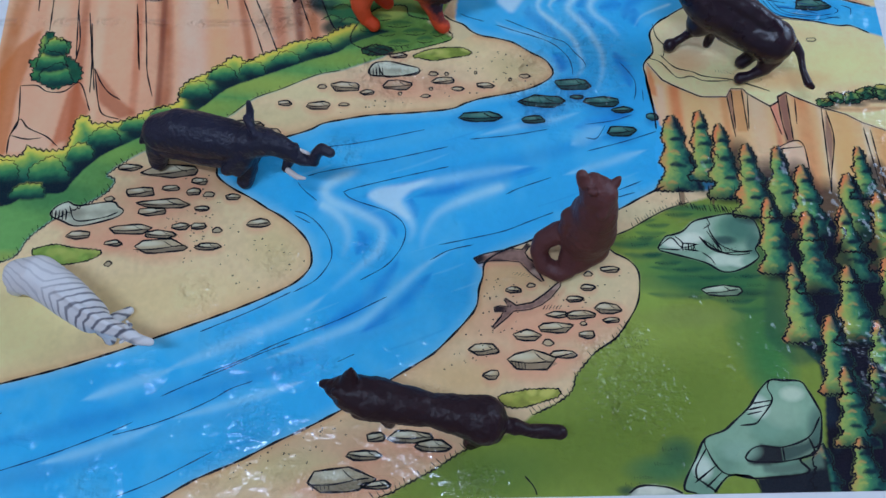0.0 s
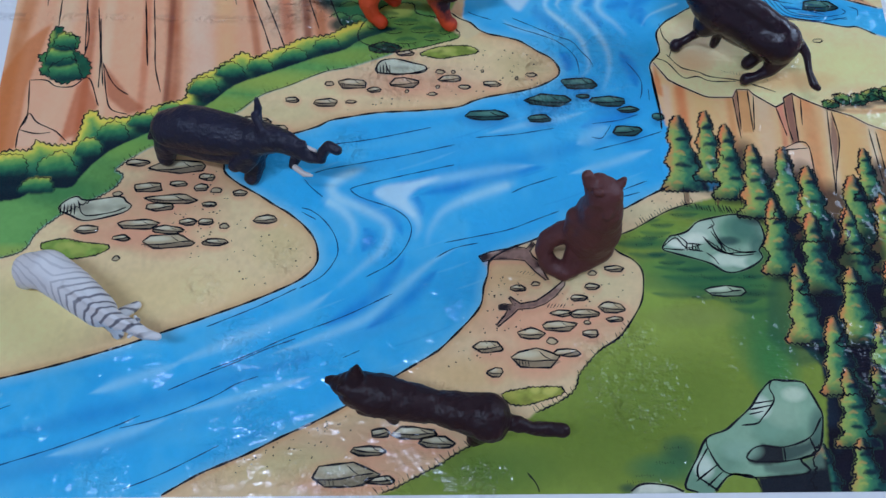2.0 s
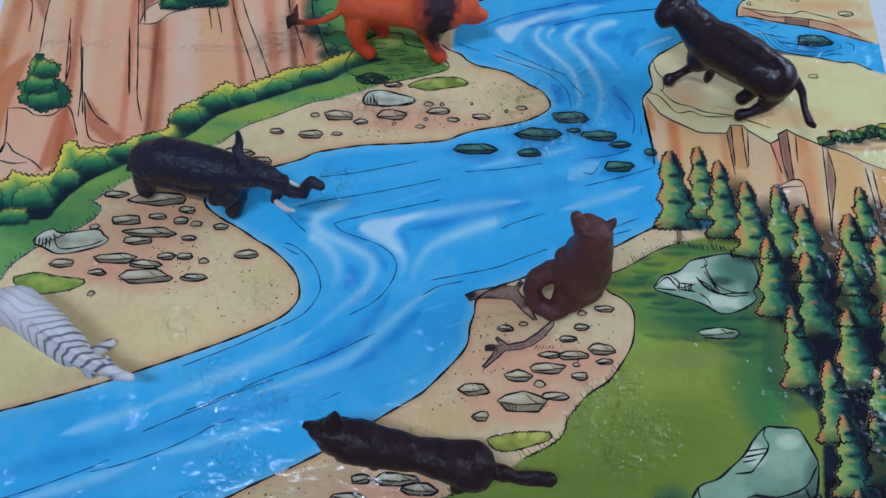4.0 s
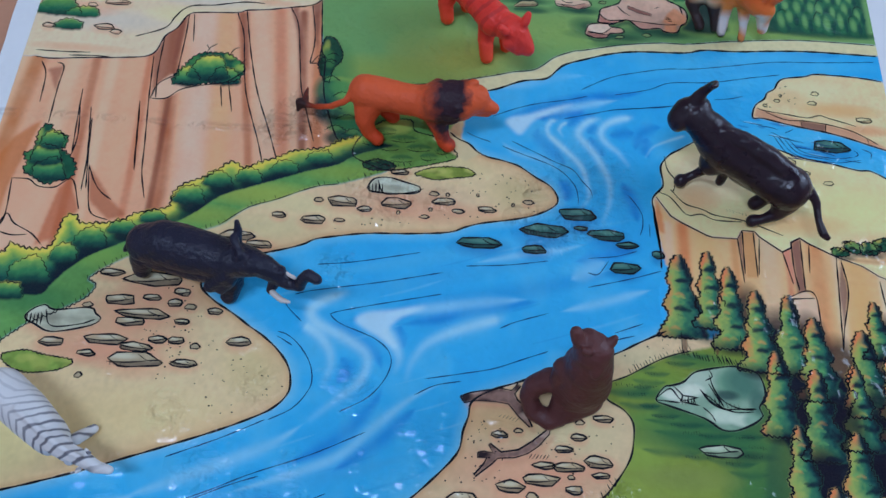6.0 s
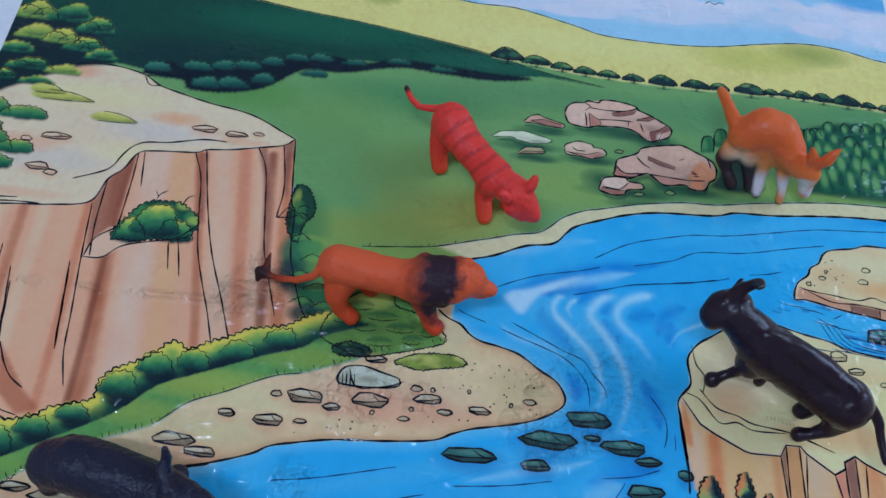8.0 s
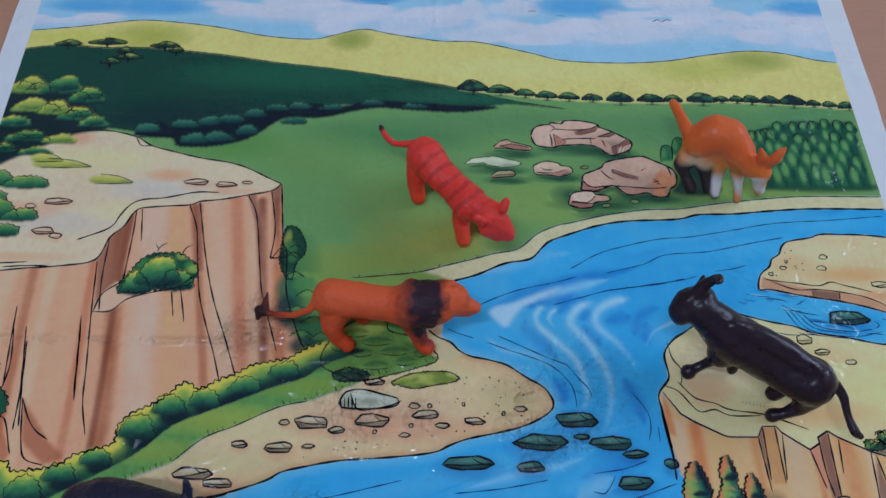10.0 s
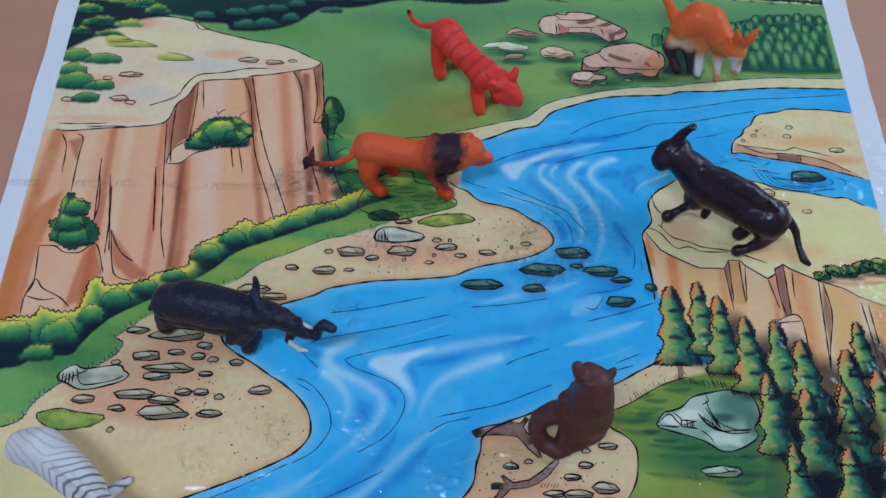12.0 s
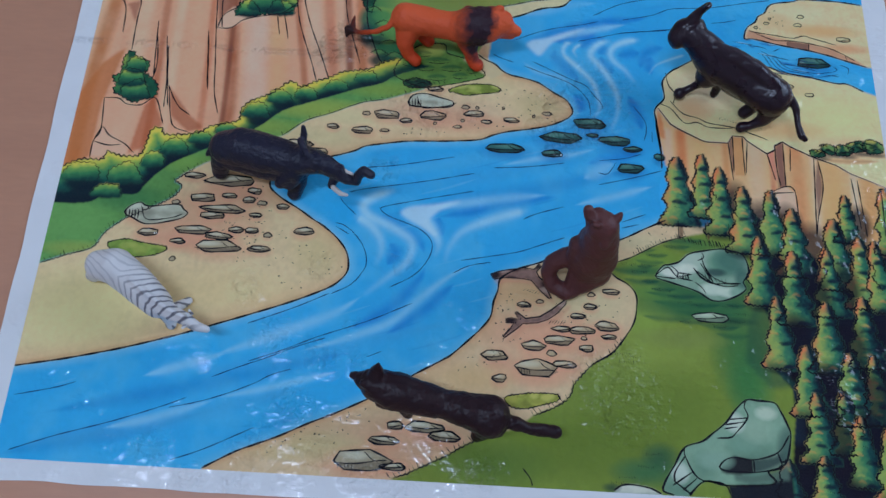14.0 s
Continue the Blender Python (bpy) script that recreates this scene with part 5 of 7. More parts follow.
for x, y, rx, ry, tone in ((238, 388, 12, 18, (30, 96, 74)), (246, 368, 14, 16, (24, 72, 66)), (258, 356, 16, 12, (40, 104, 70)), (236, 372, 8, 14, (18, 54, 58)), (252, 346, 14, 8, (22, 62, 58)), (262, 376, 18, 10, (88, 138, 78)), (248, 392, 10, 8, (74, 132, 80))):
    blot(x, y, rx, ry, tone, 0.9, hard=1.4)
for x, y, w in ((240, 398, 7), (250, 384, 8), (244, 372, 7), (256, 364, 9), (248, 354, 8), (262, 352, 8)):
    blot(x - 1, y + 1, w * 0.8, w * 0.4, (92, 146, 84), 0.75, hard=1.2)
    ink("printed_shrub_outline", ragged([(x + w, y - 1), (x, y + 3), (x - w, y - 2)], -1.0, 2.6), 0.6, raw=True)

hedge = list(ragged(BUSH_TOP, 2.0, 4.6)) + list(smooth(BUSH_LOW))[::-1]
HEDGE_AREA = mask_of(hedge)
w0 = window_of(np.array(hedge), 3)
depth, _ = reach(smooth(BUSH_TOP, 5), w0[1], w0[2])
depth = depth + 3.0 * BLOTCH[w0[0]] + 1.5 * FLECK[w0[0]]
tones = np.array([pigment(*c) for c in ((210, 196, 86), (140, 168, 82), (60, 126, 84), (26, 84, 76), (12, 36, 48))])
lay(w0[0], soften(HEDGE_AREA[w0[0]]), np.stack([np.interp(depth, (1.5, 5, 10, 17, 24), tones[:, k]) for k in range(3)], -1))
stroke(BUSH_LOW, 22, (10, 28, 44), 1.0, 0.8, False, clip=HEDGE_AREA)
for x, y, w, h in ((16, 226, 17, 20), (52, 226, 16, 22), (40, 210, 14, 13), (72, 240, 10, 16), (88, 252, 12, 16), (108, 262, 11, 13), (128, 272, 10, 13), (150, 290, 12, 16), (168, 305, 11, 15), (190, 309, 10, 13), (215, 319, 11, 13), (240, 329, 10, 12)):
    blot(x + 4, y - h * 0.5, w * 1.1, h * 0.4, (10, 30, 44), 0.9, HEDGE_AREA, 1.6)
    clump(x, y, w * 0.92, h * 0.8, int(x))
ink("printed_bush_outline", ragged(BUSH_TOP, 2.0, 4.6), 0.95, raw=True)
for tree, domes in ((WEST_TREE, ((46, 304, 12, 16), (40, 316, 11, 16), (42, 328, 8, 14))), (MESA_BUSH, ((130, 391, 10, 14), (158, 394, 12, 14), (145, 400, 15, 19)))):
    bush(tree, "printed_bush_outline", ((26, 80, 62), (64, 128, 76), (150, 172, 84)), 61, 1.8, 4.2, 5, False)
    for x, y, w, h in domes:
        clump(x, y, w, h, int(x) + 5, line=0.55)
for l in ([(140, 412), (142, 420), (147, 424)], [(142, 418), (139, 423)], [(158, 413), (161, 420), (165, 422)], [(168, 406), (172, 412)]):
    ink("printed_bush_outline", l, 0.6)

# the right plateau with its cliff
plateau = list(smooth(CHANNEL_BANK)) + [(EDGE_E, 338), (EDGE_E, 252)] + [(x, y) for x, y in R_EDGE[::-1]] + list(smooth(PLATEAU_W))[:-4:1][::-1]
fill(plateau, (222, 212, 160), soft=1, fleck=0.04)
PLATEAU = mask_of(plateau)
for x, y, rx, ry, tone in ((530, 335, 40, 26, (204, 196, 164)), (640, 315, 50, 26, (226, 216, 152)), (590, 300, 50, 12, (198, 172, 120)), (650, 285, 40, 14, (206, 184, 140)), (600, 340, 40, 10, (214, 192, 140)), (520, 315, 20, 14, (206, 176, 132))):
    blot(x, y, rx, ry, tone, 0.75, PLATEAU)
cliff_r = list(map(tuple, R_EDGE)) + [(EDGE_E, 252), (EDGE_E, 165), (590, 172), (540, 205), (494, 262)] + list(smooth(CLIFF_W))[:4][::-1]
fill(cliff_r, (206, 172, 128), soft=1, fleck=0.04)
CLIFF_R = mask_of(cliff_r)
for x, w, tone in ((497, 10, (204, 176, 152)), (508, 12, (190, 110, 66)), (524, 22, (204, 170, 120)), (545, 8, (190, 140, 96)), (570, 20, (204, 180, 152)), (583, 6, (190, 112, 90)), (590, 9, (138, 96, 82)), (604, 16, (192, 130, 88)),
                   (618, 8, (206, 186, 160)), (632, 22, (202, 164, 110)), (650, 8, (206, 192, 170)), (662, 14, (196, 150, 100)), (676, 8, (190, 130, 84))):
    stroke([(x, 292), (x, 250), (x - 2, 205)], w * 1.3, tone, 0.9, 0.9, False, clip=CLIFF_R)
for pts, tone in (([(548, 285), (552, 292), (551, 258), (550, 251)], (132, 96, 84)), ([(587, 281), (594, 289), (593, 248), (588, 246)], (128, 92, 84)), ([(552, 292), (561, 292), (560, 256), (552, 256)], (188, 142, 96)),
                  ([(578, 241), (593, 248), (600, 243), (602, 216), (588, 222)], (208, 184, 162)), ([(622, 274), (624, 250), (617, 222), (617, 250)], (124, 94, 86)), ([(580, 277), (586, 280), (587, 252), (585, 253)], (196, 134, 116)),
                  ([(490, 312), (494, 300), (495, 285), (489, 288)], (190, 124, 80))):
    fill(pts, tone, 0.85, 1)
for l in R_CLIFF_LINES:
    ink("printed_cliff_line", l, 0.8)
ink("printed_cliff_line", R_EDGE, 1.0, raw=True)
for l in (R_LIP1, R_LIP2):
    ink("printed_cliff_line", l, 0.75)
ink("printed_bank_line", PLATEAU_W + CLIFF_W[:4], 1.2)
ink("printed_bank_line", CHANNEL_BANK, 1.0)
ink("printed_cliff_line", [(498, 350), (500, 338), (505, 330), (503, 320), (501, 322)], 0.7)
stroke([(622, 275), (645, 274), (676, 276)], 7, (150, 124, 84), 0.8, 1.0)
for i, (x, y, w, h) in enumerate(((623, 280, 16, 9), (633, 284, 16, 11), (645, 284, 18, 12), (657, 288, 18, 14), (670, 288, 20, 15))):
    blot(x + 3, y - h * 0.45, w * 0.6, 3, (24, 60, 60), 0.8)
    bush(pebble(x, y, w, h, 630 + i), "printed_bush_outline", ((30, 86, 66), (96, 150, 84), (168, 182, 96)), 63 + i, 1.0, 2.8, 4)
for k in range(16):
    ink("printed_grass_stubble", [(542 + k * 2.3, 309 - k * 0.5), (542.6 + k * 2.3, 307 - k * 0.5)], 0.5)

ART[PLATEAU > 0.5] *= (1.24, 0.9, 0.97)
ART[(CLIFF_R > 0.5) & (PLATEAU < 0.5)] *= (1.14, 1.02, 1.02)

# the island
fill(isle, (210, 196, 152), soft=1, fleck=0.05)
ISLE = mask_of(isle)
for x, y, rx, ry, tone in ((640, 402, 40, 8, (206, 166, 112)), (620, 420, 40, 10, (216, 206, 164)), (660, 385, 26, 6, (200, 150, 110)), (600, 410, 20, 10, (204, 186, 140))):
    blot(x, y, rx, ry, tone, 0.8, ISLE)
fill([(574, 399), (597, 393), (612, 390), (629, 388), (646, 384), (666, 374), (676, 367), (643, 377), (626, 381), (596, 386), (571, 391)], (186, 140, 112), 0.85, 1)
fill([(608, 390), (627, 388), (626, 381), (608, 384)], (122, 92, 80), 0.9, 1)
ink("printed_bank_line", ISLAND, 1.1)
for l in ISLAND_LINES:
    ink("printed_cliff_line", l, 0.7)
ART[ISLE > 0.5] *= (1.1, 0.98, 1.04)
stones(PLATEAU_STONES, ((204, 190, 150), (176, 150, 116), (212, 200, 164)), "printed_stone_outline", 90, None, 0.7)
dots("printed_sand_stipple", [(580, 400), (610, 400), (600, 425), (588, 415)], 14)

# the near right bank: sand beach, meadow, fir wood
fill(list(smooth(RIGHT_BANK)) + [(150, -3), (EDGE_E, -3), (EDGE_E, 165), (590, 176), (545, 205), (510, 210)], (204, 178, 146), soft=1, fleck=0.05)
SAND_E = mask_of(list(smooth(RIGHT_BANK)) + [(150, -3), (EDGE_E, -3), (EDGE_E, 165), (590, 176), (545, 205), (510, 210)])
for x, y, rx, ry, tone in ((400, 112, 70, 22, (208, 150, 126)), (390, 85, 50, 14, (208, 156, 130)), (380, 145, 40, 16, (204, 168, 128)), (430, 140, 40, 22, (202, 186, 150)), (300, 30, 60, 20, (204, 160, 134)), (270, 12, 60, 12, (206, 158, 132)),
                           (220, 20, 60, 14, (200, 184, 142)), (340, 75, 40, 16, (204, 170, 128)), (470, 192, 30, 10, (204, 190, 156))):
    blot(x, y, rx, ry, tone, 0.8, SAND_E)
stroke(RIGHT_BANK[6:], 30, (202, 156, 120), 0.45, 1.0, False, clip=SAND_E)
stroke(RIGHT_BANK[6:], 9, (180, 132, 92), 0.6, 1.0, False, clip=SAND_E)
bush(TUFT_S, "printed_grass_stubble", ((140, 146, 70), (168, 168, 84), (182, 180, 100)), 366, 0.8, 3.0, 5, False)
grass_e = list(smooth(EAST_GRASS)) + list(smooth(EAST_GRASS_N)) + [(540, 207), (590, 178), (EDGE_E, 168), (EDGE_E, -3), (285, -3)]
fill(grass_e, (114, 134, 60), soft=1, fleck=0.05)
GRASS_E = mask_of(grass_e)
# southern meadow blots lowered a little: dimmer light there is put into the print
for x, y, rx, ry, tone in ((470, 100, 60, 40, (132, 150, 72)), (480, 60, 70, 40, (100, 122, 50)), (430, 30, 70, 30, (92, 114, 46)), (360, 15, 50, 20, (82, 110, 50)), (545, 110, 26, 50, (46, 108, 66)), (550, 80, 20, 30, (52, 116, 68)), (480, 175, 30, 16, (112, 146, 66)),
                           (500, 150, 50, 12, (66, 124, 68)), (520, 138, 50, 12, (40, 100, 66)), (475, 168, 26, 6, (36, 92, 62)), (470, 15, 30, 12, (44, 100, 72)), (480, 26, 16, 12, (34, 84, 66)), (470, 130, 30, 14, (128, 154, 72)), (515, 192, 26, 8, (60, 110, 62)),
                           (500, 115, 40, 10, (122, 138, 74))):
    blot(x, y, rx, ry, tone, 0.8, GRASS_E)
for x, y, l in ((462, 168, 36), (470, 160, 30), (500, 150, 60), (505, 143, 60), (520, 136, 50), (490, 131, 44), (530, 127, 40), (478, 176, 26), (540, 120, 30), (470, 186, 30), (500, 196, 50)):
    stroke([(x - l / 2, y + 1), (x, y - 1.5), (x + l / 2, y + 0.5)], 8, (30, 82, 62), 0.75, 1.0, clip=GRASS_E)
ink("printed_bank_line", RIGHT_BANK, 1.2)
for l in (EAST_GRASS[:6], EAST_GRASS[8:17]):
    ink("printed_grass_stubble", ragged(l, -1.0, 3.6), 0.9, raw=True)
    blades("printed_grass_stubble", l, 3.2, 3.2, -0.8)
ink("printed_grass_stubble", EAST_GRASS[14:], 1.0)
ink("printed_grass_stubble", EAST_GRASS_N, 0.8)
blades("printed_grass_stubble", EAST_GRASS_N[1:], 4.2, 2.2, -0.5)
blades("printed_grass_stubble", [(500, 196), (520, 192), (545, 190)], 5.5, 1.7, -0.4, 0.7)
for x, y in ((455, 100), (463, 98), (458, 94), (470, 166), (478, 172), (488, 152), (505, 143), (540, 142), (548, 136), (545, 130), (470, 18), (476, 27), (456, 10), (450, 6), (462, 172), (520, 128), (532, 126)):
    for k in range(7):
        ink("printed_grass_stubble", [(x + k * 1.8 - 6, y + dice.uniform(-0.6, 0.6)), (x + k * 1.8 - 6.5, y + dice.uniform(0.8, 2.2))], 0.6)
for l in LEAF_LINES:
    ink("printed_grass_stubble", l, 0.9)

# fallen branches
DRIFTWOOD = [[(352, 158), (359, 161), (368, 163), (379, 165), (386, 164), (390, 169), (392, 167), (388, 162), (390, 158), (395, 154), (397, 147), (400, 141), (398, 141), (391, 147), (384, 155), (375, 156), (364, 156), (355, 154)], [(365, 123), (369, 124), (375, 123), (372, 128), (373, 129), (380, 124), (391, 126), (400, 132), (406, 137), (412, 142), (411, 137), (404, 129), (397, 124), (389, 121), (378, 120), (374, 116), (364, 108), (363, 109), (369, 116), (371, 120), (365, 120)]]
for p in DRIFTWOOD:
    fill([(x + 3, y - 4) for x, y in p], (196, 140, 116), 0.6, 3)
    fill(p, (128, 100, 96), soft=1, fleck=0.3)
    m = mask_of(p)
    lo, hi = np.min(p, 0), np.max(p, 0)
    for k in range(14):
        u, v = dice.rand(2)
        blot(lo[0] + u * (hi - lo)[0], lo[1] + v * (hi - lo)[1], 7, 3.5, ((34, 24, 32), (176, 152, 144), (66, 46, 50))[k % 3], 0.85, m, 1.3)
    blot(p[0][0], p[0][1], 10, 6, (26, 22, 32), 0.95, m, 1.5)
    ink("printed_rock_outline", p, 0.85, raw=True, closed=True)
for k in range(6):
    ink("printed_grass_stubble", [(398 + k * 2.2, 121), (400 + k * 2.2, 124)], 0.6)
    ink("printed_grass_stubble", [(378 + k * 2.2, 146 - k * 0.4), (380 + k * 2.2, 148 - k * 0.4)], 0.6)

STONE = ((178, 182, 168), (128, 128, 118), (202, 210, 202))
stones(BEACH_STONES, ((168, 154, 132), (104, 90, 80), (194, 192, 176)), "printed_stone_outline", 400, (206, 148, 124))
stones(SPIT_STONES, ((180, 158, 132), (112, 96, 84), (196, 188, 170)), "printed_stone_outline", 430, (206, 150, 124))
stones(EAST_STONES, ((178, 158, 132), (112, 96, 82), (194, 188, 168)), "printed_stone_outline", 460, (206, 146, 122))
stones(SOUTH_STONES, ((164, 154, 134), (108, 100, 86), (194, 194, 180)), "printed_stone_outline", 490, (206, 146, 122), 0.95)
stones(RIVER_STONES, ((48, 96, 98), (22, 50, 58), (80, 128, 122)), "printed_stone_outline", 520, (26, 104, 178), 0.9)
for points, s in ((BEACH_ROCK, 7), (SPIT_ROCK, 8)):
    c = np.mean(points, 0)
    blot(c[0], c[1] - 7, 32, 9, (204, 148, 124), 0.6, SAND_W)
    rock(points, (STONE[0], STONE[1], STONE[2]), "printed_stone_outline",
         [[(points[0][0] + k * 2.4 + 1, c[1] + 2), (points[0][0] + k * 2.4 + 1.6, c[1] - 6)] for k in range(5)] + [[(c[0] - 12, c[1] + 5), (c[0] - 6, c[1] - 6), (c[0] + 12, c[1] - 4), (c[0] + 22, c[1])]], s)

# two mossy boulders
fill([(470, 160), (500, 150), (540, 140), (560, 150), (556, 180), (530, 150), (490, 164)], (36, 88, 64), 0.7, 4)
rock(ROCK_E, ((128, 158, 142), (84, 122, 110), (172, 190, 180)), "printed_rock_outline", ROCKE_LINES, 12, 1.1)
blot(537, 178, 16, 12, (96, 140, 120), 0.9, mask_of(smooth(ROCK_E, 2, True)), 1.4)
blot(498, 168, 10, 6, (200, 208, 202), 0.8, mask_of(smooth(ROCK_E, 2, True)), 1.4)
blot(540, 154, 12, 5, (190, 204, 194), 0.8, mask_of(smooth(ROCK_E, 2, True)), 1.4)
BOULDER = mask_of(smooth(ROCK_E, 2, True))
for x, y, rx, ry, tone in ((544, 180, 18, 14, (64, 106, 98)), (551, 166, 8, 10, (58, 98, 92)), (530, 170, 10, 4, (40, 66, 70)), (507, 172, 10, 5, (204, 212, 204)), (526, 156, 12, 6, (190, 204, 194)), (546, 154, 8, 6, (110, 150, 134)), (492, 168, 8, 4, (206, 214, 208))):
    blot(x, y, rx, ry, tone, 0.8, BOULDER, 1.3)
for l in ([(519, 183), (521, 175), (526, 167), (536, 162), (547, 161)], [(512, 173), (518, 166), (527, 161), (536, 159), (547, 160)], [(482, 165), (492, 172), (499, 165), (510, 167)]):
    ink("printed_rock_outline", l, 0.8)
for k in range(9):
    ink("printed_rock_outline", [(516 + k * 2.6, 170.5 - min(k, 4) * 1.5), (517 + k * 2.6, 166.5 - min(k, 4) * 1.2)], 0.7)
for k in range(5):
    ink("printed_rock_outline", [(499 + k * 2.2, 166), (499.6 + k * 2.2, 162)], 0.7)
blot(505, 139, 60, 10, (40, 98, 66), 0.6, GRASS_E)
blot(540, 131, 22, 4, (20, 60, 54), 0.7, GRASS_E)
for x, y, l in ((478, 160, 16), (488, 154, 22), (502, 149, 26), (520, 143, 26), (474, 172, 14), (484, 182, 20), (500, 190, 24), (545, 144, 18), (508, 129, 20), (535, 126, 22)):
    stroke([(x - l / 2, y), (x, y - 1), (x + l / 2, y + 0.5)], 6, (28, 76, 60), 0.8, 0.9, clip=np.clip(GRASS_E - BOULDER, 0, 1))
    for k in range(5):
        ink("printed_grass_stubble", [(x - l * 0.4 + k * 2, y - 1.4), (x - l * 0.4 + k * 2 - 0.6, y + 0.3)], 0.5)
stones([(523, 133, 26, 8)], ((152, 172, 150), (92, 116, 98), (186, 198, 184)), "printed_rock_outline", 610)

# the fir wood: dark ground, then tree before tree
wood = [(552, 206), (558, 187), (562, 168), (562, 150), (568, 137), (572, 119), (568, 97), (582, 81), (582, 60), (578, 35), (573, -3), (EDGE_E, -3), (EDGE_E, 192), (652, 190), (630, 196), (611, 186), (593, 204), (575, 216), (560, 222)]
blot(530, 216, 30, 14, (30, 40, 52), 0.75, hard=1.3)
blot(568, 204, 20, 20, (24, 30, 46), 0.8)
fill(wood, (13, 14, 28), soft=1, fleck=0.3)
WOOD = mask_of(wood)
lay(whole, WOOD * np.clip(0.7 * BLOTCH, 0, 1), pigment(30, 58, 84))
lay(whole, WOOD * np.clip(-0.6 * BLOTCH, 0, 1), pigment(34, 22, 44))
for x in (504, 526, 545):
    stroke([(x, 214), (x, 196)], 5, (92, 62, 50), 0.9, 0.5)
    ink("printed_fir_outline", [(x - 2, 212), (x - 2, 197)], 0.6)
fill([(560, 150), (578, 130), (572, 96), (586, 84), (566, 80), (548, 100), (552, 130)], (28, 74, 62), 0.6, 6)
for i, (x, y, w, h) in enumerate(sorted(TREES + [(674, 222, 30, 56), (676, 120, 28, 55), (672, 60, 28, 52), (650, 30, 30, 50), (676, 12, 28, 50), (640, 222, 22, 40)], key=lambda q: -q[1])):
    if x > 530:
        blot(x + w * 0.45, y - h * 0.12, w * 0.55, h * 0.5, (16, 18, 36), 0.85, hard=1.4)
        blot(x, y - h * 0.5, w * 0.6, h * 0.12, (12, 16, 34), 0.9)
    fir(x, y, w * 0.98, h * 1.03, 700 + i)
rock(ROCK_SE, ((124, 158, 140), (84, 122, 108), (160, 182, 170)), "printed_rock_outline", ROCKSE_LINES, 13, 1.2)
SE = mask_of(smooth(ROCK_SE, 2, True))
fill([(524, 20), (526, 26), (534, 29), (548, 28), (548, 19)], (30, 32, 40), 1, 1)
fill([(548, 28), (566, 34), (569, 25), (564, 22), (548, 19)], (104, 128, 116), 1, 1)
fill([(528, 9), (560, 12), (570, 24), (576, 20), (576, -3), (530, -3)], (22, 28, 40), 1, 1)
fill([(566, 34), (576, 47), (575, 30), (570, 25)], (92, 112, 104), 0.9, 1)
fill([(548, 28), (563, 30), (574, 37), (572, 29), (558, 22), (548, 19)], (62, 82, 80), 0.95, 1)
fill([(533, 18), (550, 17), (569, 23), (573, 29), (573, 15), (545, 11), (533, 13)], (84, 108, 100), 0.9, 2)
fill([(524, 18), (525, 26), (534, 30), (544, 28), (544, 18), (531, 17)], (30, 34, 42), 1, 1)
for x, y, rx, ry, tone in ((575, 40, 10, 16, (74, 104, 98)), (540, 40, 14, 10, (112, 150, 134)), (552, 50, 16, 12, (140, 170, 152)), (520, 26, 16, 8, (130, 164, 150)), (560, 62, 10, 6, (182, 198, 184)), (536, 54, 9, 9, (196, 208, 202)), (494, 16, 8, 9, (192, 206, 202)), (520, 5, 12, 4, (180, 196, 186))):
    blot(x, y, rx, ry, tone, 0.8, SE, 1.3)
rock([(447, -1), (449, 4), (456, 6), (468, 5), (475, 3), (479, -1)], ((190, 196, 190), (150, 164, 156), (200, 204, 200)), "printed_rock_outline", (), 14)
blot(444, 3, 8, 4, (28, 60, 56), 0.8)

# lines of the water, sand grains and banks
for group in (RIVER_LINES, RIVER_LINES2, RIVER_LINES3, RIVER_LINES4, RIVER_LINES5):
    for l in group:
        ink("printed_water_line", l, 0.58)
ink("printed_bank_line", LEFT_BANK, 1.15)
ink("printed_bank_line", SPIT_BANK[:26], 1.1)
dots("printed_sand_stipple", [(150, 150), (190, 130), (235, 150), (236, 168), (190, 202), (150, 205)], 46)
dots("printed_sand_stipple", [(340, 285), (400, 296), (412, 308), (380, 330), (345, 320), (320, 282), (240, 266), (250, 285), (330, 288)], 110)
dots("printed_sand_stipple", [(356, 150), (358, 120), (340, 100), (300, 74), (340, 80), (385, 100), (380, 150)], 110)
dots("printed_sand_stipple", [(200, 24), (260, 50), (275, 45), (240, 20), (190, 12)], 60)
dots("printed_sand_stipple", [(405, 180), (430, 165), (462, 150), (440, 110), (400, 115), (395, 170)], 30)
dots("printed_sand_stipple", [(455, 190), (490, 208), (498, 200), (466, 184)], 16)
dots("printed_sand_stipple", [(130, 170), (175, 170), (175, 225), (150, 225)], 30)

# watercolour unevenness and the print's slight dullness
ART *= (1 + 0.05 * BLOTCH + 0.035 * FLECK)[..., None]

# the sheet itself
mat = tagged(new("play_mat"), "glossy vinyl play mat printed with a cartoon river landscape", "play mat")
gx, gy = np.meshgrid(np.arange(NX) * GRID / 1000, np.arange(NY) * GRID / 1000)
co = np.stack((gx, gy, np.zeros_like(gx)), -1).reshape(-1, 3)
index = np.arange(NX * NY).reshape(NY, NX)
quads = np.stack((index[:-1, :-1], index[:-1, 1:], index[1:, 1:], index[1:, :-1]), -1).reshape(-1, 4)
data = bpy.data.meshes.new("printed_picture")
data.vertices.add(len(co))
data.vertices.foreach_set("co", co.ravel())
data.loops.add(quads.size)
data.loops.foreach_set("vertex_index", quads.ravel())
data.polygons.add(len(quads))
data.polygons.foreach_set("loop_start", np.arange(len(quads)) * 4)
data.polygons.foreach_set("loop_total", np.full(len(quads), 4))
data.update()
paint = data.attributes.new("print", "FLOAT_COLOR", "POINT")
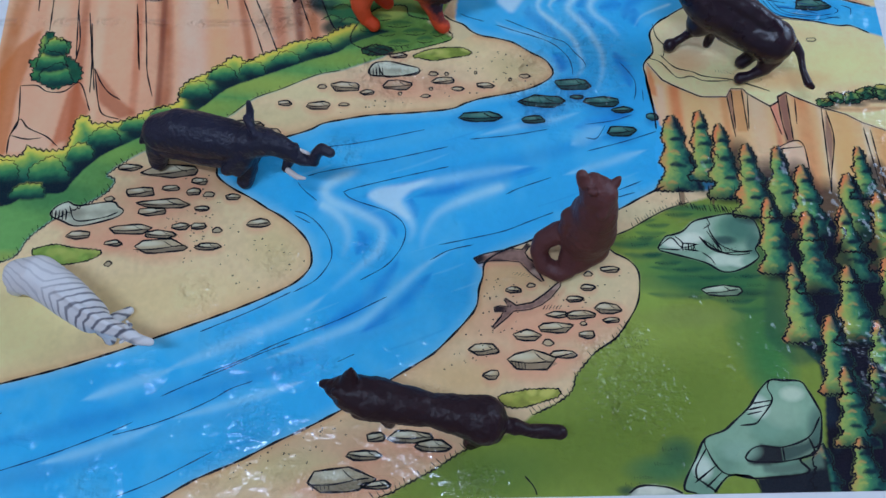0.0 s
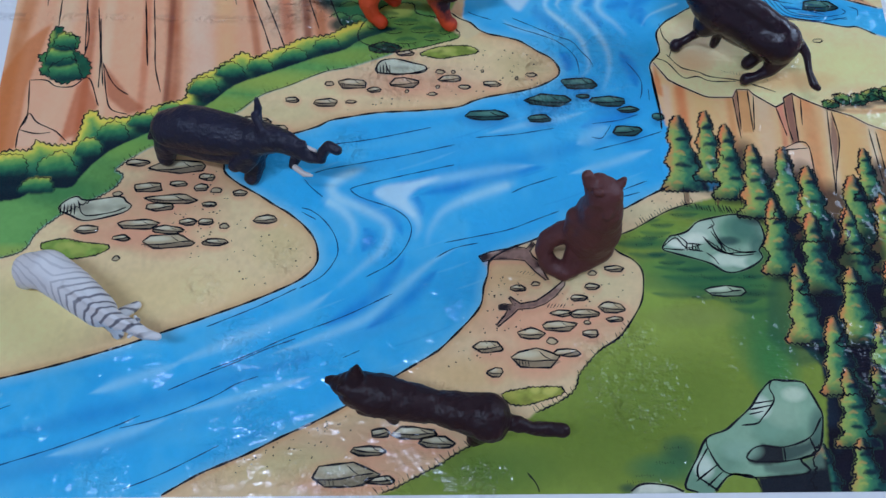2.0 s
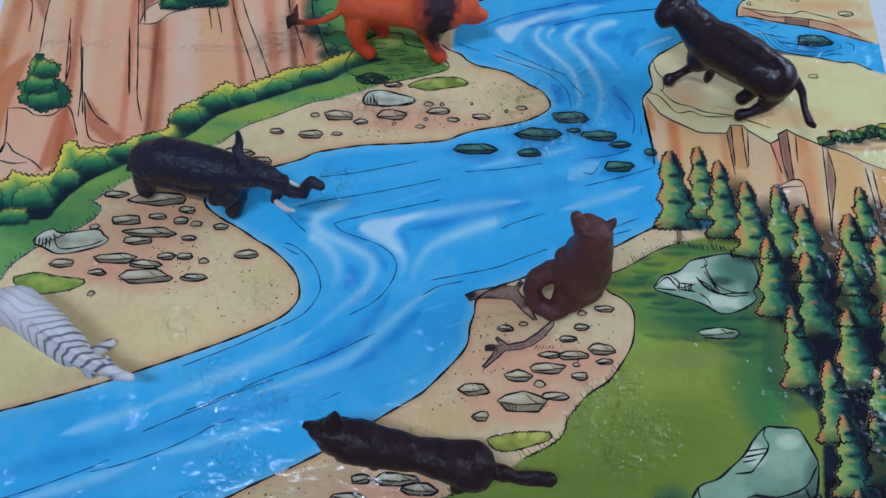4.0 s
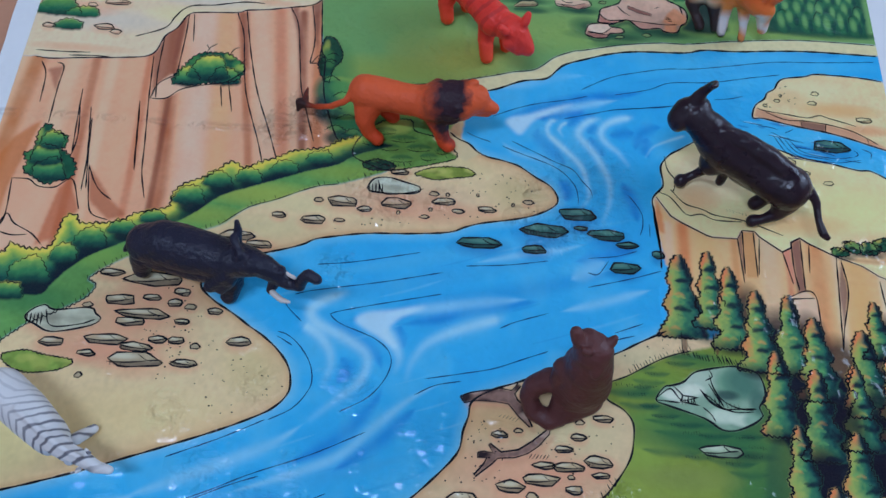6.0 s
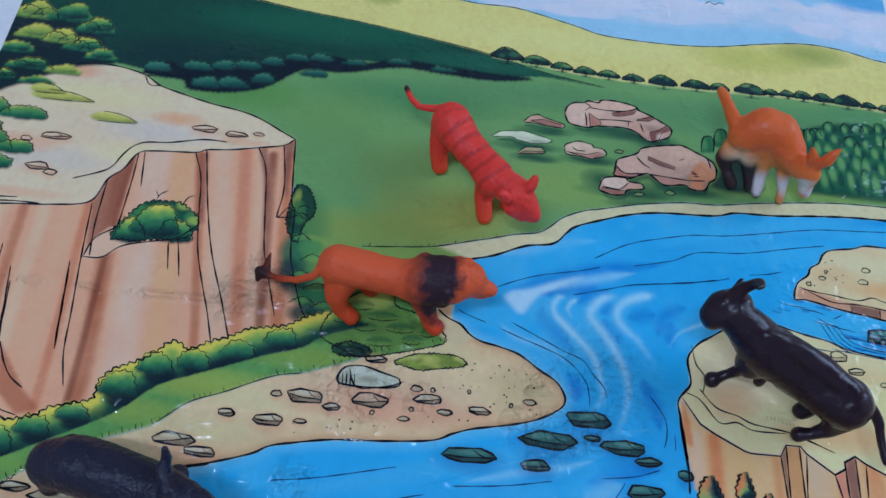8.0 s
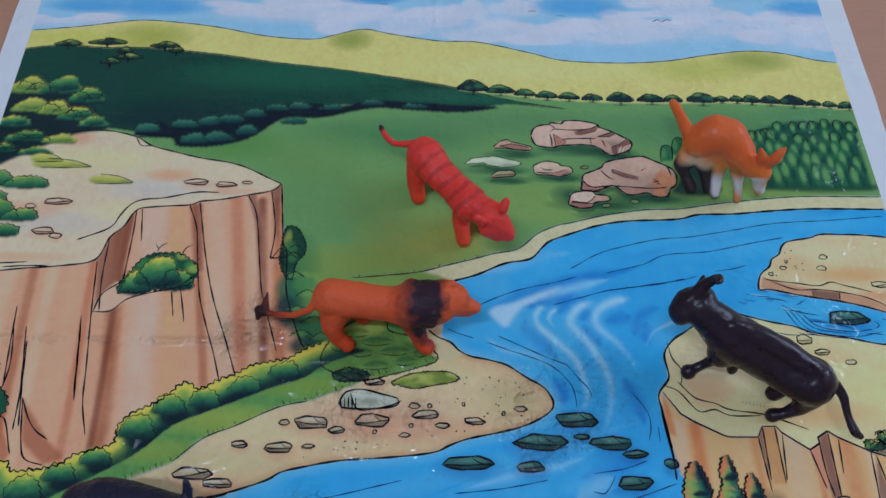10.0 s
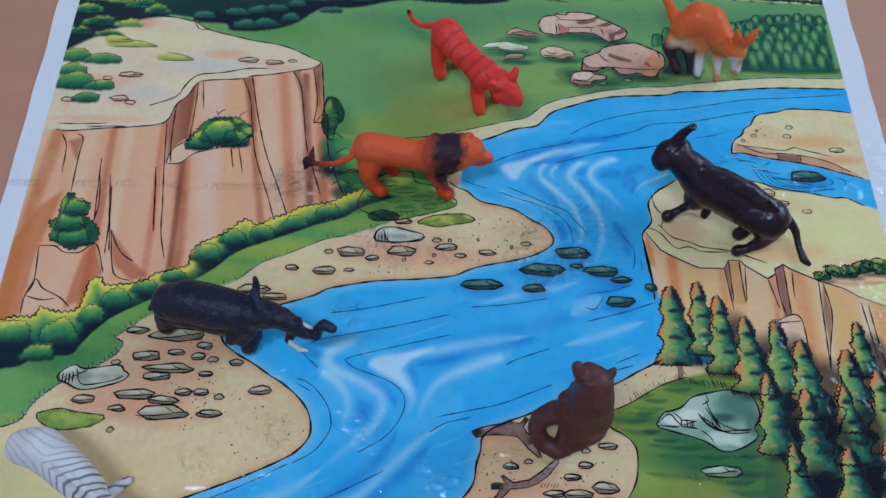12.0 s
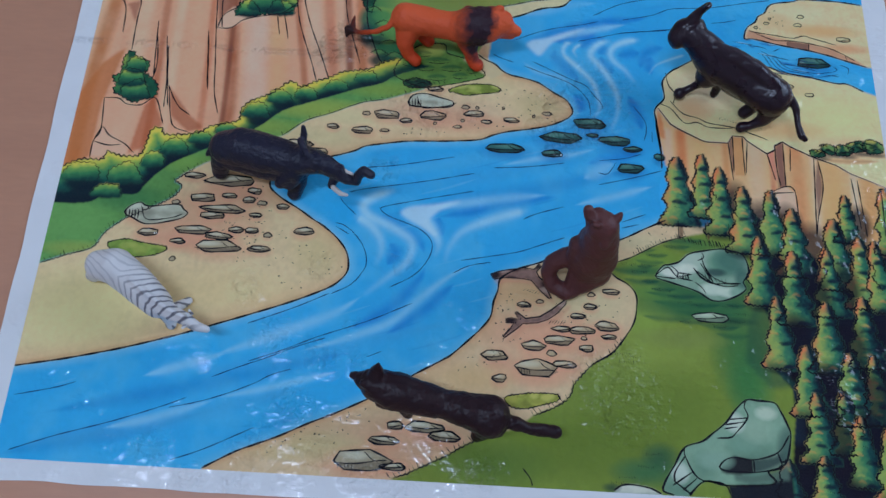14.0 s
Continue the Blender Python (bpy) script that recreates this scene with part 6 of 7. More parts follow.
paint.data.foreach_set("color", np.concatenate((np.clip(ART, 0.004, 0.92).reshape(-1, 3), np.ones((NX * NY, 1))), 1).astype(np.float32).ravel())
data.materials.append(PRINT)
picture = tagged(new("printed_picture", data), "cartoon river, cliffs, meadows and fir wood printed on the vinyl")
picture.parent = mat

for n, (part_name, (verts, faces)) in enumerate(INKED.items()):
    data = bpy.data.meshes.new(part_name)
    z = 0.00006 + 0.00001 * n
    data.from_pydata([(x / 1000, y / 1000, z) for x, y in verts], [], faces)
    data.materials.append(BLUE_INK if part_name == "printed_water_line" else BLACK_INK)
    ob = tagged(new(part_name, data), kind="stuff")
    ob.parent = mat

# the white margin, cut by hand
def cut_edge(a, b, wander):
    n = 60
    return [(a[0] + (b[0] - a[0]) * k / n + wander * noise.noise((k * 0.31, a[0] * 3, a[1] * 5)), a[1] + (b[1] - a[1]) * k / n + wander * noise.noise((a[1] * 4, k * 0.31, b[0] * 3))) for k in range(n)]


corners = [(-0.0162, -0.0145), (0.6992, -0.0185), (0.7025, 0.742), (-0.0192, 0.742)]
rim = [q for a, b in zip(corners, corners[1:] + corners[:1]) for q in cut_edge(a, b, 0.0016)]
bm = bmesh.new()
upper = [bm.verts.new((x, y, -0.00012)) for x, y in rim]
lower = [bm.verts.new((x, y, -0.0009)) for x, y in rim]
bm.faces.new(upper)
bm.faces.new(lower[::-1])
for i in range(len(rim)):
    j = (i + 1) % len(rim)
    bm.faces.new((upper[j], upper[i], lower[i], lower[j]))
part("white_margin", bm, WHITE_VINYL, mat, "white vinyl sheet with an uneven hand-cut edge")

# ---- the toy animals: limbs as chains of (x, y, z, radius) in millimetres ----
LION = [
    [(-38, 5, 33, 12.9), (-21, 4, 31, 12.0), (-1, 2, 30, 11.3), (15, 0, 32, 14.8)],
    [(15, 0, 33, 15.4), (24, 1, 34, 15.6), (30, 1, 35, 14.4)],
    [(34, 2, 37, 13.6), (41, 2, 38, 10.4)],
    [(41, 1, 37, 10.0), (48, 0, 34, 6.4), (54, -1, 32, 5.0)],
    [(40, 0, 29, 6.5), (50, -2, 28, 4.2)],
    [(40, 4, 44, 4.7), (47, 2, 40, 3.5)],
    [(38, 8, 48, 3.5), (40, 8, 49, 3.1)],
    [(-36, 1, 25, 11.7), (-39, -9, 17, 7.2), (-35, -14, 8, 5.3), (-29, -17, 5, 5.6)],
    [(13, -2, 24, 10.8), (17, -11, 14, 6.8), (21, -17, 6, 5.3), (24, -18, 5, 6.0)],
    [(-46, 4, 36, 3.9), (-52, -3, 31, 2.7), (-63, -4, 24, 2.4), (-76, -1, 18, 2.0), (-83, 2, 16, 2.0)],
    [(-80, 0, 17, 2.2), (-85, 2, 16, 3.4), (-88, 3, 15, 3.6), (-89, -2, 13, 1.6)],
    [(-84, 3, 16, 2.8), (-84, 10, 17, 2.0), (-83, 15, 18, 0.9)],
]
LION_AT = (0.31, 0.362)
TIGER = [
    [(-24, 21, 37, 13.8), (-15, 9, 35, 11.9), (-3, -4, 34, 10.8), (7, -18, 36, 12.7)],
    [(10, -21, 38, 10.5), (21, -30, 40, 10.9)],
    [(21, -31, 40, 10.5), (27, -34, 35, 8.7), (33, -38, 30, 5.6)],
    [(19, -37, 36, 6.5), (26, -38, 30, 5.6)],
    [(28, -30, 50, 3.9), (30, -27, 55, 2.5)],
    [(14, -39, 49, 3.5), (10, -39, 53, 2.5)],
    [(-28, 21, 28, 10.7), (-31, 13, 14, 6.7), (-29, 6, 5, 5.6)],
    [(3, -12, 24, 9.0), (2, -20, 13, 6.5), (4, -30, 5, 5.3)],
    [(-28, 32, 38, 3.1), (-38, 33, 34, 2.7), (-47, 35, 32, 2.3), (-53, 41, 32, 2.3), (-57, 49, 33, 2.4)],
]
TIGER_AT = (0.356, 0.455)
DEER = [
    [(-27, 8, 34, 12.5), (-18, 10, 40, 14.5), (-9, 7, 40, 14.2), (0, -2, 35, 11.4)],
    [(1, -6, 35, 9.8), (8, -13, 31, 7.3), (16, -15, 29, 7.5)],
    [(16, -15, 29, 7.5), (17, -17, 22, 5.6), (19, -21, 15, 4.4)],
    [(17, -14, 35, 3.1), (20, -14, 44, 4.3), (22, -12, 49, 3.5), (25, -10, 53, 1.5)],
    [(12, -14, 36, 2.8), (11, -12, 44, 3.9), (8, -10, 51, 1.5)],
    [(-36, 14, 38, 5.1), (-38, 29, 36, 4.4), (-41, 45, 33, 3.3)],
    [(-28, 6, 24, 10.5), (-37, 0, 17, 5.4), (-32, -5, 9, 4.1), (-27, -13, 4, 4.5)],
    [(-11, -3, 24, 6.4), (-9, -10, 11, 3.7), (-10, -19, 4, 3.4)],
    [(3, -6, 22, 6.0), (6, -15, 11, 3.7), (6, -23, 4, 3.3)],
    [(-24, 0, 26, 7.0), (-18, -6, 14, 4.4), (-15, -14, 4, 3.8)],
        [(-17, 4, 29, 10.9), (-6, 1, 29, 10.1), (1, -4, 28, 8.1)],
]
DEER_AT = (0.56, 0.485)
BISON = [
    [(28, -13, 32, 16.0), (15, -7, 33, 13.8), (1, 2, 35, 13.8), (-13, 11, 37, 16.0), (-21, 13, 40, 14.0)],
    [(-23, 15, 42, 14.4), (-33, 22, 48, 12.1), (-42, 27, 52, 10.5)],
    [(-40, 32, 53, 10.1), (-47, 31, 52, 10.3), (-51, 27, 48, 9.0), (-52, 25, 46, 6.6)],
    [(-45, 33, 58, 5.4), (-41, 37, 67, 4.2), (-38, 37, 75, 3.4), (-37, 35, 80, 2.9), (-38.5, 32, 83, 2.4), (-41, 30, 84, 1.7)],
    [(-43, 35, 58, 3.6), (-40, 42, 59, 2.4), (-38, 46, 60, 1.4)],
    [(-16, 12, 28, 13.6), (-20, 9, 22, 9.8)],
    [(0, 4, 26, 11.6), (17, -8, 25, 10.0)],
    [(-23, 15, 53, 6.0), (-8, 10, 50, 8.0), (8, 2, 47, 8.5), (23, -8, 43, 8.5), (33, -14, 38, 8.0)],
    [(-16, 8, 26, 7.6), (-23, 7, 15, 4.2), (-30, 5, 9, 3.2), (-35, 3, 7, 3.0), (-38, 2, 5, 5.2)],
    [(31, -18, 24, 10.0), (28, -24, 13, 5.6), (19, -27, 8, 3.6), (13, -27, 5, 5.0)],
    [(25, -8, 22, 11.7), (23, -9, 10, 5.6), (17, -12, 4, 5.7)],
    [(-7, 11, 26, 8.2), (-7, 7, 12, 4.1), (-8, 4, 4, 3.7)],
    [(41, -13, 36, 3.1), (48, -23, 30, 3.1), (50, -34, 26, 3.1), (53, -43, 24, 3.1), (57, -45, 22, 2.3)],
]
BISON_AT = (0.545, 0.325)
ELEPHANT = [
    [(-19, 6, 34, 12.8), (-6, 6, 36, 15.4), (14, 2, 36, 15.4), (35, -2, 36, 13.4)],
    [(-16, 5, 24, 12.3), (-4, 4, 22, 13.7), (14, 0, 22, 13.5), (31, -5, 25, 11.5)],
    [(39, -3, 38, 12.3), (54, -6, 43, 9.9)],
    [(61, -8, 43, 8.4), (71, -13, 41, 6.0), (78, -17, 39, 4.7), (85, -19, 40, 3.8), (87, -16, 45, 3.9), (91, -14, 49, 3.9), (97, -17, 49, 3.8)],
    [(43, 4, 46, 2.9), (44, 11, 54, 3.0), (44, 14, 60, 2.1)],
    [(48, -5, 52, 3.4), (42, 6, 54, 2.5)],
    [(43, -8, 44, 3.9), (34, -14, 34, 5.2), (25, -18, 26, 4.9)],
    [(45, -6, 44, 3.4), (37, -14, 30, 5.7), (31, -19, 24, 4.0)],
    [(36, -5, 26, 8.8), (36, -10, 14, 7.1), (32, -17, 5, 6.3)],
    [(-24, 3, 22, 9.7), (-29, 1, 10, 7.7), (-30, -2, 5, 6.5)],
    [(70, -13, 38, 3.9), (65, -19, 30, 3.5)],
    [(73, -10, 44, 3.0), (73, -13, 46, 2.5)],
    [(-29, 8, 34, 3.4), (-36, 4, 24, 1.8)],
    [(71, -9, 42, 1.7), (76, -12, 43, 1.5), (82, -15, 44, 1.3)],
    [(67, -22, 33, 2.2), (73, -26, 31, 2.0), (78, -27, 31, 1.2)],
]
ELEPHANT_AT = (0.16, 0.232)
ZEBRA = [
    [(-23, 14, 28, 11.8), (-11, 13, 31, 13.6), (5, 2, 30, 13.1), (24, -13, 28, 10.7)],
    [(25, -13, 32, 8.2), (38, -21, 35, 5.8), (47, -24, 35, 4.8)],
    [(47, -24, 35, 4.8), (54, -28, 30, 4.1), (61, -29, 26, 2.8)],
    [(54, -22, 42, 1.6), (52, -20, 44, 1.2)],
    [(50, -31, 42, 2.0), (49, -33, 43, 1.2)],
    [(25, -16, 18, 5.9), (27, -20, 9, 4.2), (27, -22, 4, 4.3)],
    [(32, -11, 14, 4.2), (35, -5, 5, 3.8), (37, -3, 4, 3.4)],
    [(-27, 13, 18, 8.4), (-38, 12, 8, 5.2), (-38, 12, 4, 4.7)],
    [(-14, 19, 16, 7.6), (-16, 22, 6, 4.3), (-17, 22, 4, 4.0)],
    [(-29, 15, 36, 2.1), (-34, 10, 24, 1.7)],
    [(6, 1, 42, 2.4), (24, -12, 40, 2.2), (38, -20, 41, 2.0), (48, -24, 40, 1.8)],
]
ZEBRA_AT = (0.085, 0.125)
BEAR = [
    [(0, 3, 24, 16.0), (1, 5, 38, 17.2), (0, 9, 54, 15.2)],
    [(0, 8, 58, 14.4), (-1, 13, 74, 11.7)],
    [(-2, 13, 76, 11.6), (-5, 17, 78, 9.4)],
    [(-12, 17, 85, 4.6), (-14, 20, 89, 4.0)],
    [(7, 17, 83, 3.2), (9, 19, 86, 2.0)],
    [(-10, 10, 88, 2.3), (-7, 9, 88, 2.3)],
    [(-9, 6, 30, 9.5), (-18, 7, 26, 8.4), (-27, 4, 20, 7.2), (-30, -2, 13, 6.2), (-26, -10, 7, 6.6), (-15, -15, 7, 7.0)],
    [(-13, 9, 48, 7.6), (-13, 5, 36, 6.8), (-9, -2, 23, 6.8), (-11, -13, 9, 7.4)],
    [(4, 0, 20, 13.8), (-4, -8, 12, 9.7)],
    [(-1, 9, 77, 7.0), (0, 3, 75, 4.6), (0, 0, 74, 3.2)],
]
BEAR_AT = (0.425, 0.16)
WOLF = [
    [(-41, 5, 45, 11.4), (-29, 2, 43, 13.3), (-15, -1, 42, 12.1), (7, -5, 40, 10.7), (22, -8, 39, 12.5), (37, -11, 37, 14.8)],
    [(-33, 1, 36, 11.7), (-21, -2, 34, 10.2)],
    [(-44, 7, 48, 9.4), (-50, 8, 46, 6.5), (-55, 10, 44, 3.6), (-59, 11, 44, 3.0)],
    [(-42, 10, 54, 6.0), (-41, 13, 60, 4.0), (-40, 16, 66, 1.4)],
    [(-46, 4, 52, 4.6), (-50, 4, 55, 2.8)],
    [(37, -12, 24, 12.0), (34, -18, 10, 7.0), (31, -21, 4, 5.3)],
    [(-21, -2, 24, 8.0), (-21, -7, 8, 5.0), (-21, -8, 4, 4.1)],
    [(52, -14, 36, 5.5), (64, -17, 32, 4.3), (77, -17, 28, 5.0), (84, -18, 27, 4.8)],
    [(-33, 4, 36, 9.4), (-37, -2, 28, 5.6)],
]
WOLF_AT = (0.315, 0.055)


def ball_shape(rounds):
    bm = bmesh.new()
    bmesh.ops.create_icosphere(bm, subdivisions=rounds, radius=1)
    made = np.array([v.co[:] for v in bm.verts]), np.array([[v.index for v in f.verts] for f in bm.faces])
    bm.free()
    return made


BALLS = {2: ball_shape(2), 3: ball_shape(3)}


def beads(chains, flats=()):
    """Tapering limbs: close-set balls from point to point, in metres, later fused into one skin."""
    verts, faces, count = [], [], 0

    def ball(m, rounds):
        nonlocal count
        v, f = BALLS[rounds]
        verts.append(v @ np.array(m.to_3x3()).T + np.array(m.translation))
        faces.append(f + count)
        count += len(v)

    for chain in chains:
        for (x0, y0, z0, r0), (x1, y1, z1, r1) in zip(chain, chain[1:]):
            n = max(2, int(math.dist((x0, y0, z0), (x1, y1, z1)) / (0.35 * min(r0, r1)) + 1))
            for k in range(n + 1):
                r = r0 + (r1 - r0) * k / n
                ball(Matrix.Translation((Vector((x0, y0, z0)).lerp((x1, y1, z1), k / n)) / 1000) @ Matrix.Scale(r / 1000, 4), 3 if r > 11 else 2)
    for place, size, turn in flats:
        ball(pose(*(v / 1000 for v in place), *turn) @ Matrix.Diagonal((*(v / 1000 for v in size), 1)), 3)
    return np.vstack(verts), np.vstack(faces)


def skinned(name, verts, faces, material, voxel, rounds):
    data = bpy.data.meshes.new(name)
    data.from_pydata(verts.tolist(), [], faces.tolist())
    data.materials.append(material)
    ob = new(name, data)
    skin = ob.modifiers.new("skin", "REMESH")
    skin.mode, skin.voxel_size, skin.use_smooth_shade = "VOXEL", voxel, True
    soft = ob.modifiers.new("soft", "SMOOTH")
    soft.factor, soft.iterations = 0.5, rounds
    return ob


def figurine(name, chains, at, material, label, category, voxel=0.0009, flats=(), lumps=0.0016, lump_size=0.011, rounds=9):
    """A moulded toy animal, one skin over fused limbs, standing on the mat."""
    verts, faces = beads(chains, flats)
    verts[:, 2] = np.maximum(verts[:, 2], 0.0)
    ob = skinned(name, verts, faces, material, voxel, rounds)
    ob.location = (*at, 0.0003)
    tex = bpy.data.textures.new("fur_lumps", "CLOUDS")
    tex.noise_scale, tex.noise_depth = lump_size, 2
    fur = ob.modifiers.new("fur", "DISPLACE")
    fur.texture, fur.strength, fur.mid_level, fur.texture_coords = tex, lumps, 0.5, "LOCAL"
    return tagged(ob, label, category, "toy animals on the mat")


def fitting(name, chain, owner, material, label=""):
    """A small moulded piece of a figure, set into its skin."""
    ob = skinned(name, *beads([chain]), material, 0.0006, 4)
    ob.parent = owner
    return tagged(ob, label) if label else ob


def locks(x0, x1, radius, centre, count, seed, length=9.0):
    """Locks of a mane: short tapering strands that lie back round a neck along x."""
    r = np.random.RandomState(seed)
    out = []
    for k in range(count):
        a, x = r.uniform(0, 2 * math.pi), r.uniform(x0, x1)
        sy, sz = math.cos(a), math.sin(a)
        cy, cz = centre
        q = radius * r.uniform(0.93, 1.02)
        l = length * r.uniform(0.7, 1.2)
        out.append([(x, cy + sy * (q - 2), cz + sz * (q - 2), 3.0), (x - l * 0.5, cy + sy * (q + 1), cz + sz * (q + 1) - 1, 2.4), (x - l, cy + sy * (q + 0.5), cz + sz * (q + 0.5) - 2.5, 1.1)])
    return out


def other_side(chain, dx, dy):
    """The limb's fellow on the far side, its root sunk into the body."""
    x0, y0, z0, r0 = chain[0]
    return [(x0 + dx * 0.4, y0 + dy * 0.4, z0 - 4, r0 * 0.6)] + [(x + dx, y + dy, z, r * 0.95) for x, y, z, r in chain[1:]]


def axis(t, place, way, lo, hi):
    """0 to 1 between two planes across the figure, way in its own millimetres."""
    n = t.nodes.new("ShaderNodeVectorMath")
    n.operation = "DOT_PRODUCT"
    t.links.new(place, n.inputs[0])
    n.inputs[1].default_value = way
    r = add(t, "ShaderNodeMapRange", **{"From Min": lo / 1000, "From Max": hi / 1000})
    t.links.new(n.outputs["Value"], r.inputs["Value"])
    return r.outputs["Result"]


def near_to(t, place, x, y, z, inner, outer):
    n = t.nodes.new("ShaderNodeVectorMath")
    n.operation = "DISTANCE"
    t.links.new(place, n.inputs[0])
    n.inputs[1].default_value = (x / 1000, y / 1000, z / 1000)
    r = add(t, "ShaderNodeMapRange", **{"From Min": outer / 1000, "From Max": inner / 1000})
    t.links.new(n.outputs["Value"], r.inputs["Value"])
    return r.outputs["Result"]


def wobble(t, place, amount, scale):
    """The place, jittered, so that painted borders are uneven."""
    n = add(t, "ShaderNodeTexNoise", Scale=scale, Detail=2.0)
    t.links.new(place, n.inputs["Vector"])
    m = t.nodes.new("ShaderNodeVectorMath")
    m.operation = "MULTIPLY_ADD"
    t.links.new(n.outputs["Color"], m.inputs[0])
    m.inputs[1].default_value = (amount, amount, amount)
    t.links.new(place, m.inputs[2])
    return m.outputs["Vector"]


def bands(t, place, way, pitch, wander, sharp):
    """Stripes across a direction."""
    where = wobble(t, place, wander, 55)
    n = t.nodes.new("ShaderNodeVectorMath")
    n.operation = "DOT_PRODUCT"
    t.links.new(where, n.inputs[0])
    n.inputs[1].default_value = way
    wave = sums(t, "SINE", sums(t, "MULTIPLY", n.outputs["Value"], 2 * math.pi * 1000 / pitch))
    return ramp(t, sums(t, "MULTIPLY_ADD", wave, 0.5, 0.5), [(sharp, 0.0), (min(1.0, sharp + 0.25), 1.0)])


def lion_paint(t, place):
    where = wobble(t, place, 0.014, 140)
    mane = sums(t, "MULTIPLY", axis(t, where, (1, 0, 0), 8, 24), axis(t, where, (1, 0.1, -0.15), 37, 30))
    under = axis(t, where, (0.5, 0, 1), 30, 38)
    c = blend(t, axis(t, place, (0, 0, 1), 2, 40), pigment(190, 62, 30), pigment(200, 84, 50))
    c = blend(t, sums(t, "MULTIPLY", mane, under), c, pigment(44, 26, 38))
    return blend(t, axis(t, where, (1, 0, 0), -58, -78), c, pigment(46, 24, 24))


def tiger_paint(t, place):
    stripes = bands(t, place, (0.55, -0.72, -0.1), 9.5, 0.009, 0.62)
    body = sums(t, "MULTIPLY", axis(t, place, (0.1, 0, 1), 20, 34), near_to(t, place, -5, -2, 36, 26, 40))
    c = blend(t, axis(t, place, (0, 0, 1), 3, 22), pigment(212, 70, 32), pigment(212, 54, 46))
    c = blend(t, sums(t, "MULTIPLY", sums(t, "MULTIPLY", stripes, body), 0.5), c, pigment(150, 30, 34))
    return blend(t, near_to(t, place, *TIGER[-1][-1][:3], 3, 6), c, pigment(50, 20, 20))


def deer_paint(t, place):
    where = wobble(t, place, 0.008, 90)
    c = blend(t, axis(t, where, (0, 0, 1), 24, 44), pigment(206, 128, 58), pigment(206, 92, 40))
    belly = sums(t, "MULTIPLY", axis(t, where, (0, 0.3, 1), 24, 15), axis(t, where, (1, 0, 0), -20, -10))
    c = blend(t, belly, c, pigment(200, 196, 206))
    rump = DEER[6][0]
    c = blend(t, near_to(t, where, rump[0] + 4, rump[1] - 6, rump[2], 5, 16), c, pigment(202, 178, 156))
    front = DEER[8][-1]
    c = blend(t, near_to(t, where, front[0], front[1], 7, 7, 13), c, pigment(204, 130, 76))
    hind = sums(t, "MULTIPLY", axis(t, where, (1, 0, 0), -16, -24), axis(t, where, (0, 0, 1), 20, 13))
    c = blend(t, hind, c, pigment(62, 40, 36))
    inner = sums(t, "MULTIPLY", axis(t, place, (1, 0, 0.1), -11.5, -14), axis(t, place, (0, 0, 1), 25, 19))
    c = blend(t, inner, c, pigment(48, 36, 40))
    c = blend(t, axis(t, where, (0, 0, 1), 9, 6), c, pigment(50, 40, 44))
    cheek = DEER[2][0]
    c = blend(t, near_to(t, where, cheek[0], cheek[1] - 5, cheek[2], 5, 9), c, pigment(206, 192, 184))
    return blend(t, near_to(t, where, *DEER[2][-1][:3], 4, 8), c, pigment(206, 126, 66))


def zebra_paint(t, place):
    where = wobble(t, place, 0.005, 75)
    along = axis(t, where, (0.78, -0.62, 0.1), 0, 1000)
    lateral = sums(t, "ABSOLUTE", sums(t, "SUBTRACT", axis(t, where, (0.62, 0.78, 0), -1000, 1000), 0.5016))
    swept = sums(t, "MULTIPLY_ADD", axis(t, place, (0.78, -0.62, 0), 16, -30), 2.6, 0.9)
    wave = sums(t, "SINE", sums(t, "MULTIPLY", sums(t, "SUBTRACT", along, sums(t, "MULTIPLY", lateral, swept)), 2 * math.pi * 1000 / 6.4))
    stripes = ramp(t, sums(t, "MULTIPLY_ADD", wave, 0.5, 0.5), [(0.66, 0.0), (0.95, 1.0)])
    c = blend(t, noise_at(t, place, 70), pigment(184, 186, 202), pigment(204, 204, 216))
    body = sums(t, "MULTIPLY", sums(t, "MULTIPLY_ADD", axis(t, place, (0.78, -0.62, 0), -6, 22), 0.72, 0.28), axis(t, place, (0.78, -0.62, 0), 64, 56))
    return blend(t, sums(t, "MULTIPLY", sums(t, "MULTIPLY", stripes, body), 0.85), c, pigment(62, 62, 82))


def flat_paint(a, b):
    return lambda t, place: blend(t, noise_at(t, place, 45, 3), pigment(*a), pigment(*b))


def elephant_paint(t, place):
    return blend(t, noise_at(t, place, 45, 3), pigment(20, 21, 40), pigment(32, 32, 54))


def bison_paint(t, place):
    c = blend(t, noise_at(t, place, 40, 3), pigment(26, 13, 26), pigment(36, 19, 34))
    for x, y, z in ((-4, 1, 4), (22, -14, 3)):
        c = blend(t, near_to(t, place, x, y, z, 1.5, 4.0), c, pigment(190, 184, 190))
    return c


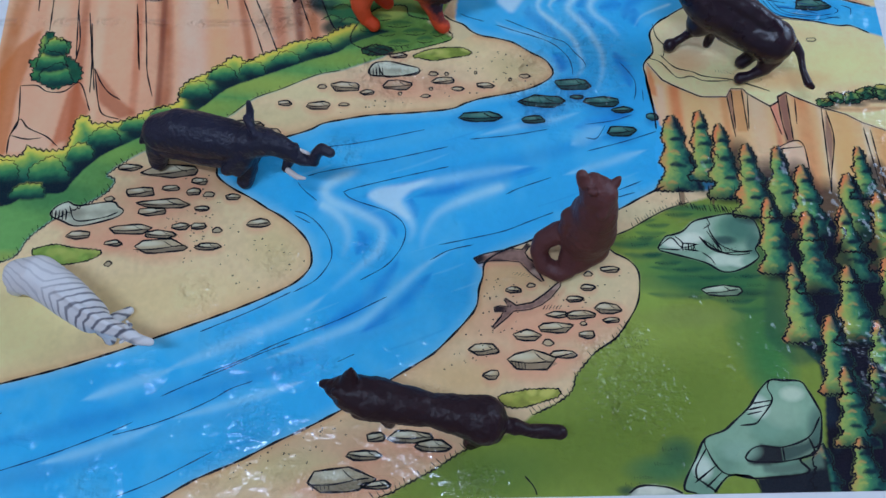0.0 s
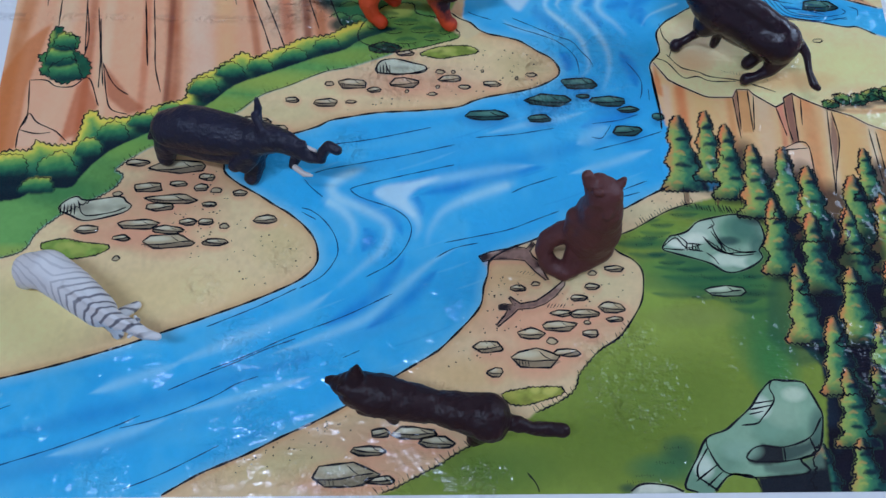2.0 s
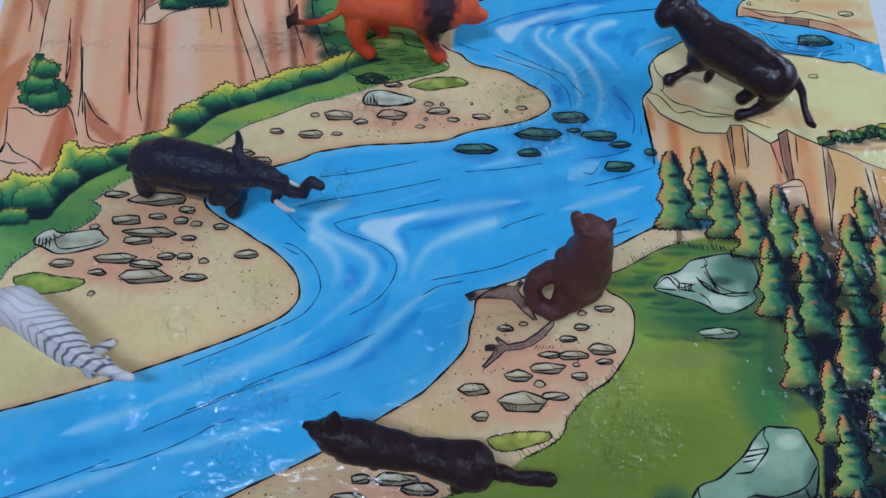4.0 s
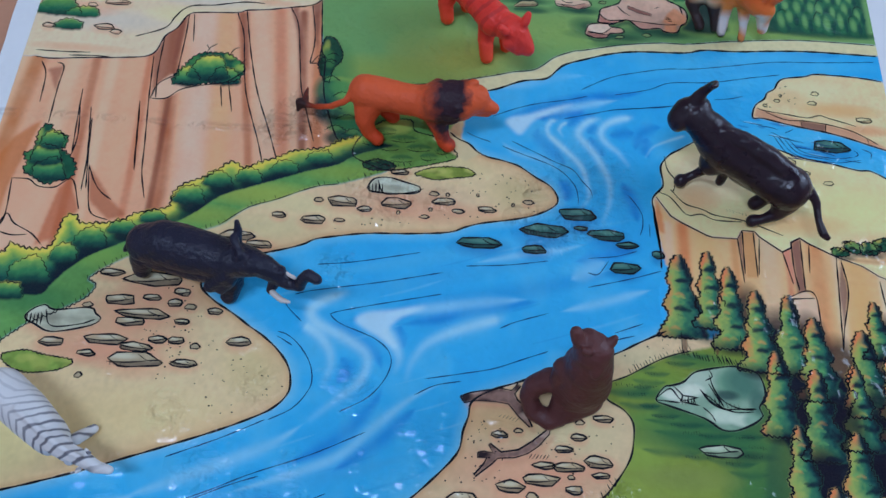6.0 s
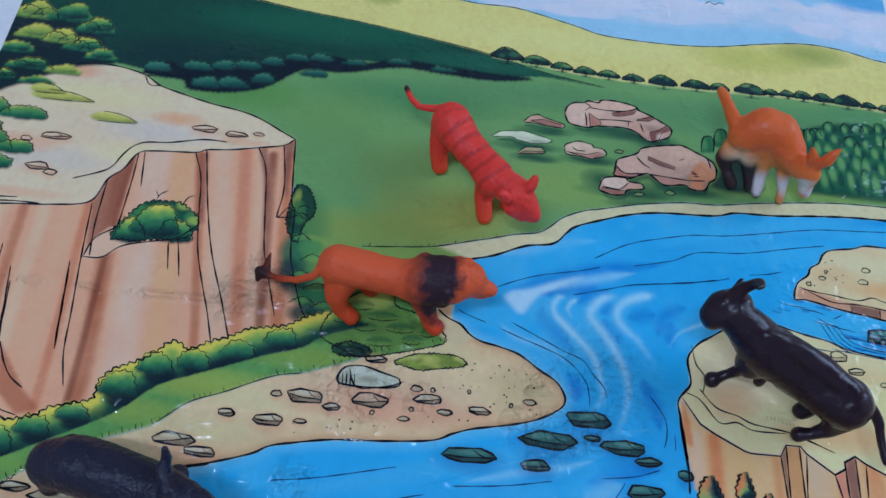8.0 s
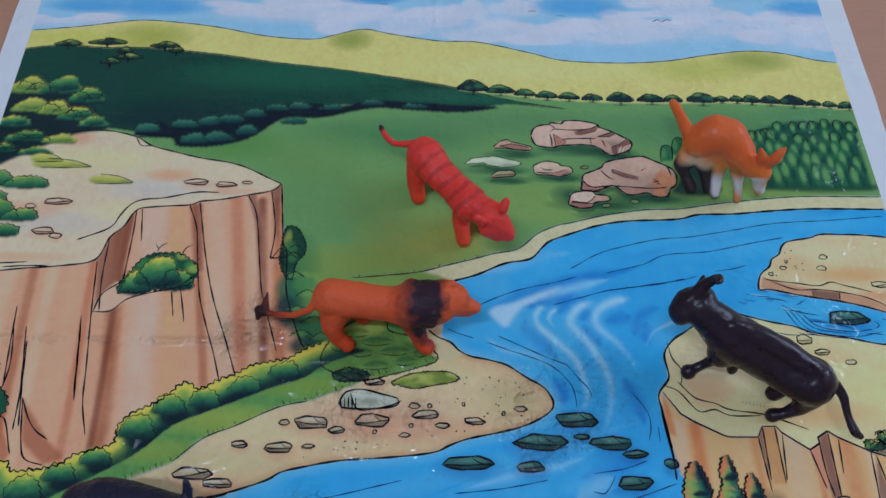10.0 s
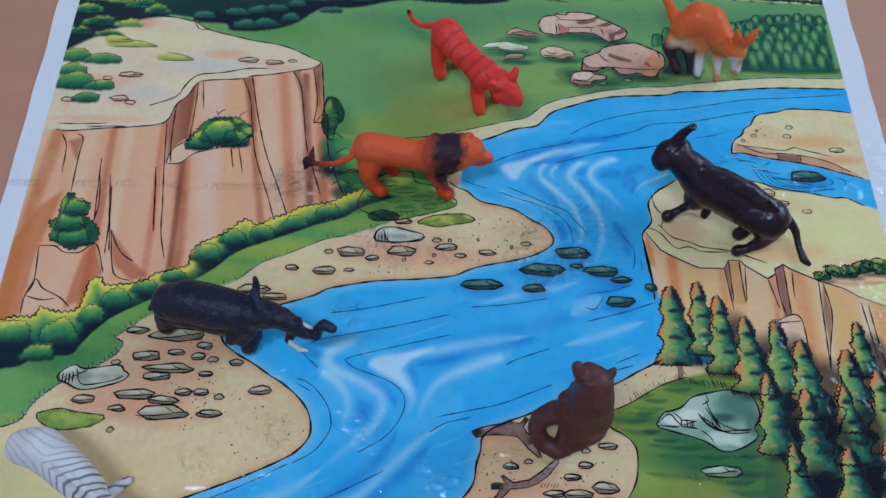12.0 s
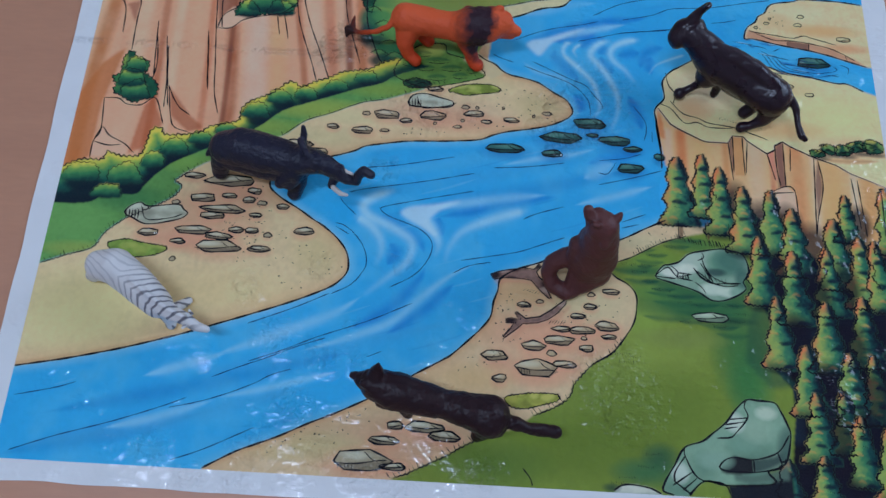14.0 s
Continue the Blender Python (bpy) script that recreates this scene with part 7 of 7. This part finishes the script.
figurine("toy_lion", LION + locks(15, 33, 13.8, (1, 34), 80, 3, 6.5) + [other_side(LION[7], 10, 20), other_side(LION[8], -10, 19)], LION_AT, moulded("lion_plastic", lion_paint, 0.5, 0.3, 420, 0.25), "orange plastic toy lion with a dark mane", "toy lion")
figurine("toy_tiger", TIGER + [other_side(TIGER[6], 15, 13), other_side(TIGER[7], 15, 12)], TIGER_AT, moulded("tiger_plastic", tiger_paint, 0.5, 0.35), "red-orange plastic toy tiger with darker stripes", "toy tiger")
figurine("toy_deer", DEER, DEER_AT, moulded("deer_plastic", deer_paint, 0.45, 0.15), "orange and white plastic toy deer with its head lowered", "toy deer", rounds=15)
figurine("toy_bull", BISON, BISON_AT, moulded("bull_plastic", bison_paint, 0.3, 0.25, 260, 0.36), "glossy dark brown plastic toy bull with horns", "toy bull", lumps=0.0016, lump_size=0.015, rounds=14)
elephant = figurine("toy_elephant", ELEPHANT[:-2] + [other_side(ELEPHANT[8], 4, 18), other_side(ELEPHANT[9], 6, 18)], ELEPHANT_AT, moulded("elephant_plastic", elephant_paint, 0.36, 0.5, 420, 0.32), "black plastic toy elephant with a raised trunk", "toy elephant")
TUSK = moulded("tusk_plastic", flat_paint((186, 180, 190), (204, 198, 204)), 0.4, 0.1)
for chain in ELEPHANT[-2:]:
    fitting("tusk", chain, elephant, TUSK, "white plastic tusk")
figurine("toy_zebra", ZEBRA, ZEBRA_AT, moulded("zebra_plastic", zebra_paint, 0.5, 0.1), "white plastic toy zebra with grey stripes", "toy zebra", lumps=0.0008)
figurine("toy_bear", BEAR, BEAR_AT, moulded("bear_plastic", flat_paint((68, 34, 38), (88, 48, 48)), 0.5, 0.3), "brown plastic toy bear sitting upright", "toy bear")
figurine("toy_wolf", WOLF + [other_side(WOLF[5], 4, 14), other_side(WOLF[6], 3, 14)], WOLF_AT, moulded("wolf_plastic", flat_paint((26, 14, 22), (40, 23, 30)), 0.42, 0.3, 300, 0.22), "black-brown plastic toy wolf with pricked ears", "toy wolf", lumps=0.0024, lump_size=0.009)
